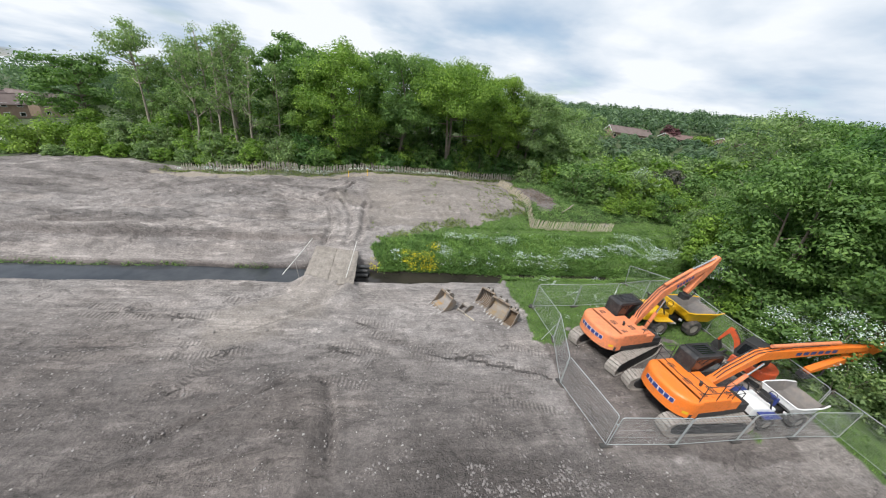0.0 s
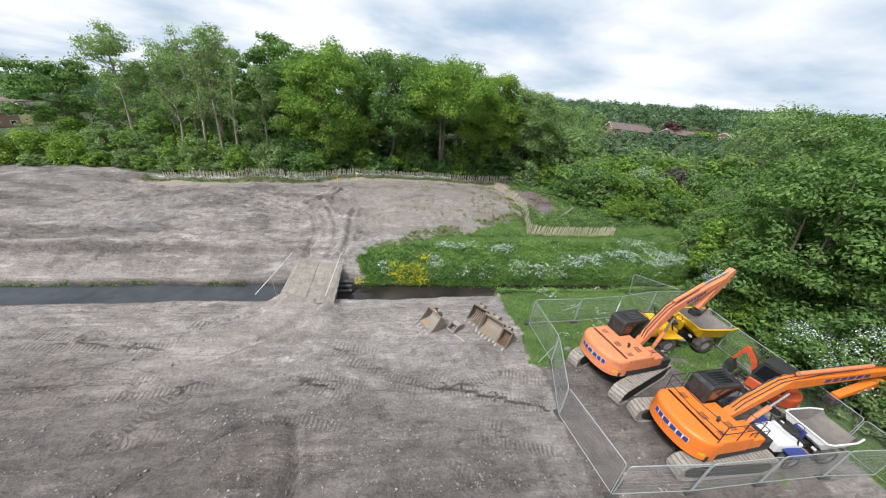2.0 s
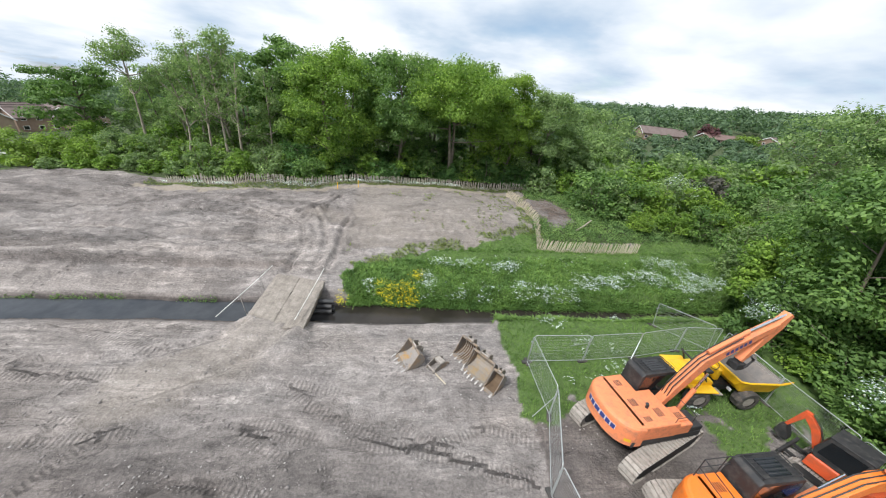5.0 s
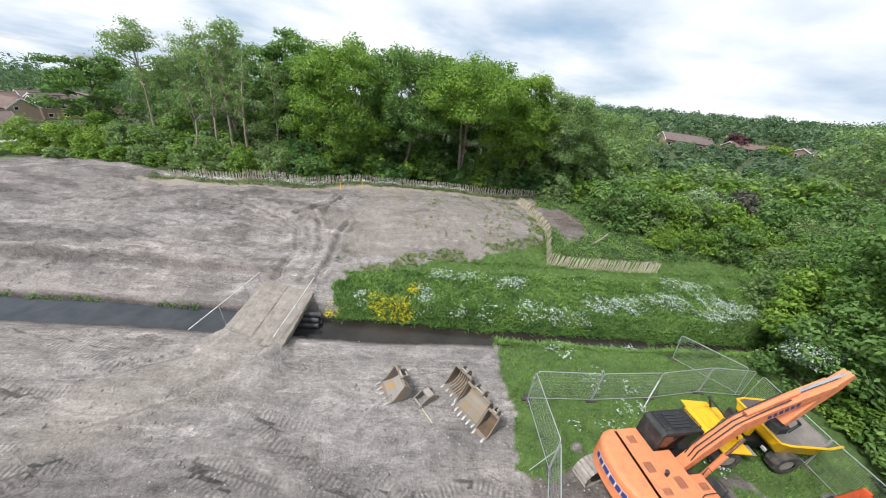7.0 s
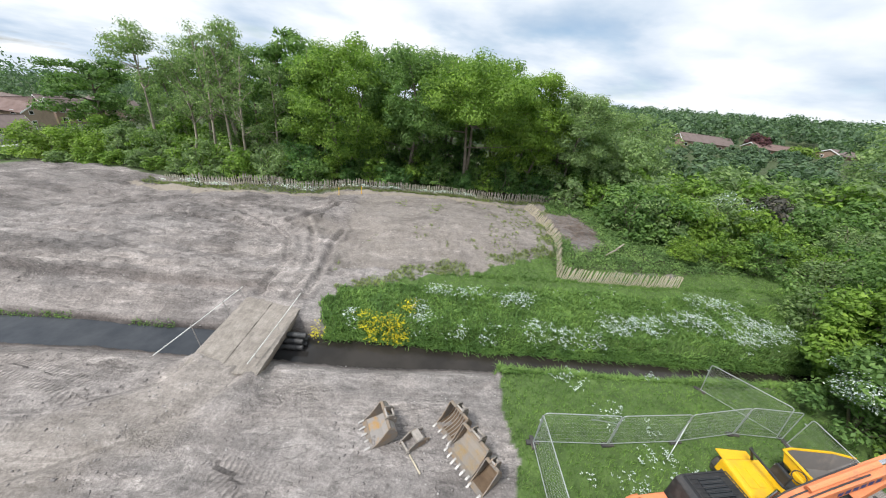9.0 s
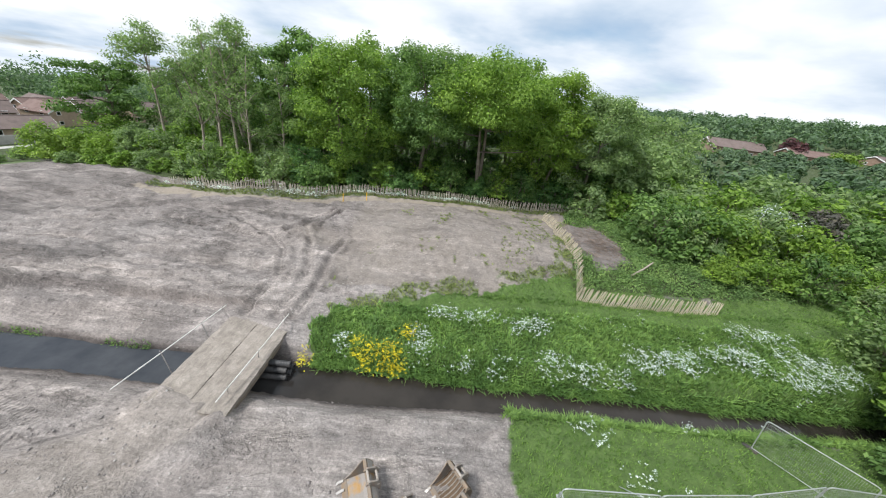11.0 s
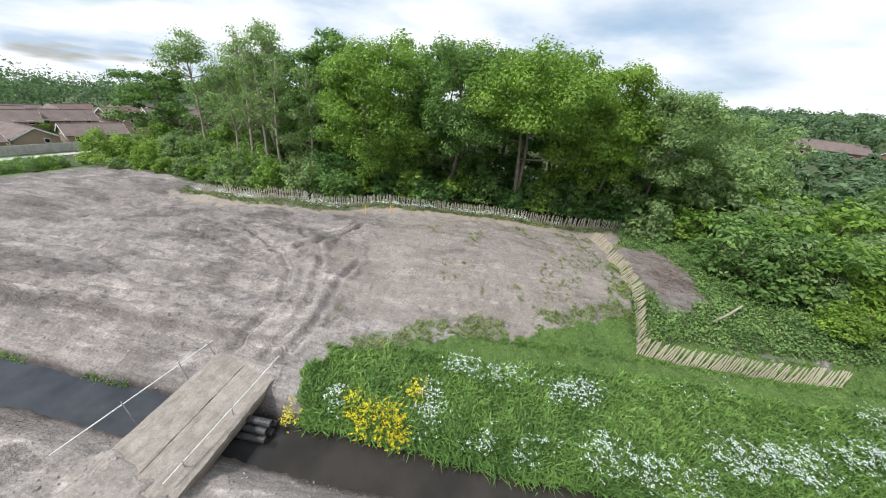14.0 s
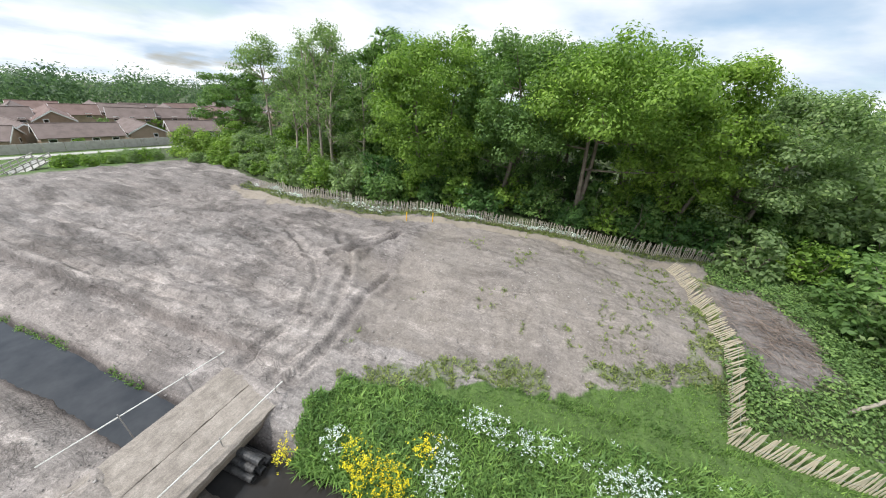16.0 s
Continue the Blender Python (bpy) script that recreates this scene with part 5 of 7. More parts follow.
    for s in (-0.16, 0.0, 0.16):
        bm = bmesh.new()
        hp = [foot + Vector((0.1, s, 0.45))]
        for f in (0.3, 0.6, 0.9):
            w = foot.lerp(knee, f)
            hp.append(w + Vector((-0.32, s, 0.42)))
        for f in (0.2, 0.5):
            hp.append(knee.lerp(tip, f) + nn * 0.47 + Vector((0, s, 0)))
        tube(bm, hp, 0.024, 5)
        put("hydraulic_hose", bm, M_BLACK, "black hydraulic hose", boom)
    # arm
    ad = (arm_end - arm_top).normalized()
    an = Vector((-ad.z, 0, ad.x))
    side = 1 if (tip - arm_top).dot(an) > 0 else -1
    ap = [arm_top, arm_top.lerp(arm_end, 0.22), arm_top.lerp(arm_end, 0.55), arm_end]
    bm = bmesh.new()
    prism(bm, strip(ap, (0.13, 0.28, 0.22, 0.13)), 0.36, None, 0.03)
    arm = put("arm", bm, M_ORANGE_OLD if not guard_rails else paint)
    a = arm_top.lerp(arm_end, 0.2) - an * side * 0.5
    b = arm_top.lerp(arm_end, 0.86) - an * side * 0.42
    q = a.lerp(b, 0.65)
    bm = bmesh.new()
    tube(bm, [a, q], 0.09, 10)
    c = put("bucket_cylinder", bm, M_ORANGE_OLD)
    bm = bmesh.new()
    tube(bm, [q, b], 0.05, 8)
    put("piston_rod", bm, M_CHROME, "bright chrome piston rod", c)
    bm = bmesh.new()
    for s in (-0.28, 0.28):
        tube(bm, [b + Vector((0, s, 0)), arm_end + Vector((0.25, s, -0.3))], 0.05, 6)
        tube(bm, [b + Vector((0, s, 0)), arm_top.lerp(arm_end, 0.85) + Vector((0, s, 0))], 0.05, 6)
    box(bm, arm_end.x + 0.1, 0, arm_end.z - 0.3, 0.6, 0.5, 0.35, None, 0.05)
    put("quick_hitch", bm, M_BLACK, "dark quick hitch")
    return root


excavator(12.7, 16.35, radians(34), radians(21), "raised", M_ORANGE_OLD, "faded orange crawler excavator with raised boom inside the site fence")
excavator(14.75, 12.25, radians(11), radians(16), "reaching", M_ORANGE, "bright orange crawler excavator with reaching boom inside the site fence", guard_rails=True)


def wheel(root, x, y, r, w):
    bm = bmesh.new()
    n = 22
    prof = [(-w / 2, r * 0.55), (-w / 2, r * 0.9), (-w * 0.38, r), (w * 0.38, r), (w / 2, r * 0.9), (w / 2, r * 0.55)]
    rings = []
    for k in range(n):
        a = 2 * math.pi * k / n
        lug = 1.035 if k % 2 else 0.985
        rings.append([bm.verts.new((x + math.cos(a) * rr * (lug if rr > r * 0.95 else 1), y + yy, r + math.sin(a) * rr * (lug if rr > r * 0.95 else 1))) for yy, rr in prof])
    for k in range(n):
        a, b = rings[k], rings[(k + 1) % n]
        for i in range(len(prof) - 1):
            bm.faces.new((a[i], a[i + 1], b[i + 1], b[i]))
    tyre = part("tyre", bm, M_TYRE, root, "muddy lugged tyre")
    bm = bmesh.new()
    tube(bm, [(x, y - w * 0.42, r), (x, y + w * 0.42, r)], r * 0.56, 16)
    part("rim", bm, M_STEEL, tyre)


def skip_body(root, x0, x1, w, zb, zt, material, inner):
    """Tipping skip, open on top, with a long pouring lip."""
    t = 0.05
    secs = [(x0, w * 0.92, zb + 0.35), (x0 + 0.35, w, zb), (x1 - 0.75, w, zb), (x1, w * 0.86, zt - 0.28)]
    bm = bmesh.new()
    o, inn = [], []
    for x, ww, z in secs:
        o.append([bm.verts.new(p) for p in ((x, -ww / 2, zt), (x, -ww * 0.4, z), (x, ww * 0.4, z), (x, ww / 2, zt))])
    for a, b in zip(o, o[1:]):
        for i in range(3):
            bm.faces.new((a[i], b[i], b[i + 1], a[i + 1]))
    bm.faces.new(o[0])
    part_o = part("skip", bm, material, root)
    bm = bmesh.new()
    for x, ww, z in [(s[0] + (t if i == 0 else 0), s[1] - 2 * t, s[2] + t) for i, s in enumerate(secs)]:
        inn.append([bm.verts.new(p) for p in ((x, -ww / 2, zt + 0.004), (x, -ww * 0.4, z), (x, ww * 0.4, z), (x, ww / 2, zt + 0.004))])
    for a, b in zip(inn, inn[1:]):
        for i in range(3):
            bm.faces.new((a[i], a[i + 1], b[i + 1], b[i]))
    bm.faces.new(inn[0][::-1])
    part("skip_lining", bm, inner, part_o, "worn grey steel inside of the skip")
    for s in (-1, 1):
        bm = bmesh.new()
        tube(bm, [(x, s * (ww / 2), zt) for x, ww, z in secs], 0.045, 6)
        part("skip_rim", bm, material, part_o)
    bm = bmesh.new()
    tube(bm, [(x0, -w * 0.46, zt), (x0, w * 0.46, zt)], 0.05, 6)
    part("skip_rim", bm, material, part_o)


def site_dumper(x, y, yaw, paint, label, rear=None, size=1.0, inner=None, guards=None):
    root = empty("site_dumper", Matrix.Translation((x, y, hz(x, y) + 0.02)) @ Matrix.Rotation(yaw, 4, "Z") @ Matrix.Scale(size, 4), label, "dumper", "parked dumpers")
    rear = rear or paint
    for sx in (-1.35, 1.15):
        for s in (-1, 1):
            wheel(root, sx, s * 0.86, 0.52, 0.46)
    bm = bmesh.new()
    box(bm, -0.1, 0, 0.72, 3.6, 0.8, 0.32, None, 0.04)
    part("chassis", bm, M_BLACK, root)
    bm = bmesh.new()
    plan_block(bm, [(-2.25, -0.62), (-0.75, -0.72), (-0.75, 0.72), (-2.25, 0.62)], 0.85, 1.42, 0.12)
    hood = part("engine_cover", bm, rear, root)
    for k in range(3):
        bm = bmesh.new()
        box(bm, -1.95 + k * 0.35, 0, 1.43, 0.22, 0.7 - 0.1 * k, 0.03, None, 0.01)
        part("cover_panel", bm, rear, hood)
    for s in (-1, 1):
        bm = bmesh.new()
        box(bm, -1.35, s * 0.9, 1.12, 1.2, 0.5, 0.07, None, 0.03)
        part("mudguard", bm, guards or rear, root)
        bm = bmesh.new()
        box(bm, -0.5, s * 0.78, 0.85, 0.5, 0.42, 0.06, None, 0.02)
        part("step", bm, M_STEEL, root)
    bm = bmesh.new()
    box(bm, -0.62, 0, 1.45, 0.5, 0.55, 0.14, None, 0.05)
    box(bm, -0.9, 0, 1.72, 0.12, 0.52, 0.5, None, 0.05)
    part("seat", bm, M_BLACK, root, "black driver's seat")
    bm = bmesh.new()
    box(bm, -0.05, 0, 1.3, 0.2, 0.55, 0.6, None, 0.05)
    part("dashboard", bm, guards or rear, root)
    bm = bmesh.new()
    ringp = [Vector((-0.2 + 0.07 * math.sin(a), 0.2 * math.cos(a), 1.68 + 0.17 * math.sin(a))) for a in np.linspace(0, 2 * math.pi, 15)]
    tube(bm, ringp, 0.018, 6, cap=False)
    part("steering_wheel", bm, M_BLACK, root)
    bm = bmesh.new()
    tube(bm, [(-1.05, -0.66, 1.3), (-1.45, -0.66, 2.0), (-1.6, -0.6, 2.05), (-1.6, 0.6, 2.05), (-1.45, 0.66, 2.0), (-1.05, 0.66, 1.3)], 0.04, 8)
    part("roll_bar", bm, M_BLACK, root, "folded black roll bar")
    skip_body(root, 0.25, 2.95, 2.1, 0.95, 1.66, paint, inner or M_STEEL)
    for s in (-1, 1):
        bm = bmesh.new()
        box(bm, 0.18, s * 0.75, 1.0, 0.06, 0.2, 0.14, None, 0.02)
        part("lamp", bm, M_WHITE, root, "pale lamp lens")
    return root


site_dumper(17.75, 19.85, radians(12), M_YELLOWPAINT, "yellow site dumper with an empty steel skip", size=1.15, inner=M_SKIP)
site_dumper(19.0, 12.5, radians(13), M_WHITE, "white and blue site dumper with a dirty grey skip", rear=M_WHITE, size=0.86, guards=M_BLUE, inner=M_SKIP)


def midi_excavator(x, y, yaw):
    root = empty("small_excavator", Matrix.Translation((x, y, hz(x, y) + 0.02)) @ Matrix.Rotation(yaw, 4, "Z"), "small orange excavator with a black cab", "excavator", "parked excavators")
    for s in (-1, 1):
        track_part(root, s * 0.78, 2.3, 0.55, 0.38, 0.13)
    bm = bmesh.new()
    plan_block(bm, [(-0.6, -0.6), (0.6, -0.6), (0.6, 0.6), (-0.6, 0.6)], 0.3, 0.7, 0.04)
    part("undercarriage_frame", bm, M_BLACK, root)
    arc = [(-1.15 * math.cos(a), 1.15 * math.sin(a)) for a in np.linspace(-0.9, 0.9, 11)]
    bm = bmesh.new()
    plan_block(bm, [(0.85, 0.9), (0.85, -0.9)] + arc, 0.68, 1.25, 0.1)
    part("body", bm, M_RED, root)
    prof = [(-0.55, 1.26), (0.8, 1.26), (0.9, 1.6), (0.72, 2.4), (-0.45, 2.42), (-0.55, 2.3)]
    bm = bmesh.new()
    prism(bm, prof, 1.15, Matrix.Translation((0, 0.28, 0)), 0.05)
    cab = part("cab", bm, M_BLACK, root, "black cab with tinted windows")
    for s in (-0.58, 0.58):
        bm = bmesh.new()
        vs = [bm.verts.new((px, 0.28 + s * 1.008, pz)) for px, pz in ((-0.42, 1.5), (0.74, 1.5), (0.62, 2.28), (-0.4, 2.3))]
        bm.faces.new(vs)
        part("side_window", bm, M_GLASS, cab)
    bm = bmesh.new()
    vs = [bm.verts.new(v) for v in ((0.885, -0.2, 1.62), (0.885, 0.76, 1.62), (0.735, 0.76, 2.32), (0.735, -0.2, 2.32))]
    bm.faces.new(vs)
    part("windscreen", bm, M_GLASS, cab)
    bm = bmesh.new()
    box(bm, 0.1, 0.28, 2.45, 1.3, 1.2, 0.07, None, 0.03)
    part("roof", bm, M_BLACK, cab)
    bm = bmesh.new()
    prism(bm, [(0.8, 0.9), (1.0, 0.82), (1.35, 1.55), (1.8, 1.98), (1.78, 2.2), (1.55, 2.12), (1.1, 1.7)], 0.2, Matrix.Translation((0, -0.35, 0)), 0.02)
    boom = part("boom", bm, M_RED, root)
    bm = bmesh.new()
    prism(bm, [(1.6, 2.24), (1.86, 2.26), (2.12, 1.1), (2.0, 1.06)], 0.17, Matrix.Translation((0, -0.35, 0)), 0.02)
    part("arm", bm, M_RED, root)
    ram(root, (1.02, -0.35, 1.0), (1.5, -0.35, 1.8), 0.05)
    for s in (-0.05, 0.05):
        bm = bmesh.new()
        tube(bm, [(0.85, -0.35 + s, 1.3), (1.2, -0.35 + s, 1.9), (1.6, -0.35 + s, 2.25)], 0.016, 5)
        part("hydraulic_hose", bm, M_BLACK, boom)
    bm = bmesh.new()
    prism(bm, [(2.0, 1.1), (2.2, 0.95), (2.25, 0.55), (2.0, 0.35), (1.7, 0.45), (1.78, 0.7)], 0.45, Matrix.Translation((0, -0.35, 0)), 0.02)
    part("bucket", bm, M_BLACK, root, "small dark digging bucket")
    bm = bmesh.new()
    box(bm, 1.55, 0, 0.28, 0.12, 1.9, 0.36, None, 0.03)
    box(bm, 1.25, 0.4, 0.32, 0.6, 0.1, 0.12)
    box(bm, 1.25, -0.4, 0.32, 0.6, 0.1, 0.12)
    part("dozer_blade", bm, M_BLACK, root)
    return root


midi_excavator(20.5, 15.5, radians(120))

# ---- loose attachments on the clay ----
def loose_bucket(x, y, yaw, w, d, h, material, inner, teeth, label, tip=0.0, grid=False):
    root = empty("digger_bucket", Matrix.Translation((x, y, hz(x, y) + 0.03)) @ Matrix.Rotation(yaw, 4, "Z") @ Matrix.Rotation(tip, 4, "Y"), label, "bucket", "loose buckets")
    bucket_shell(root, w, d, h, Matrix.Identity(4), material, inner, teeth, grid)
    return root


loose_bucket(1.2, 17.8, radians(217), 1.35, 1.25, 0.88, M_BUCKET, M_BUCKET_GREY, 5, "grey steel digging bucket with bare teeth lying on clay", radians(6))
loose_bucket(4.2, 18.95, radians(232), 1.1, 1.15, 0.95, M_BUCKET, M_BUCKET_DARK, 4, "rusty riddle bucket with a barred back", radians(3), grid=True)
loose_bucket(5.05, 18.0, radians(232), 1.45, 1.25, 0.95, M_BUCKET, M_BUCKET_RUST, 6, "wide rusty digging bucket with mud inside", radians(4))
loose_bucket(5.85, 17.15, radians(232), 0.62, 1.15, 0.85, M_BUCKET, M_BUCKET_DARK, 2, "narrow rusty trenching bucket", radians(3))
# quick hitch frame and bar lying by the buckets
hitch = empty("quick_hitch_frame", Matrix.Translation((2.75, 17.75, hz(2.75, 17.75))) @ Matrix.Rotation(radians(50), 4, "Z"), "rusty quick hitch frame lying on clay", "attachment")
for s in (-1, 1):
    bm = bmesh.new()
    prism(bm, [(-0.6, 0.0), (0.55, 0.0), (0.62, 0.18), (0.2, 0.4), (-0.1, 0.42), (-0.45, 0.22)], 0.06, Matrix.Translation((0, s * 0.26, 0)), 0.01)
    part("cheek_plate", bm, M_BUCKET, hitch)
bm = bmesh.new()
box(bm, 0.15, 0, 0.34, 0.32, 0.5, 0.16, None, 0.03)
part("cross_block", bm, M_STEEL, hitch)
bm = bmesh.new()
for xx in (-0.45, 0.45):
    tube(bm, [(xx, -0.32, 0.12), (xx, 0.32, 0.12)], 0.05, 8)
part("hitch_pin", bm, M_STEEL, hitch)
bm = bmesh.new()
box(bm, 0, 0, 0.05, 0.85, 0.05, 0.05, Matrix.Translation((3.05, 16.9, hz(3.05, 16.9))) @ Matrix.Rotation(radians(-42), 4, "Z"), 0.01)
tagged(part("timber_bar", bm, M_PALE), "short pale timber bar lying on clay", "timber")
# ---- trees, shrubs and grass ----
def leaf_cloud(rng, centres, radii, count, size, flat=0.75, up=0.35):
    """Many small pointed leaf sprays on the shells of ragged clumps: verts and quads."""
    centres, radii = np.asarray(centres), np.asarray(radii)
    wgt = radii ** 2
    pick = rng.choice(len(centres), count, p=wgt / wgt.sum())
    d = rng.normal(size=(count, 3))
    d /= np.linalg.norm(d, axis=1)[:, None]
    d[:, 2] = np.where(d[:, 2] < -0.3, d[:, 2] * 0.6, d[:, 2])
    rr = radii[pick] * np.clip(np.abs(rng.normal(0.76, 0.2, count)), 0, 1.05)
    p = centres[pick] + d * rr[:, None] * np.array([1, 1, flat])
    nrm = d * 0.95 + rng.normal(size=(count, 3)) * 0.36 + np.array([0, 0, up])
    nrm /= np.linalg.norm(nrm, axis=1)[:, None]
    t = np.cross(nrm, rng.normal(size=(count, 3)))
    t /= np.linalg.norm(t, axis=1)[:, None] + 1e-9
    b = np.cross(nrm, t)
    sz = size * (0.6 + 0.8 * rng.random(count))[:, None]
    v = np.stack([p - t * sz, p + b * sz * 0.5 + nrm * sz * 0.12, p + t * sz, p - b * sz * 0.5 + nrm * sz * 0.12], 1)
    f = np.arange(count * 4).reshape(-1, 4)
    return v.reshape(-1, 3), f


def limb(bm, rng, a, b, r0, r1, bend=0.12, steps=5, sides=6):
    a, b = np.array(a, float), np.array(b, float)
    ln = np.linalg.norm(b - a)
    off = rng.normal(size=3) * ln * bend
    pts, rad = [], []
    for k in range(steps + 1):
        s = k / steps
        pts.append(a + (b - a) * s + off * math.sin(math.pi * s))
        rad.append(r0 + (r1 - r0) * s)
    tube(bm, pts, rad, sides)
    return pts


def make_tree(name, m, h, spread, seed, leaf, bark, leaves=5000, size=0.3, bare=0.35, stems=1, lean=0.0, clump=0.3, label="", category="tree", group="", limbs=11, slender=1.0, crown_flat=0.75, dome=0, puff=0.3):
    """A tree of height h: tapered trunk and limbs, and a ragged crown of leaf sprays in clumps."""
    rng = np.random.default_rng(seed)
    root = empty(name, m, label, category, group)
    bm = bmesh.new()
    centres, radii = [], []
    for s in range(stems):
        ang = 2 * math.pi * (s + rng.random()) / stems
        out = 0.0 if stems == 1 else spread * 0.35
        base = np.array([math.cos(ang) * 0.15 * (stems > 1), math.sin(ang) * 0.15 * (stems > 1), -0.2])
        top = np.array([math.cos(ang) * out + lean * h, math.sin(ang) * out, h * (0.86 if stems == 1 else 0.75 + 0.15 * rng.random())])
        r0 = 0.02 * h * slender / math.sqrt(stems) + 0.03
        spine = limb(bm, rng, base, top, r0, r0 * 0.2, 0.04, 8, 8)
        nl = max(3, limbs // stems)
        for k in range(nl):
            f = bare + (1 - bare) * (k + rng.random() * 0.8) / nl
            p0 = np.array(spine[min(8, int(f * 8))])
            a2 = 2 * math.pi * (k * 0.382 + rng.random() * 0.25)
            ff = (f - bare) / (1 - bare + 1e-6)
            reach = spread * (1.0 - 0.55 * ff ** 1.6) * (0.65 + 0.45 * rng.random())
            p1 = p0 + np.array([math.cos(a2) * reach, math.sin(a2) * reach, h * (0.05 + 0.1 * rng.random())])
            p1[2] = min(p1[2], h * 0.95)
            mid = limb(bm, rng, p0, p1, r0 * (0.42 - 0.2 * ff), r0 * 0.06, 0.1, 4, 5)
            for q, wgt in ((mid[2], 0.75), (mid[3], 0.95), (p1, 1.0)):
                c = np.array(q) + rng.normal(size=3) * spread * 0.09
                centres.append(c)
                radii.append(spread * clump * wgt * (0.7 + 0.6 * rng.random()))
                if rng.random() < 0.6:
                    tip = c + rng.normal(size=3) * spread * 0.15
                    tip[2] = min(tip[2], 0.9 * h)
                    limb(bm, rng, q, tip, r0 * 0.09, 0.012, 0.1, 2, 4)
        centres.append(np.array(spine[-1]) + np.array([0, 0, h * 0.02]))
        radii.append(spread * clump * 1.0)
        centres.append(np.array(spine[-2]))
        radii.append(spread * clump * 1.1)
    part("trunk", bm, bark, root, smooth=True)
    if dome:
        # fill the crown's overall dome with overlapping clumps, thickest at its outside
        mid_z, half = h * (1 + bare) / 2, h * (1 - bare) / 2
        for k in range(dome):
            d = rng.normal(size=3)
            d /= np.linalg.norm(d)
            r = 0.5 + 0.44 * rng.random() ** 0.5
            q = d * r * np.array([spread, spread, half * 0.92])
            q[2] += mid_z
            q[0] += lean * q[2]
            centres.append(q)
            radii.append(spread * puff * (0.6 + 0.8 * rng.random()))
    v, f = leaf_cloud(rng, centres, radii, leaves, size, crown_flat)
    zmax = v[:, 2].max()
    v[:, 2] *= np.where(v[:, 2] > 0, min(1.0, h / zmax), 1.0)
    crown = new("crown", raw_mesh("crown", v, f, leaf))
    crown.parent = root
    return root


def make_shrub(name, m, h, spread, seed, leaf, leaves=3000, size=0.2, label="", category="shrub", group="", blossom=0):
    """A many-stemmed bush, leafy to the ground."""
    rng = np.random.default_rng(seed)
    root = empty(name, m, label, category, group)
    bm = bmesh.new()
    centres, radii = [], []
    for k in range(9):
        a = 2 * math.pi * (k + rng.random()) / 9
        rr = spread * (0.25 + 0.6 * rng.random())
        tip = np.array([math.cos(a) * rr, math.sin(a) * rr, h * (0.45 + 0.5 * rng.random()) * (1 - 0.25 * (rr / spread) ** 2)])
        pts = limb(bm, rng, (math.cos(a) * 0.1, math.sin(a) * 0.1, -0.1), tip, 0.05 + 0.006 * h, 0.012, 0.12, 4, 5)
        for q, wgt in ((pts[2], 0.9), (pts[3], 1.0), (tip, 0.85)):
            centres.append(np.array(q) + rng.normal(size=3) * 0.12 * spread)
            radii.append(0.34 * spread * wgt * (0.7 + 0.6 * rng.random()))
        low = np.array([math.cos(a) * spread * 0.75, math.sin(a) * spread * 0.75, h * 0.2])
        centres.append(low)
        radii.append(0.3 * spread)
    for k in range(22):
        a, e = rng.random() * 6.28, math.asin(rng.random() * 0.98)
        centres.append(np.array([math.cos(a) * math.cos(e) * spread * 0.82, math.sin(a) * math.cos(e) * spread * 0.82, h * (0.18 + 0.7 * math.sin(e))]))
        radii.append(spread * (0.16 + 0.12 * rng.random()))
    part("trunk", bm, M_BARK, root, "tangle of thin stems", smooth=True)
    v, f = leaf_cloud(rng, centres, radii, leaves, size, 0.8, 0.65)
    v[:, 2] = np.abs(v[:, 2]) * min(1.0, h / v[:, 2].max())
    crown = new("crown", raw_mesh("crown", v, f, leaf))
    crown.parent = root
    if blossom:
        hot = [i for i in range(len(centres)) if centres[i][2] > 0.35 * h and rng.random() < 0.5]
        v, f = leaf_cloud(rng, np.array(centres)[hot], np.array(radii)[hot] * 1.06, blossom, size * 0.45, 0.8, 0.7)
        v[:, 2] = np.clip(v[:, 2], 0.2, h * 1.03)
        fl = new("blossom", raw_mesh("blossom", v, f, M_BLOSSOM))
        fl.parent = root
        tagged(fl, "white hawthorn blossom")
    return root


def at(x, y, turn=0.0, scale=1.0):
    return Matrix.Translation((x, y, hz(x, y))) @ Matrix.Rotation(turn, 4, "Z") @ Matrix.Scale(scale, 4)


# main trees of the wood behind the paling fence
for x, y, h, s, seed, lf, lv, bare, st, ln, dm, lab in [
        (-16.5, 47.5, 15.9, 6.4, 11, M_LEAF_FRESH, 46000, 0.08, 3, 0.0, 120, "tall fresh green broadleaf tree with leaves to the ground"),
        (-9.0, 50.5, 16.0, 5.8, 12, M_LEAF_MID, 38000, 0.16, 2, 0.0, 105, "tall mid-green broadleaf tree in the wood"),
        (-1.0, 50.6, 15.8, 7.4, 13, M_LEAF_FRESH, 42000, 0.46, 2, 0.05, 120, "spreading bright green tree with a leaning bare trunk"),
        (5.6, 53.0, 15.4, 5.0, 14, M_LEAF_YELLOW, 34000, 0.16, 3, 0.0, 100, "yellow-green broadleaf tree on the edge of the wood"),
        (11.5, 56.0, 14.4, 5.2, 15, M_LEAF_GREY, 28000, 0.22, 2, 0.0, 90, "grey-green willow on the edge of the wood")]:
    make_tree("broadleaf_tree", at(x, y), h, s, seed, lf, M_BARK, lv, 0.135, bare, st, ln, clump=0.26, label=lab, group="woodland trees", limbs=16, dome=dm, puff=0.2)
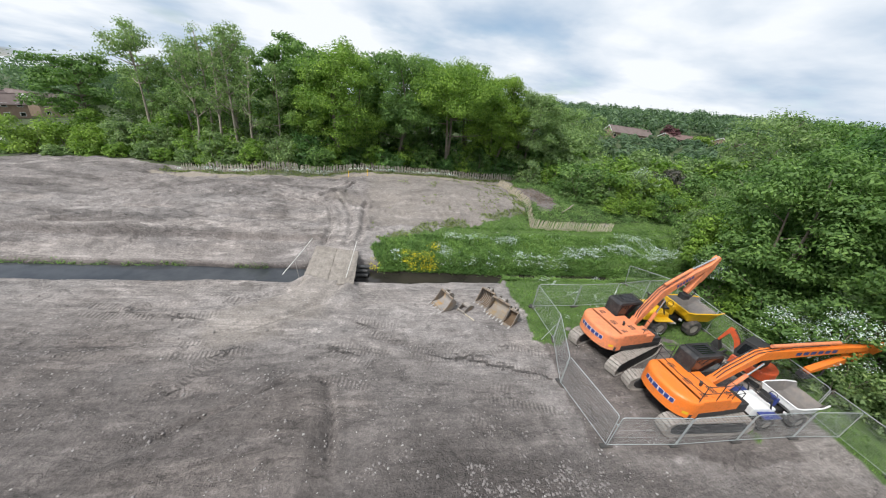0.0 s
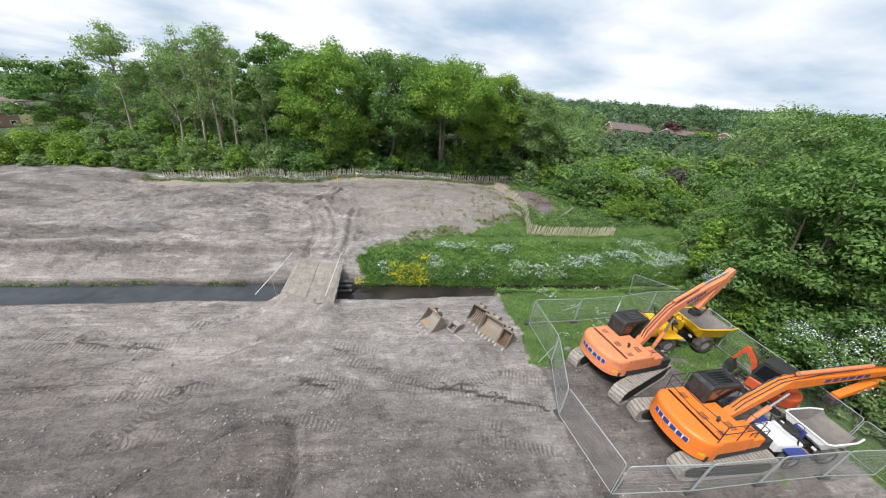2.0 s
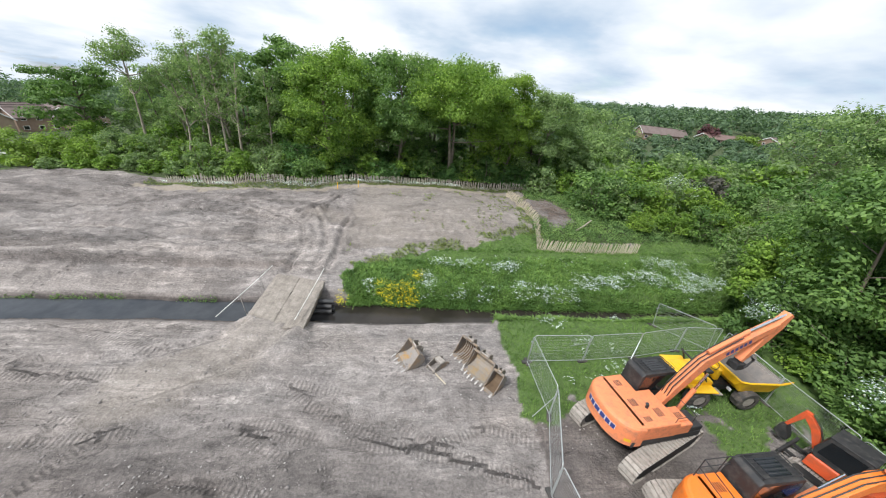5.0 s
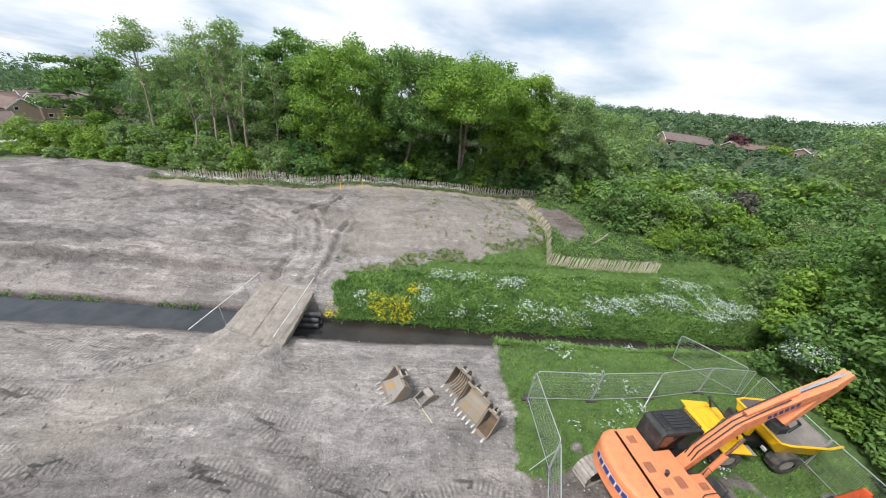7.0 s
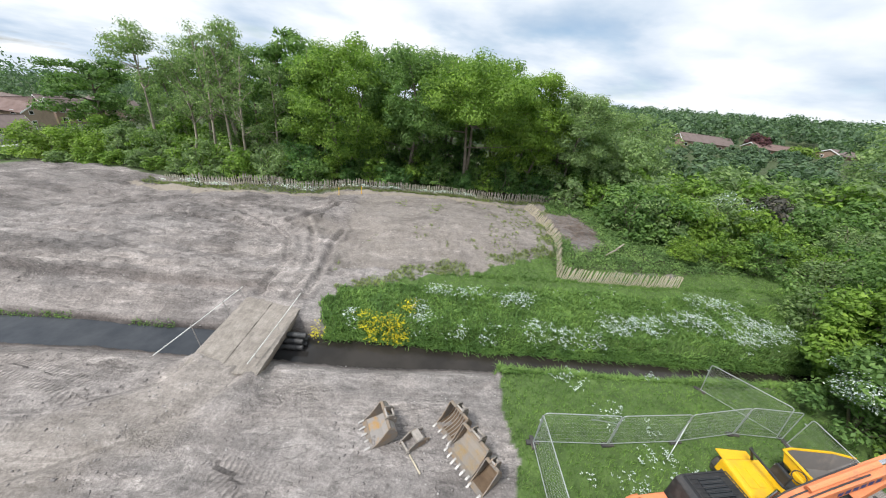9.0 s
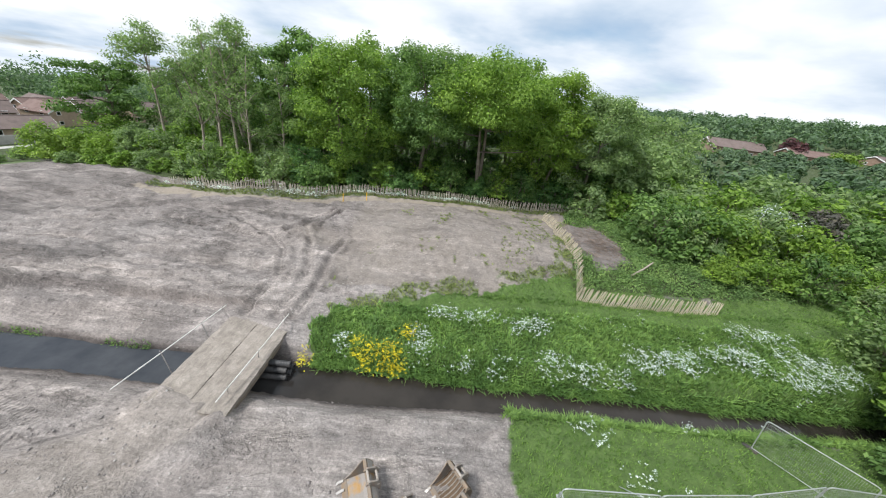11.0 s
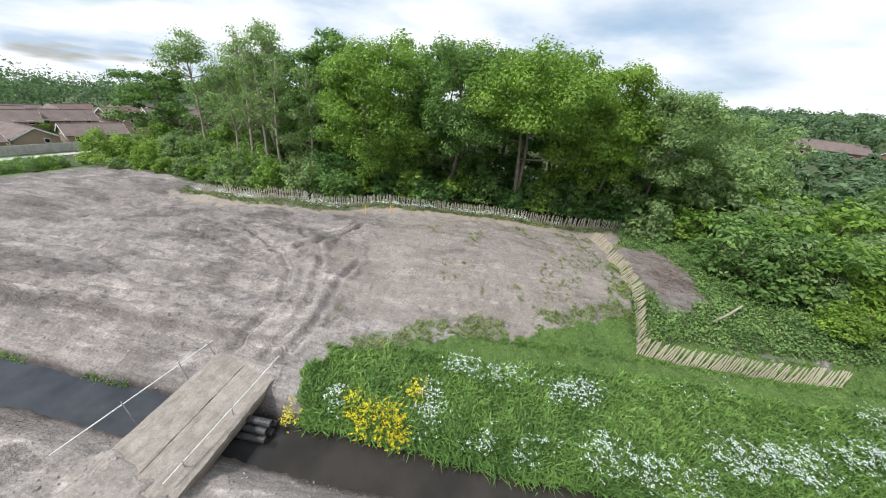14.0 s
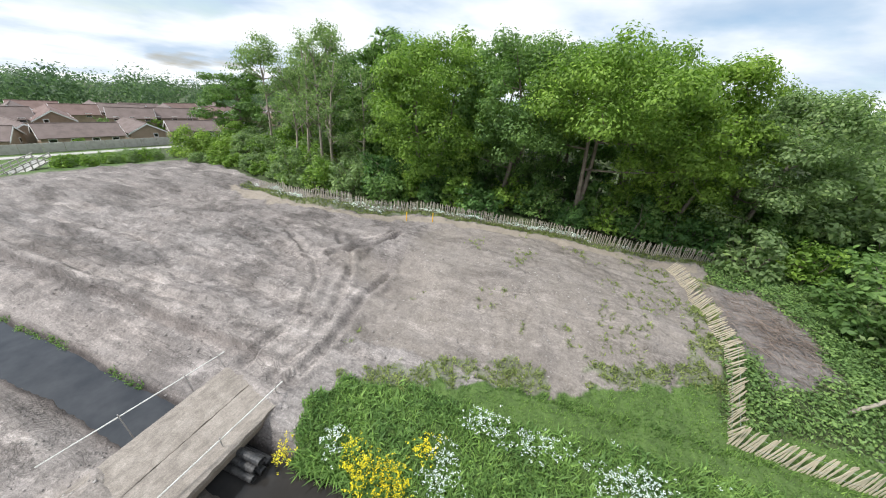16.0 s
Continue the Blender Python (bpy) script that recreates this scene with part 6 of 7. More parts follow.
wood_specs = [(-22.5, 51, 17.4, 4.4, M_LEAF_MID), (-27.5, 52, 18.0, 4.2, M_LEAF_MID), (-13, 56, 17.2, 5, M_LEAF_MID), (-5, 58, 17.4, 5, M_LEAF_MID), (2, 60, 17.2, 5, M_LEAF_MID),
              (-20, 60, 17.8, 5, M_LEAF_FRESH), (-29, 62, 18.2, 5, M_LEAF_MID), (9, 63, 13, 5, M_LEAF_MID), (17, 60, 9.5, 4.4, M_LEAF_GREY), (23, 66, 9, 4.5, M_LEAF_GREY), (-37, 56, 17.4, 5, M_LEAF_MID), (-46, 58, 16.4, 5, M_LEAF_MID), (-54, 58, 14.2, 5, M_LEAF_GREY), (53, 60, 14.0, 7, M_LEAF_GREY), (62, 58, 13.0, 6, M_LEAF_MID), (27.5, 82, 13.0, 7.0, M_LEAF_GREY)]
for i, (x, y, h, s, lf) in enumerate(wood_specs):
    make_tree("broadleaf_tree", at(x, y, i), h, s, 30 + i, lf, M_BARK, 8500, 0.23, 0.14, 2, clump=0.28, label="broadleaf tree in the wood", group="woodland trees", limbs=12, dome=70, puff=0.22)
# slender half-bare trees
for i, (x, y, h, s, lv, bare, ln) in enumerate([(-45.8, 47, 18.6, 3.9, 5200, 0.7, -0.02), (-36.5, 47, 19.4, 3.2, 3000, 0.5, 0.0), (-34.0, 48.5, 19.2, 3.0, 2900, 0.45, -0.02), (-31, 47.8, 19.2, 3.2, 4200, 0.42, 0.02), (-41, 50, 16.8, 3.4, 5200, 0.35, 0.0), (-26, 46.5, 14.4, 2.8, 4200, 0.25, 0.02), (-33.2, 44.6, 17.0, 2.2, 1200, 0.5, 0.04), (-31.0, 45.0, 17.6, 2.4, 1300, 0.5, 0.05), (-28.6, 44.8, 16.0, 2.2, 1300, 0.4, -0.03), (-38.5, 45.2, 16.0, 2.4, 1500, 0.5, 0.03)]):
    make_tree("slender_tree", at(x, y, i * 1.3), h, s, 60 + i, M_LEAF_GREY, M_BARK_PALE, lv, 0.135, bare, 1, ln, clump=0.32, label="tall slender tree with a pale trunk and thin crown", group="slender trees", limbs=14, slender=0.55)
make_tree("broadleaf_tree", at(-58, 49), 13.6, 5.8, 71, M_LEAF_MID, M_BARK, 11000, 0.2, 0.5, 1, 0.02, clump=0.26, label="flat-topped dark green tree by the houses", group="woodland trees", limbs=14, crown_flat=0.55)
# understorey along the paling fence
rng = np.random.default_rng(5)
under = []
for i in range(46):
    k = i / 45
    x = -50 + 66 * k
    y = float(np.interp(x, [-60, -44, -32.5, -25, -17.2, -9.5, -1.5, 6, 14, 18], [43.5, 42, 41, 40.2, 42.0, 45.3, 48.6, 51, 54, 56])) + 0.6 + 3.2 * rng.random()
    h = 2.2 + 3.0 * rng.random()
    under.append((x + rng.normal() * 0.6, y, h, 1.5 + 1.0 * rng.random()))
for i, (x, y, h, s) in enumerate(under):
    make_shrub("woodland_shrub", at(x, y, i), h, s, 200 + i, ((M_LEAF_GREY, M_LEAF_FRESH, M_LEAF_GREY)[i % 3] if x < -21 else (M_LEAF_DARK, M_LEAF_MID, M_LEAF_FRESH)[(i * 7) % 3 if i % 4 else 0]), 2100, 0.16, "leafy shrub at the foot of the wood", "shrub", "woodland shrubs")
for i in range(26):
    x = -48 + 58 * (i + rng.random()) / 26
    y = float(np.interp(x, [-60, -44, -32.5, -25, -17.2, -9.5, -1.5, 6, 14], [49, 48, 47, 46.5, 48.5, 52, 55, 57.5, 61])) + 4 * rng.random()
    make_shrub("woodland_shrub", at(x, y, i), (3.0 + 2.5 * rng.random()) * (1.0 if x > -22 else 1.7), 2.3 if x > -22 else 2.8, 260 + i, M_LEAF_DARK if x > -22 else (M_LEAF_FRESH, M_LEAF_GREY)[i % 2], 700 if x > -22 else 1500, 0.28 if x > -22 else 0.22, "shaded shrub inside the wood", "shrub", "woodland shrubs")
# lime green bushes beside the houses
for i, (x, y, h, s) in enumerate([(-60, 42, 5.5, 3.6), (-55, 43.5, 4.5, 3), (-50.5, 43.0, 4.0, 3.0)]):
    make_shrub("lime_shrub", at(x, y, i), h, s, 300 + i, M_LEAF_LIME if i == 0 else M_LEAF_YELLOW, 4200, 0.17, "pale lime green shrub beside the verge", "shrub", "verge shrubs")
for i, (x, y, h, s) in enumerate([(-54, 47, 6.0, 3.2), (-49.5, 46, 5.0, 2.8), (-57.5, 50.5, 6.6, 3.4), (-44, 45.5, 4.6, 2.6), (-51, 52, 7.5, 3.6)]):
    make_shrub("woodland_shrub", at(x, y, i), h, s, 310 + i, (M_LEAF_FRESH, M_LEAF_GREY, M_LEAF_MID)[i % 3], 4500, 0.16, "tall leafy shrub at the edge of the wood", "shrub", "woodland shrubs")
for i, (x, y, h, s) in enumerate([(-46, 41.5, 2.0, 1.7), (-42.5, 42.2, 2.4, 1.8), (-39.5, 41.6, 1.8, 1.5), (-36.5, 42.4, 2.6, 1.8), (-49.5, 41.0, 1.7, 1.6), (-53, 40.0, 1.6, 1.6), (-33.5, 42.0, 2.2, 1.5), (-30, 41.8, 2.8, 1.7), (-63, 50, 7.0, 4.0), (-66.5, 46, 5.0, 3.2)]):
    make_shrub("woodland_shrub", at(x, y, i), h, s, 350 + i, M_LEAF_GREY if i % 2 else M_LEAF_FRESH, 2200, 0.15, "light green shrub at the ragged edge of the wood", "shrub", "woodland shrubs")
# thicket beyond the meadow and the compound
proto = []
for i, (lf, sz) in enumerate([(M_LEAF_MID, 0.2), (M_LEAF_FRESH, 0.2), (M_LEAF_YELLOW, 0.2), (M_LEAF_GREY, 0.18)]):
    p = make_shrub("thicket_shrub", at(18 + 3 * i, 44 + i), 5.0, 3.0, 320 + i, lf, 3000, sz * 0.95, "dense green thicket shrub", "shrub", "thicket")
    proto.append(p)
light = []
for i, lf in enumerate([M_LEAF_MID, M_LEAF_GREY, M_LEAF_FRESH, M_LEAF_GREY]):
    light.append(make_shrub("thicket_shrub", at(20 + 5 * i, 60 + 2 * i), 5.0, 3.0, 330 + i, lf, 1250, 0.27, "dense green thicket shrub", "shrub", "thicket"))
rng = np.random.default_rng(9)
spots = []
for gxx in np.arange(14, 52, 3.8):
    for gyy in np.arange(30, 70, 4.0):
        x, y = gxx + rng.normal() * 1.0, gyy + rng.normal() * 1.0
        lo = 39.0 + 0.5 * (x - 14) if x < 24 else 45.5 - 1.1 * (x - 24)
        if y < lo or (x < 15.5 and y < 50) or (x < 19.5 and y < 44.5):
            continue
        spots.append((x, y))
for i, (x, y) in enumerate(spots):
    d = min(1.0, 0.62 + 0.02 * (y - 38))
    copy_thing((light if y > 49 or x > 40 else proto)[(i * 5 + int(x)) % 4], at(x, y, rng.random() * 6.28, d * (0.75 + 0.6 * rng.random())))
for i, (x, y, k) in enumerate([(29.2, 31.2, 0.7), (29.5, 35, 0.8), (21.5, 40.6, 0.5), (25.5, 41.5, 0.6), (26.3, 21.0, 0.7), (26.0, 12.6, 0.65), (26.6, 9.0, 0.7), (25.6, 23.0, 0.55), (27.4, 17.2, 0.8), (25.0, 14.6, 0.5), (27.5, 6.0, 0.8), (28.6, 12.0, 0.95), (25.2, 19.4, 0.55)]):
    copy_thing(proto[(i * 3) % 4], at(x, y, i * 1.1, k))
# big trees at the compound's edge
for i, (x, y, h, s, lf, lv) in enumerate([(27.6, 24.2, 14.2, 4.8, M_LEAF_MID, 34000), (30.0, 17.5, 14.8, 5.2, M_LEAF_MID, 34000), (32.5, 11.0, 13.0, 5.0, M_LEAF_DARK, 6000), (34, 26.5, 16.0, 5.6, M_LEAF_DARK, 26000), (38, 18, 15, 5.4, M_LEAF_MID, 6000), (31.5, 32.0, 10.5, 4.6, M_LEAF_MID, 20000), (27.4, 28.8, 7.6, 3.2, M_LEAF_FRESH, 18000), (39, 8, 13, 5, M_LEAF_DARK, 4000), (33, 4.5, 12, 4.6, M_LEAF_MID, 4000), (37.5, 36, 11.5, 5.0, M_LEAF_MID, 14000)]):
    make_tree("hedge_tree", at(x, y, i), h, s, 400 + i, lf, M_BARK, lv, 0.15, 0.05, 4, clump=0.28, label="dense green hedgerow tree leafy to the ground", category="tree", group="hedgerow trees", limbs=16, dome=120, puff=0.22)
for i, (x, y, h, s) in enumerate([(24.9, 25.4, 5.2, 2.8), (24.8, 17.0, 5.6, 2.7)]):
    make_shrub("hawthorn", at(x, y, i), h, s, 440 + i, M_LEAF_MID, 9000, 0.12, "hawthorn bush in full white blossom", "shrub", "hawthorns", blossom=5000 - 1800 * i)
make_shrub("hawthorn", at(30.5, 52.0, 2), 5.2, 3.0, 443, M_LEAF_GREY, 2600, 0.22, "hawthorn in pale blossom deep in the thicket", "shrub", "hawthorns", blossom=900)
make_shrub("copper_shrub", at(34.5, 52.5, 2), 5.4, 2.6, 444, M_LEAF_DULL, 2600, 0.22, "dull purple-brown shrub in the thicket", "shrub")


# ---- meadow, weeds and flowers ----
def blades(name, x, y, length, width, material, label, seed, droop=0.45, per=4, category="grass"):
    """Tufts of bent blades standing at the given places."""
    rng = np.random.default_rng(seed)
    x, y, length = np.repeat(x, per), np.repeat(y, per), np.repeat(length, per)
    k = len(x)
    x, y = x + rng.normal(size=k) * 0.06, y + rng.normal(size=k) * 0.06
    z = height(x, y) - 0.02
    a = rng.random(k) * 2 * math.pi
    L = length * (0.55 + 0.75 * rng.random(k))
    out = L * droop * (0.3 + rng.random(k))
    cx, cy = np.cos(a), np.sin(a)
    w = width * (0.7 + 0.6 * rng.random(k))
    base = np.stack([x, y, z], 1)
    mid = base + np.stack([cx * out * 0.4, cy * out * 0.4, L * 0.62], 1)
    tip = base + np.stack([cx * out * 1.2, cy * out * 1.2, L * (1 - 0.25 * droop)], 1)
    sd = np.stack([-cy, cx, np.zeros(k)], 1)
    v = np.stack([base - sd * w[:, None] * 0.5, base + sd * w[:, None] * 0.5, mid + sd * w[:, None] * 0.55, tip, mid - sd * w[:, None] * 0.55], 1).reshape(-1, 3)
    i = np.arange(k)[:, None] * 5
    quads = (i + np.array([[0, 1, 2, 4]]))
    tris = (i + np.array([[4, 2, 3]]))
    me = bpy.data.meshes.new(name)
    me.vertices.add(len(v))
    me.vertices.foreach_set("co", v.astype(np.float32).ravel())
    loops = np.concatenate([quads.ravel(), tris.ravel()]).astype(np.int32)
    me.loops.add(len(loops))
    me.loops.foreach_set("vertex_index", loops)
    me.polygons.add(2 * k)
    starts = np.concatenate([np.arange(k) * 4, 4 * k + np.arange(k) * 3]).astype(np.int32)
    me.polygons.foreach_set("loop_start", starts)
    me.polygons.foreach_set("loop_total", np.concatenate([np.full(k, 4), np.full(k, 3)]).astype(np.int32))
    me.update(calc_edges=True)
    me.materials.append(material)
    return tagged(new(name, me), label, category, kind="stuff")


def scatter(seed, box_, count, test):
    rng = np.random.default_rng(seed)
    x = rng.uniform(box_[0], box_[1], count)
    y = rng.uniform(box_[2], box_[3], count)
    ok = test(x, y)
    return x[ok], y[ok]


def meadow_v(x, y):
    u, v = stream_uv(x, y)
    sh, w = bank_shift(u)
    return v - sh - w


def is_turf(x, y):
    return ground_cover(x, y)[0] > 0.5


MOWN = lambda x, y: (meadow_v(x, y) > 3.9 + 0.1 * np.clip(stream_uv(x, y)[0], 0, 11) + 0.5 * fbm(x * 0.4, y * 0.4, 91, 3)) & (meadow_v(x, y) < 9.4)
# rank bank and meadow
mx, my = scatter(21, (-6, 31, 21, 41), 66000, lambda x, y: is_turf(x, y) & (meadow_v(x, y) > -0.1))
tall = np.where(MOWN(mx, my), 0.1, 0.3 + 0.2 * fbm(mx * 0.7, my * 0.7, 93, 3))
blades("meadow_grass", mx, my, tall, 0.026, M_GRASS, "rank green meadow grass above the stream", 22, per=3)
rx_, ry_ = scatter(39, (-2, 31, 26, 41), 26000, lambda x, y: is_turf(x, y) & (np.abs(meadow_v(x, y) - 5.5 - 0.05 * x - 0.5 * fbm(x * 0.3, y * 0.3, 127, 3)) < 0.22))
blades("ridge_grass", rx_, ry_, np.full(len(rx_), 0.24), 0.024, M_GRASS, "ridge of longer grass along the mown strip", 40, 0.5, 4)
# broad leaved weeds among it
wx, wy = scatter(23, (-6, 26, 21, 36), 15000, lambda x, y: is_turf(x, y) & (meadow_v(x, y) > -0.15) & ~MOWN(x, y) & (fbm(x * 0.6, y * 0.6, 95, 3) > -0.1))
blades("meadow_weeds", wx, wy, np.full(len(wx), 0.3), 0.055, M_NETTLE, "broad-leaved weeds among the meadow grass", 24, 0.9, 4)
# compound turf
cx_, cy_ = scatter(25, (5.5, 24, 8, 28), 18000, lambda x, y: is_turf(x, y) & (meadow_v(x, y) < -1.2))
blades("rough_grass", cx_, cy_, 0.1 + 0.1 * (fbm(cx_ * 0.5, cy_ * 0.5, 97, 3) + 0.5), 0.022, M_GRASS, "rough trampled grass inside and outside the compound", 26, per=3)
# overhanging fringe on the stream edge
ex, ey = scatter(27, (-5, 30, 20, 33), 60000, lambda x, y: (np.abs(meadow_v(x, y) - 0.12) < 0.24) & (stream_uv(x, y)[0] > -4.2))
blades("bank_fringe", ex, ey, np.full(len(ex), 0.4), 0.05, M_NETTLE, "weeds overhanging the stream edge", 28, 1.1, 3)
ex, ey = scatter(29, (5.5, 30, 20, 32), 60000, lambda x, y: (np.abs(meadow_v(x, y) + 2.0) < 0.3) & (x > 6.0))
blades("near_bank_fringe", ex, ey, np.full(len(ex), 0.32), 0.04, M_GRASS, "grass overhanging the near stream edge", 30, 1.0, 3)
# thin strip of grass at the foot of the bare far bank
gx_, gy_ = scatter(35, (-40, -8, 12, 24), 40000, lambda x, y: (np.abs(meadow_v(x, y) - 0.06) < 0.1) & (x < -13) & (fbm(x * 0.35, y * 0.1, 107, 3) > 0.0))
blades("bank_strip_grass", gx_, gy_, np.full(len(gx_), 0.15), 0.035, M_NETTLE, "thin strip of grass along the bare bank's foot", 36, 0.9, 3)
# verge along the paling fence and thin weeds on bare clay
vx, vy = scatter(31, (-46, 12, 33, 53), 60000, lambda x, y: (ground_cover(x, y)[0] > 0.45) & (meadow_v(x, y) > 8.6) & (vnoise(x * 5, y * 5, 131) > 0.3))
blades("verge_grass", vx, vy, np.full(len(vx), 0.22), 0.04, M_OLIVE, "verge grass and weeds along the paling fence", 32, 0.6, 3)
sx_, sy_ = scatter(33, (-7, 11, 24, 47), 16000, lambda x, y: (~is_turf(x, y)) & (meadow_v(x, y) > 2) & ((ground_cover(x, y)[0] > 0.3) | ((fbm(x * 0.5, y * 0.5, 99, 4) > 0.12) & (vnoise(x * 9, y * 9, 119) > 0.7))))
blades("sparse_weeds", sx_, sy_, np.full(len(sx_), 0.16), 0.04, M_OLIVE, "sparse olive weeds on the bare clay mound", 34, 1.0, 5)
# ground cover beyond the side fence
lx, ly = scatter(37, (9.8, 30, 34, 52), 3400, lambda x, y: (ground_cover(x, y)[1] > 0.5) & (x > 9.8))
low = 0.18 + 0.35 * (fbm(lx * 0.45, ly * 0.45, 129, 3) + 0.5)
bv, bf = leaf_cloud(np.random.default_rng(38), np.stack([lx, ly, height(lx, ly) + 0.4 * low], 1), 0.25 + low, 68000, 0.085, 0.7, 0.5)
tagged(new("bramble_cover", raw_mesh("bramble_cover", bv, bf, M_BRAMBLE)), "low brambles and weeds beyond the paling fence", "brambles", kind="stuff")


def umbels(name, x, y, tall, head, petals, petal, material, label, seed):
    """Flower heads: flat clusters of small petals on upright plants."""
    rng = np.random.default_rng(seed)
    k = len(x) * head
    px, py = np.repeat(x, head), np.repeat(y, head)
    ph = np.repeat(tall, head)
    hx, hy = px + rng.normal(size=k) * 0.17, py + rng.normal(size=k) * 0.17
    hzz = height(px, py) + ph * (0.75 + 0.35 * rng.random(k))
    n = k * petals
    r, a = np.sqrt(rng.random(n)) * 0.075, rng.random(n) * 6.283
    c = np.stack([np.repeat(hx, petals) + r * np.cos(a), np.repeat(hy, petals) + r * np.sin(a), np.repeat(hzz, petals) + 0.02 * rng.random(n)], 1)
    nrm = rng.normal(size=(n, 3)) * 0.35 + np.array([0, 0, 1])
    nrm /= np.linalg.norm(nrm, axis=1)[:, None]
    t = np.cross(nrm, rng.normal(size=(n, 3)))
    t /= np.linalg.norm(t, axis=1)[:, None]
    b = np.cross(nrm, t)
    s = petal * (0.7 + 0.6 * rng.random(n))[:, None]
    v = np.stack([c - t * s, c + b * s, c + t * s, c - b * s], 1).reshape(-1, 3)
    return tagged(new(name, raw_mesh(name, v, np.arange(4 * n).reshape(-1, 4), material)), label, "flowers", kind="stuff")


PARSLEY = [(1.5, 27.9, 0.8, 0.45), (3.3, 28.2, 0.8, 0.5), (6.8, 29.2, 1.3, 0.6), (3.2, 24.9, 0.7, 0.5), (0.8, 25.5, 0.5, 0.9), (8.3, 26.9, 1.4, 0.7), (10.4, 27.2, 1.1, 0.5), (13.7, 29.3, 1.1, 0.7), (16.0, 30.2, 1.2, 0.7), (19.1, 31.5, 1.6, 0.9), (21.8, 34.5, 1.8, 0.7), (-3.4, 24.1, 0.5, 0.4), (5.1, 25.4, 0.8, 0.5), (24.5, 33.0, 2.0, 1.2), (12.0, 27.6, 0.9, 0.4), (22.5, 31.2, 1.4, 0.6)]


def parsley_patch(x, y):
    """Drifts of cow parsley, with a thin scatter between them."""
    near = np.full(np.shape(x), 9.0)
    for cx, cy, rx, ry in PARSLEY:
        dx, dy = x - cx, y - cy
        near = np.minimum(near, np.hypot((COS * dx + SIN * dy) / rx, (COS * dy - SIN * dx) / ry))
    n = near + 1.5 * fbm(x * 1.6, y * 1.6, 101, 3) + 0.9 * (vnoise(x * 6, y * 6, 123) - 0.5)
    loose = (vnoise(x * 11, y * 11, 125) > 0.93) & (x > 0)
    return ((n < 0.95) | loose) & is_turf(x, y) & (meadow_v(x, y) > 0.2) & ~MOWN(x, y)


fx, fy = scatter(41, (-5, 28, 22, 37), 14000, parsley_patch)
umbels("cow_parsley", fx, fy, np.full(len(fx), 0.55), 3, 5, 0.022, M_BLOSSOM, "white cow parsley flowers in the meadow", 42)
fx, fy = scatter(43, (6, 18, 17, 26), 700, lambda x, y: is_turf(x, y) & (meadow_v(x, y) < -2) & (fbm(x * 0.6, y * 0.6, 103, 3) > 0.2))
umbels("cow_parsley", fx, fy, np.full(len(fx), 0.35), 3, 5, 0.024, M_BLOSSOM, "white flowers in the compound grass", 44)
fx, fy = scatter(47, (-36, 4, 36, 50), 9000, lambda x, y: (np.abs(line_dist(x, y, FAR_FENCE) + 0.35) < 0.4) & (fbm(x * 0.3, y * 0.3, 121, 3) > 0.0))
umbels("fence_flowers", fx, fy, np.full(len(fx), 0.5), 3, 4, 0.035, M_BLOSSOM, "white flowers along the foot of the paling fence", 48)


def yellow_patch(x, y):
    n = 0.9 * fbm(x * 1.4, y * 1.4, 105, 3) + 0.9 * (vnoise(x * 7, y * 7, 109) - 0.5)
    near = lambda cx, cy, rx, ry: np.hypot((x - cx) / rx, (y - cy) / ry) + n
    return (near(-0.6, 24.3, 0.8, 0.55) < 0.9) | (near(-0.3, 25.8, 0.6, 0.45) < 0.65) | (near(-5.0, 22.8, 0.4, 0.4) < 0.7) | (near(-2.1, 24.0, 0.75, 0.6) < 0.75)


yx, yy = scatter(45, (-5.6, 3, 22, 28), 5200, yellow_patch)
umbels("yellow_flowers", yx, yy, np.full(len(yx), 0.5), 2, 5, 0.024, M_YELLOW, "bright yellow flowers on the stream bank", 46)

# loose stones and clods on the clay
def pebbles(name, seed, count, box_, size, material, label, test):
    rng = np.random.default_rng(seed)
    x, y = scatter(seed, box_, count, test)
    k = len(x)
    z = height(x, y)
    ico = np.array([(1, 0, 0), (-1, 0, 0), (0, 1, 0), (0, -1, 0), (0, 0, 1), (0, 0, -1)], float)
    f0 = np.array([(0, 2, 4), (2, 1, 4), (1, 3, 4), (3, 0, 4), (2, 0, 5), (1, 2, 5), (3, 1, 5), (0, 3, 5)])
    s = size * (0.35 + 1.2 * rng.random(k) ** 3)
    v = ico[None] * (0.6 + 0.6 * rng.random((k, 6, 1))) * s[:, None, None] * np.array([1.25, 1, 0.55])
    a = rng.random(k) * 6.28
    ca, sa = np.cos(a)[:, None], np.sin(a)[:, None]
    v = np.stack([v[:, :, 0] * ca - v[:, :, 1] * sa, v[:, :, 0] * sa + v[:, :, 1] * ca, v[:, :, 2]], -1)
    v = v + np.stack([x, y, z + s * 0.05], 1)[:, None]
    f = f0[None] + (np.arange(k) * 6)[:, None, None]
    return tagged(new(name, raw_mesh(name, v.reshape(-1, 3), f.reshape(-1, 3), material)), label, "stones", kind="stuff")


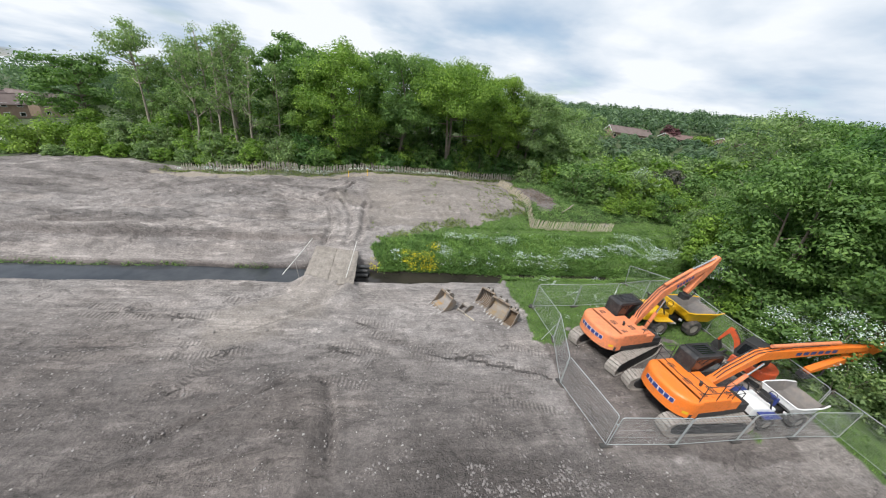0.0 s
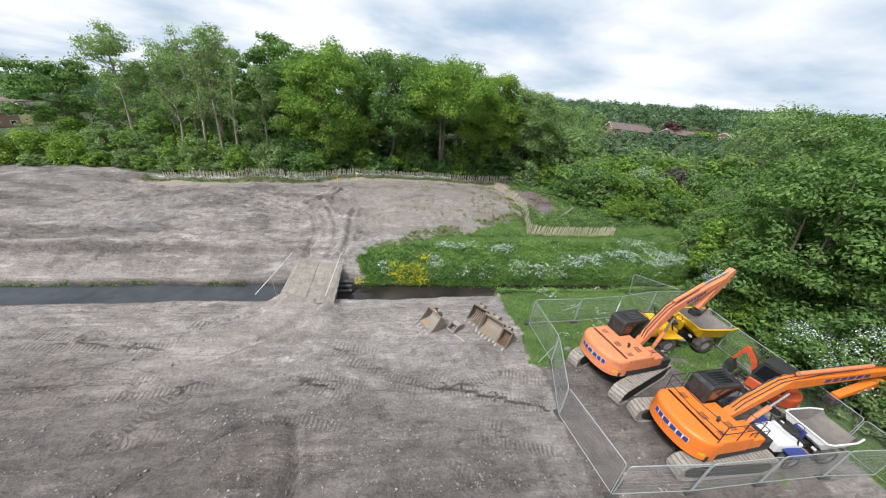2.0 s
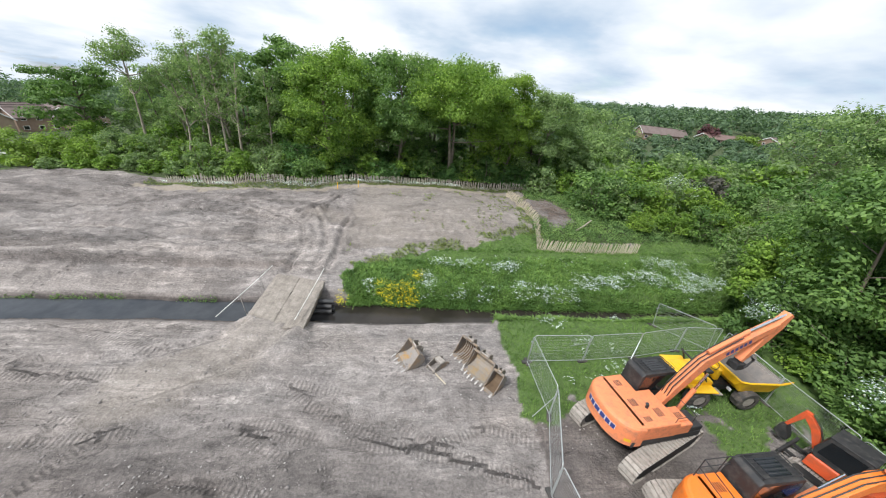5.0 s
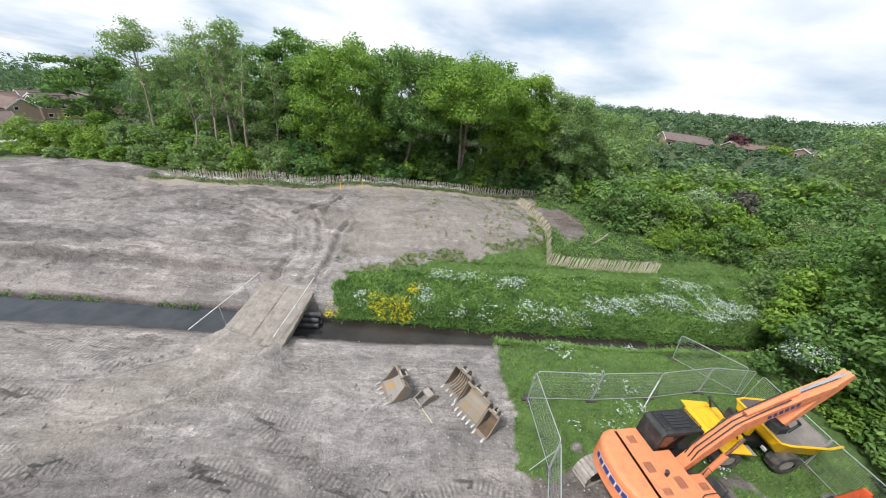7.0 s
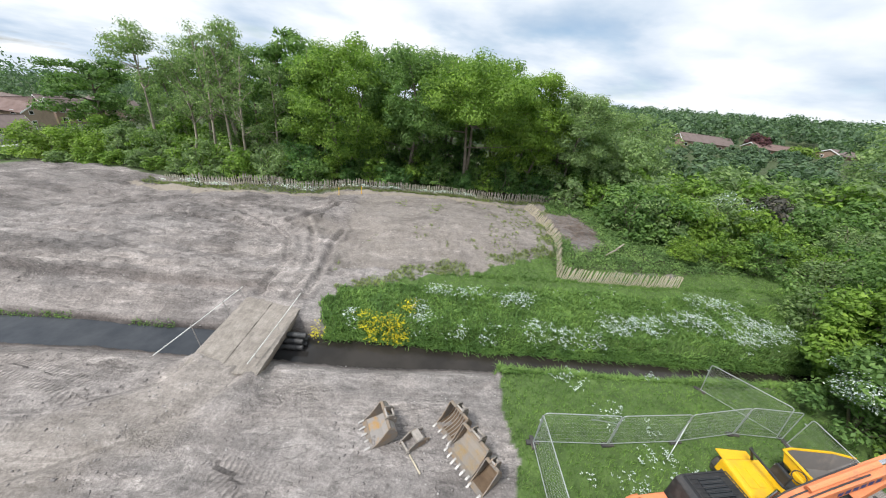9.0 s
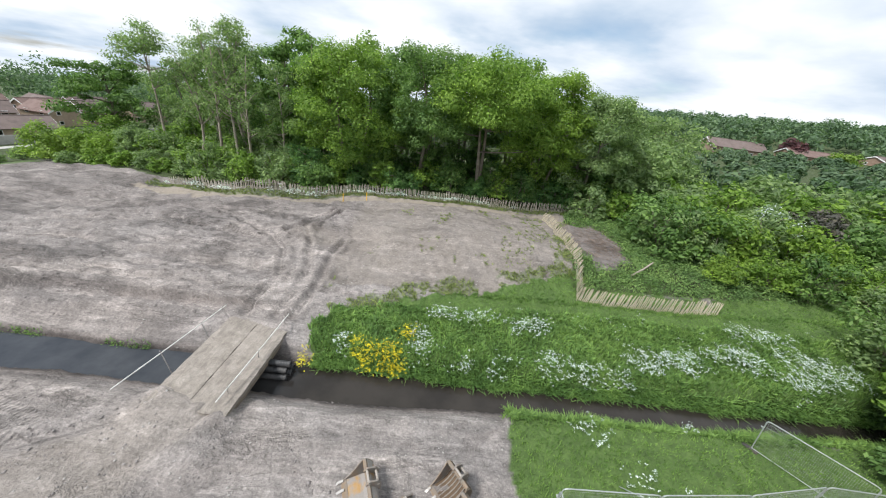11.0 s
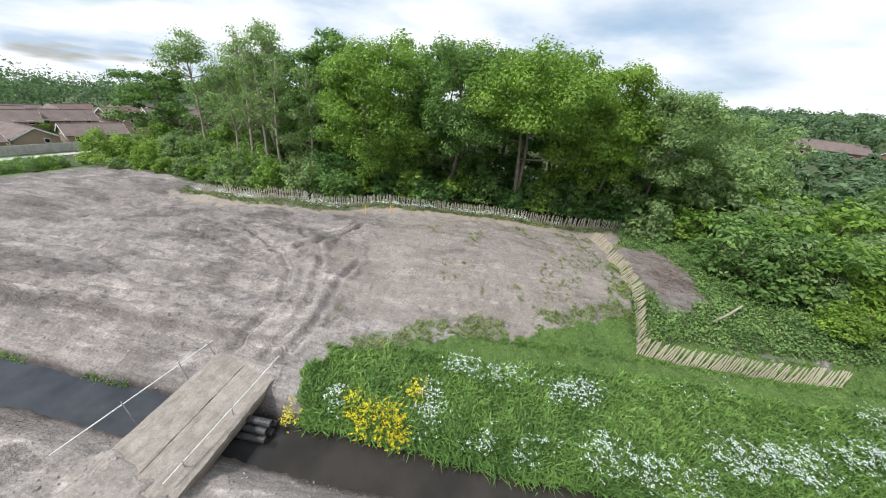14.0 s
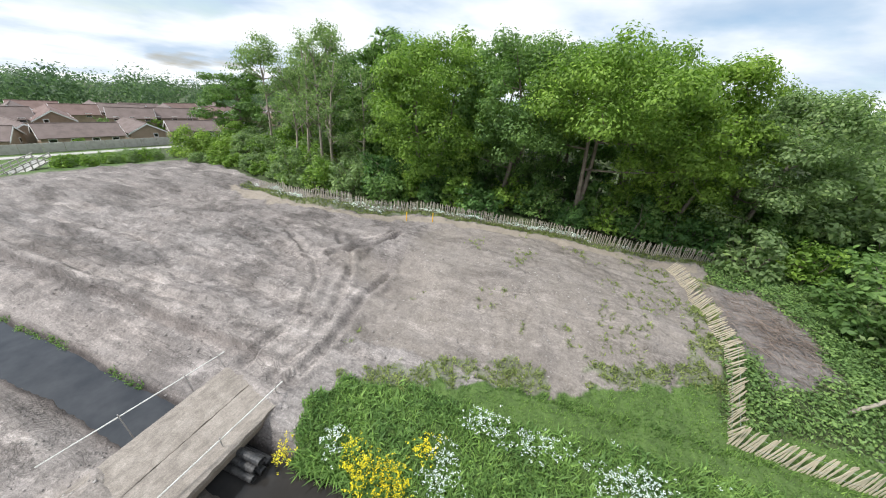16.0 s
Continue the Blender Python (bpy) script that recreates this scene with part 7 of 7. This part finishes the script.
BARE = lambda x, y: ~is_turf(x, y) & ((meadow_v(x, y) > 0.1) | (meadow_v(x, y) < -2.1))
pebbles("pale_stones", 51, 9000, (-30, 12, 2, 42), 0.045, M_STONE, "pale stones scattered on the clay", lambda x, y: BARE(x, y) & (fbm(x * 0.3, y * 0.3, 111, 4) > -0.02))
def on_brink(x, y):
    """Where tracks and blade throw up loose clods: step edges, rut shoulders and the deck's sides."""
    b = scarps(x, y)[1] * (fbm(x * 0.4, y * 0.4, 305, 3) > -0.1)
    r = rut_coords(x, y)
    bx = np.abs(x + 7.85 + 0.24 * (y - 21.2))
    return (b > 0.5) | ((r > 0.9) & (r < 1.6)) | ((np.abs(bx - 2.1) < 0.25) & (y > 15.5) & (y < 27))


pebbles("clay_clods", 53, 9000, (-30, 12, 2, 42), 0.06, M_CLOD, "clods of clay turned up by tracks", lambda x, y: BARE(x, y) & (fbm(x * 0.35, y * 0.35, 113, 4) > 0.05))
pebbles("ridge_clods", 57, 64000, (-30, 8, 2, 40), 0.046, M_CLOD, "clods heaped along ruts and scraped edges", lambda x, y: BARE(x, y) & on_brink(x, y))
pebbles("churned_clods", 55, 14000, (0, 18, 0, 9.6), 0.06, M_CLOD, "churned clods along the fence line", lambda x, y: BARE(x, y) & (fbm(x * 0.5, y * 0.5, 115, 4) > 0.02 + 0.3 * sstep(7, 9.6, y) + 0.3 * sstep(4, 0, x)))
# heap of dry brushwood behind the side fence
rng = np.random.default_rng(61)
bm = bmesh.new()
for k in range(420):
    x, y = 12.3 + rng.normal() * 1.3, 42.3 + rng.normal() * 2.4
    if not inside(np.array([x]), np.array([y]), [(9.3, 45.5), (12.5, 48), (14.4, 44), (14.4, 39.5), (11.5, 37.6), (10.6, 40)])[0]:
        continue
    a, L = rng.random() * 6.28, 0.35 + 0.7 * rng.random()
    z = hz(x, y) + 0.05 + 0.3 * rng.random()
    tube(bm, [(x, y, z), (x + math.cos(a) * L, y + math.sin(a) * L, z + rng.normal() * 0.1)], 0.016, 3, cap=False)
tagged(part("brushwood", bm, M_TWIG), "heap of dry brown brushwood behind the paling", "brushwood", kind="stuff")
bm = bmesh.new()
tube(bm, [(14.2, 37.7, hz(14.2, 37.7) + 0.15), (15.2, 38.6, hz(15.2, 38.6) + 0.5), (16.0, 39.4, hz(16, 39.4) + 0.75)], [0.09, 0.08, 0.06], 8)
tagged(part("fallen_branch", bm, M_BARK_PALE), "bare pale fallen branch in the undergrowth", "branch")
for i, (x, y) in enumerate([(-13.2, 40.1), (-11.0, 41.0)]):
    bm = bmesh.new()
    box(bm, x, y, hz(x, y) + 0.4, 0.06, 0.06, 0.9, None, 0.01)
    tagged(part("marker_peg", bm, M_YELLOWPAINT), "yellow-topped marker peg beside the path", "peg", "marker pegs")
for i, (x, y, h) in enumerate([(-45, 44.5, 2.0), (-43.0, 43.0, 1.2), (-47.5, 42.5, 1.2)]):
    bm = bmesh.new()
    tube(bm, [(x, y, hz(x, y) - 0.2), (x + 0.05, y, hz(x, y) + h)], [0.09, 0.08], 8)
    tagged(part("fence_post", bm, M_TIMBER), "old grey timber fence post at the wood's edge", "post", "old posts")
# ---- houses and distance ----
def gable_house(x, y, yaw, L, W, eaves, ridge, wall, roof, label, group, storeys=1, sunk=0.15):
    """House with its long side along local x: walls, overhanging tiled roof, barge boards, windows and a door."""
    root = empty("house", Matrix.Translation((x, y, hz(x, y) - sunk)) @ Matrix.Rotation(yaw, 4, "Z"), label, "house", group)
    bm = bmesh.new()
    prism(bm, [(-W / 2, 0), (W / 2, 0), (W / 2, eaves), (0, ridge - 0.12), (-W / 2, eaves)], L, Matrix.Rotation(math.pi / 2, 4, "Z"))
    part("wall", bm, wall, root)
    rise = (ridge - eaves) / (W / 2)
    for s in (-1, 1):
        bm = bmesh.new()
        o = 0.45
        a, b = (0, ridge), (s * (W / 2 + o), eaves - o * rise)
        t = 0.14
        pts = [(-L / 2 - 0.35, *a), (L / 2 + 0.35, *a), (L / 2 + 0.35, *b), (-L / 2 - 0.35, *b)]
        lo = [bm.verts.new(p) for p in pts]
        hi = [bm.verts.new((p[0], p[1], p[2] + t)) for p in pts]
        bm.faces.new(lo)
        bm.faces.new(hi)
        for i in range(4):
            bm.faces.new((lo[i], lo[(i + 1) % 4], hi[(i + 1) % 4], hi[i]))
        part("roof_slope", bm, roof, root)
        for e in (-1, 1):
            bm = bmesh.new()
            xx = e * (L / 2 + 0.37)
            q = [bm.verts.new((xx + dx, yy, zz)) for dx in (-0.03, 0.03) for yy, zz in ((0, ridge + 0.1), (b[0], b[1] + 0.1), (b[0], b[1] - 0.24), (0, ridge - 0.24))]
            bm.faces.new(q[:4])
            bm.faces.new(q[4:])
            for i in range(4):
                bm.faces.new((q[i], q[(i + 1) % 4], q[4 + (i + 1) % 4], q[4 + i]))
            part("barge_board", bm, M_WHITE, root, "white barge board")
    bm = bmesh.new()
    tube(bm, [(-L / 2 - 0.3, 0, ridge + 0.14), (L / 2 + 0.3, 0, ridge + 0.14)], 0.13, 6)
    part("ridge_tiles", bm, roof, root)
    n = max(2, int(L / 3.2))
    for st in range(storeys):
        z = 1.5 + 2.5 * st
        for s in (-1, 1):
            for k in range(n):
                xx = (k + 0.5) / n * L - L / 2
                bm = bmesh.new()
                box(bm, xx, s * (W / 2 + 0.02), z, 1.3, 0.08, 1.1)
                wf = part("window", bm, M_WHITE, root, "white framed window")
                bm = bmesh.new()
                box(bm, xx, s * (W / 2 + 0.065), z, 1.1, 0.02, 0.9)
                part("pane", bm, M_GLASS, wf)
        for e in (-1, 1):
            bm = bmesh.new()
            box(bm, e * (L / 2 + 0.02), W * 0.2, z, 0.08, 1.0, 1.0)
            wf = part("window", bm, M_WHITE, root, "white framed window")
            bm = bmesh.new()
            box(bm, e * (L / 2 + 0.065), W * 0.2, z, 0.02, 0.8, 0.8)
            part("pane", bm, M_GLASS, wf)
    return root


near_row = [(-107, 22, 1.2, 12, 8.0, 2.4, 4.4), (-106, 37, 1.55, 13, 8.0, 2.4, 4.5), (-117, 29, 0.15, 12, 7.5, 2.4, 4.6), (-113, 49, 0.1, 11, 7.5, 2.4, 4.4), (-109, 60, 1.4, 11, 7.5, 2.4, 4.4), (-118, 10, 0.2, 12, 7.5, 2.4, 4.5)]
for i, (x, y, yw, L, W, e, r) in enumerate(near_row):
    gable_house(x, y, yw, L, W, e, r, M_BRICK, M_TILE, "buff brick bungalow with a brown tiled roof", "estate bungalows")
rng = np.random.default_rng(81)
for k in range(3):
    for j in range(9):
        x, y = -130 - 17 * k + 2.5 * rng.normal(), 2 + 12.5 * j + 6 * (k % 2) + 1.5 * rng.normal()
        gable_house(x, y, 1.45 + rng.normal() * 0.12 + (1.57 if (j + k) % 3 == 0 else 0), 9.5 + 2.5 * rng.random(), 7.0, 4.3, 6.5, M_BRICK_RED if (j + k) % 2 else M_BRICK, M_TILE if j % 3 else M_TILE_RED, "two-storey brick house with a brown tiled roof on the estate", "estate houses", 2)
gable_house(81, 171, 0.08, 20, 9, 3.0, 5.6, M_BRICK_RED, M_TILE, "long low brick terrace with a brown roof among trees", "far houses", 1, 0.6)
gable_house(108, 174, 0.1, 16, 9, 2.5, 4.4, M_BRICK_RED, M_TILE_RED, "low brick bungalow among trees", "far houses", 1, 1.0)
gable_house(133, 174, 0.3, 12, 9, 2.5, 4.3, M_BRICK_RED, M_TILE, "low brick bungalow among trees", "far houses", 1, 1.4)

# grey panel wall in front of the estate
wallroot = empty("panel_wall", Matrix.Identity(4), "long grey concrete panel wall in front of the houses", "wall")
for k in range(34):
    y = -20 + 3.0 * k
    x = -95.2 + 0.0007 * (y - 35) ** 2 - 0.02 * (y - 20)
    bm = bmesh.new()
    box(bm, x, y, hz(x, y) + 0.8, 0.14, 2.94, 1.9, None, 0.02)
    part("wall_panel", bm, M_CONCRETE, wallroot)
# pale footway before the wall
bm = bmesh.new()
prev = None
for k in range(26):
    y = -30 + 4.0 * k
    x = -89.5 - 0.02 * (y - 20)
    row = [bm.verts.new((x + dx, y, hz(x + dx, y) + 0.06)) for dx in (-2.6, -1.2, 0.2)]
    if prev:
        for i in range(2):
            bm.faces.new((prev[i], prev[i + 1], row[i + 1], row[i]))
    prev = row
tagged(part("pavement", bm, M_CONCRETE), "pale concrete footway in front of the panel wall", "footway", kind="structure")
# footbridge over the stream by the estate
fb = empty("footbridge", Matrix.Translation((-66.0, 23.6, hz(-63, 26) - 0.5)) @ Matrix.Rotation(radians(152), 4, "Z"), "grey timber footbridge with post and rail sides", "bridge")
bm = bmesh.new()
box(bm, 0, 0, 0, 13, 1.8, 0.18, None, 0.02)
part("deck", bm, M_CONCRETE, fb)
for s in (-1, 1):
    for zz in (0.55, 1.05):
        bm = bmesh.new()
        box(bm, 0, s * 0.86, zz, 13, 0.07, 0.12, None, 0.01)
        part("rail", bm, M_STONE, fb)
    for k in range(8):
        bm = bmesh.new()
        box(bm, -6.3 + 1.8 * k, s * 0.93, 0.5, 0.12, 0.1, 1.3, None, 0.01)
        part("post", bm, M_STONE, fb)
# low scrub on the verge between site and footway
rng = np.random.default_rng(83)
for i in range(44):
    x, y = -63 - 9 * rng.random(), 27 + 24 * rng.random()
    copy_thing(light[(1, 2, 3)[i % 3]], at(x, y, rng.random() * 6, 0.28 + 0.16 * rng.random()))
for i in range(22):
    x, y = -98 - 60 * rng.random(), 5 + 85 * rng.random()
    copy_thing(light[i % 4], at(x, y, rng.random() * 6, 0.4 + 0.5 * rng.random()))
copy_thing(light[2], at(113, 160, 1, 0.9))
make_shrub("copper_tree", at(104, 176), 7.5, 5.0, 501, M_LEAF_PURPLE, 1500, 0.6, "dark copper-leaved tree beside the far houses", "tree")
make_shrub("golden_shrub", at(108, 158), 4.5, 3.4, 502, M_LEAF_LIME, 1200, 0.45, "golden yellow shrub beside the far houses", "shrub")


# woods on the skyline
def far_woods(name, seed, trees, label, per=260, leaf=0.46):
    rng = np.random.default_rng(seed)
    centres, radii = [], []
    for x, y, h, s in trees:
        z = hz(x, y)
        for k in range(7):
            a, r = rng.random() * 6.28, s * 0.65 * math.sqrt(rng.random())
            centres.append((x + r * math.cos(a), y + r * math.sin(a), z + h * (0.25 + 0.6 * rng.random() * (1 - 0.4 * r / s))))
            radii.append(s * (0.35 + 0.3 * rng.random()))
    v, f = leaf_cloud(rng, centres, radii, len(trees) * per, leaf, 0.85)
    return tagged(new(name, raw_mesh(name, v, f, M_LEAF_HAZED)), label, "woods", kind="stuff")


rng = np.random.default_rng(85)
def ring(count, r0, r1, a0, a1, h0, h1, skip):
    out = []
    while len(out) < count:
        r, a = math.sqrt(rng.uniform(r0 * r0, r1 * r1)), radians(rng.uniform(a0, a1))
        x, y = r * math.sin(a), 10 + r * math.cos(a)
        if not skip(x, y):
            h = rng.uniform(h0, h1)
            out.append((x, y, h, h * 0.5))
    return out


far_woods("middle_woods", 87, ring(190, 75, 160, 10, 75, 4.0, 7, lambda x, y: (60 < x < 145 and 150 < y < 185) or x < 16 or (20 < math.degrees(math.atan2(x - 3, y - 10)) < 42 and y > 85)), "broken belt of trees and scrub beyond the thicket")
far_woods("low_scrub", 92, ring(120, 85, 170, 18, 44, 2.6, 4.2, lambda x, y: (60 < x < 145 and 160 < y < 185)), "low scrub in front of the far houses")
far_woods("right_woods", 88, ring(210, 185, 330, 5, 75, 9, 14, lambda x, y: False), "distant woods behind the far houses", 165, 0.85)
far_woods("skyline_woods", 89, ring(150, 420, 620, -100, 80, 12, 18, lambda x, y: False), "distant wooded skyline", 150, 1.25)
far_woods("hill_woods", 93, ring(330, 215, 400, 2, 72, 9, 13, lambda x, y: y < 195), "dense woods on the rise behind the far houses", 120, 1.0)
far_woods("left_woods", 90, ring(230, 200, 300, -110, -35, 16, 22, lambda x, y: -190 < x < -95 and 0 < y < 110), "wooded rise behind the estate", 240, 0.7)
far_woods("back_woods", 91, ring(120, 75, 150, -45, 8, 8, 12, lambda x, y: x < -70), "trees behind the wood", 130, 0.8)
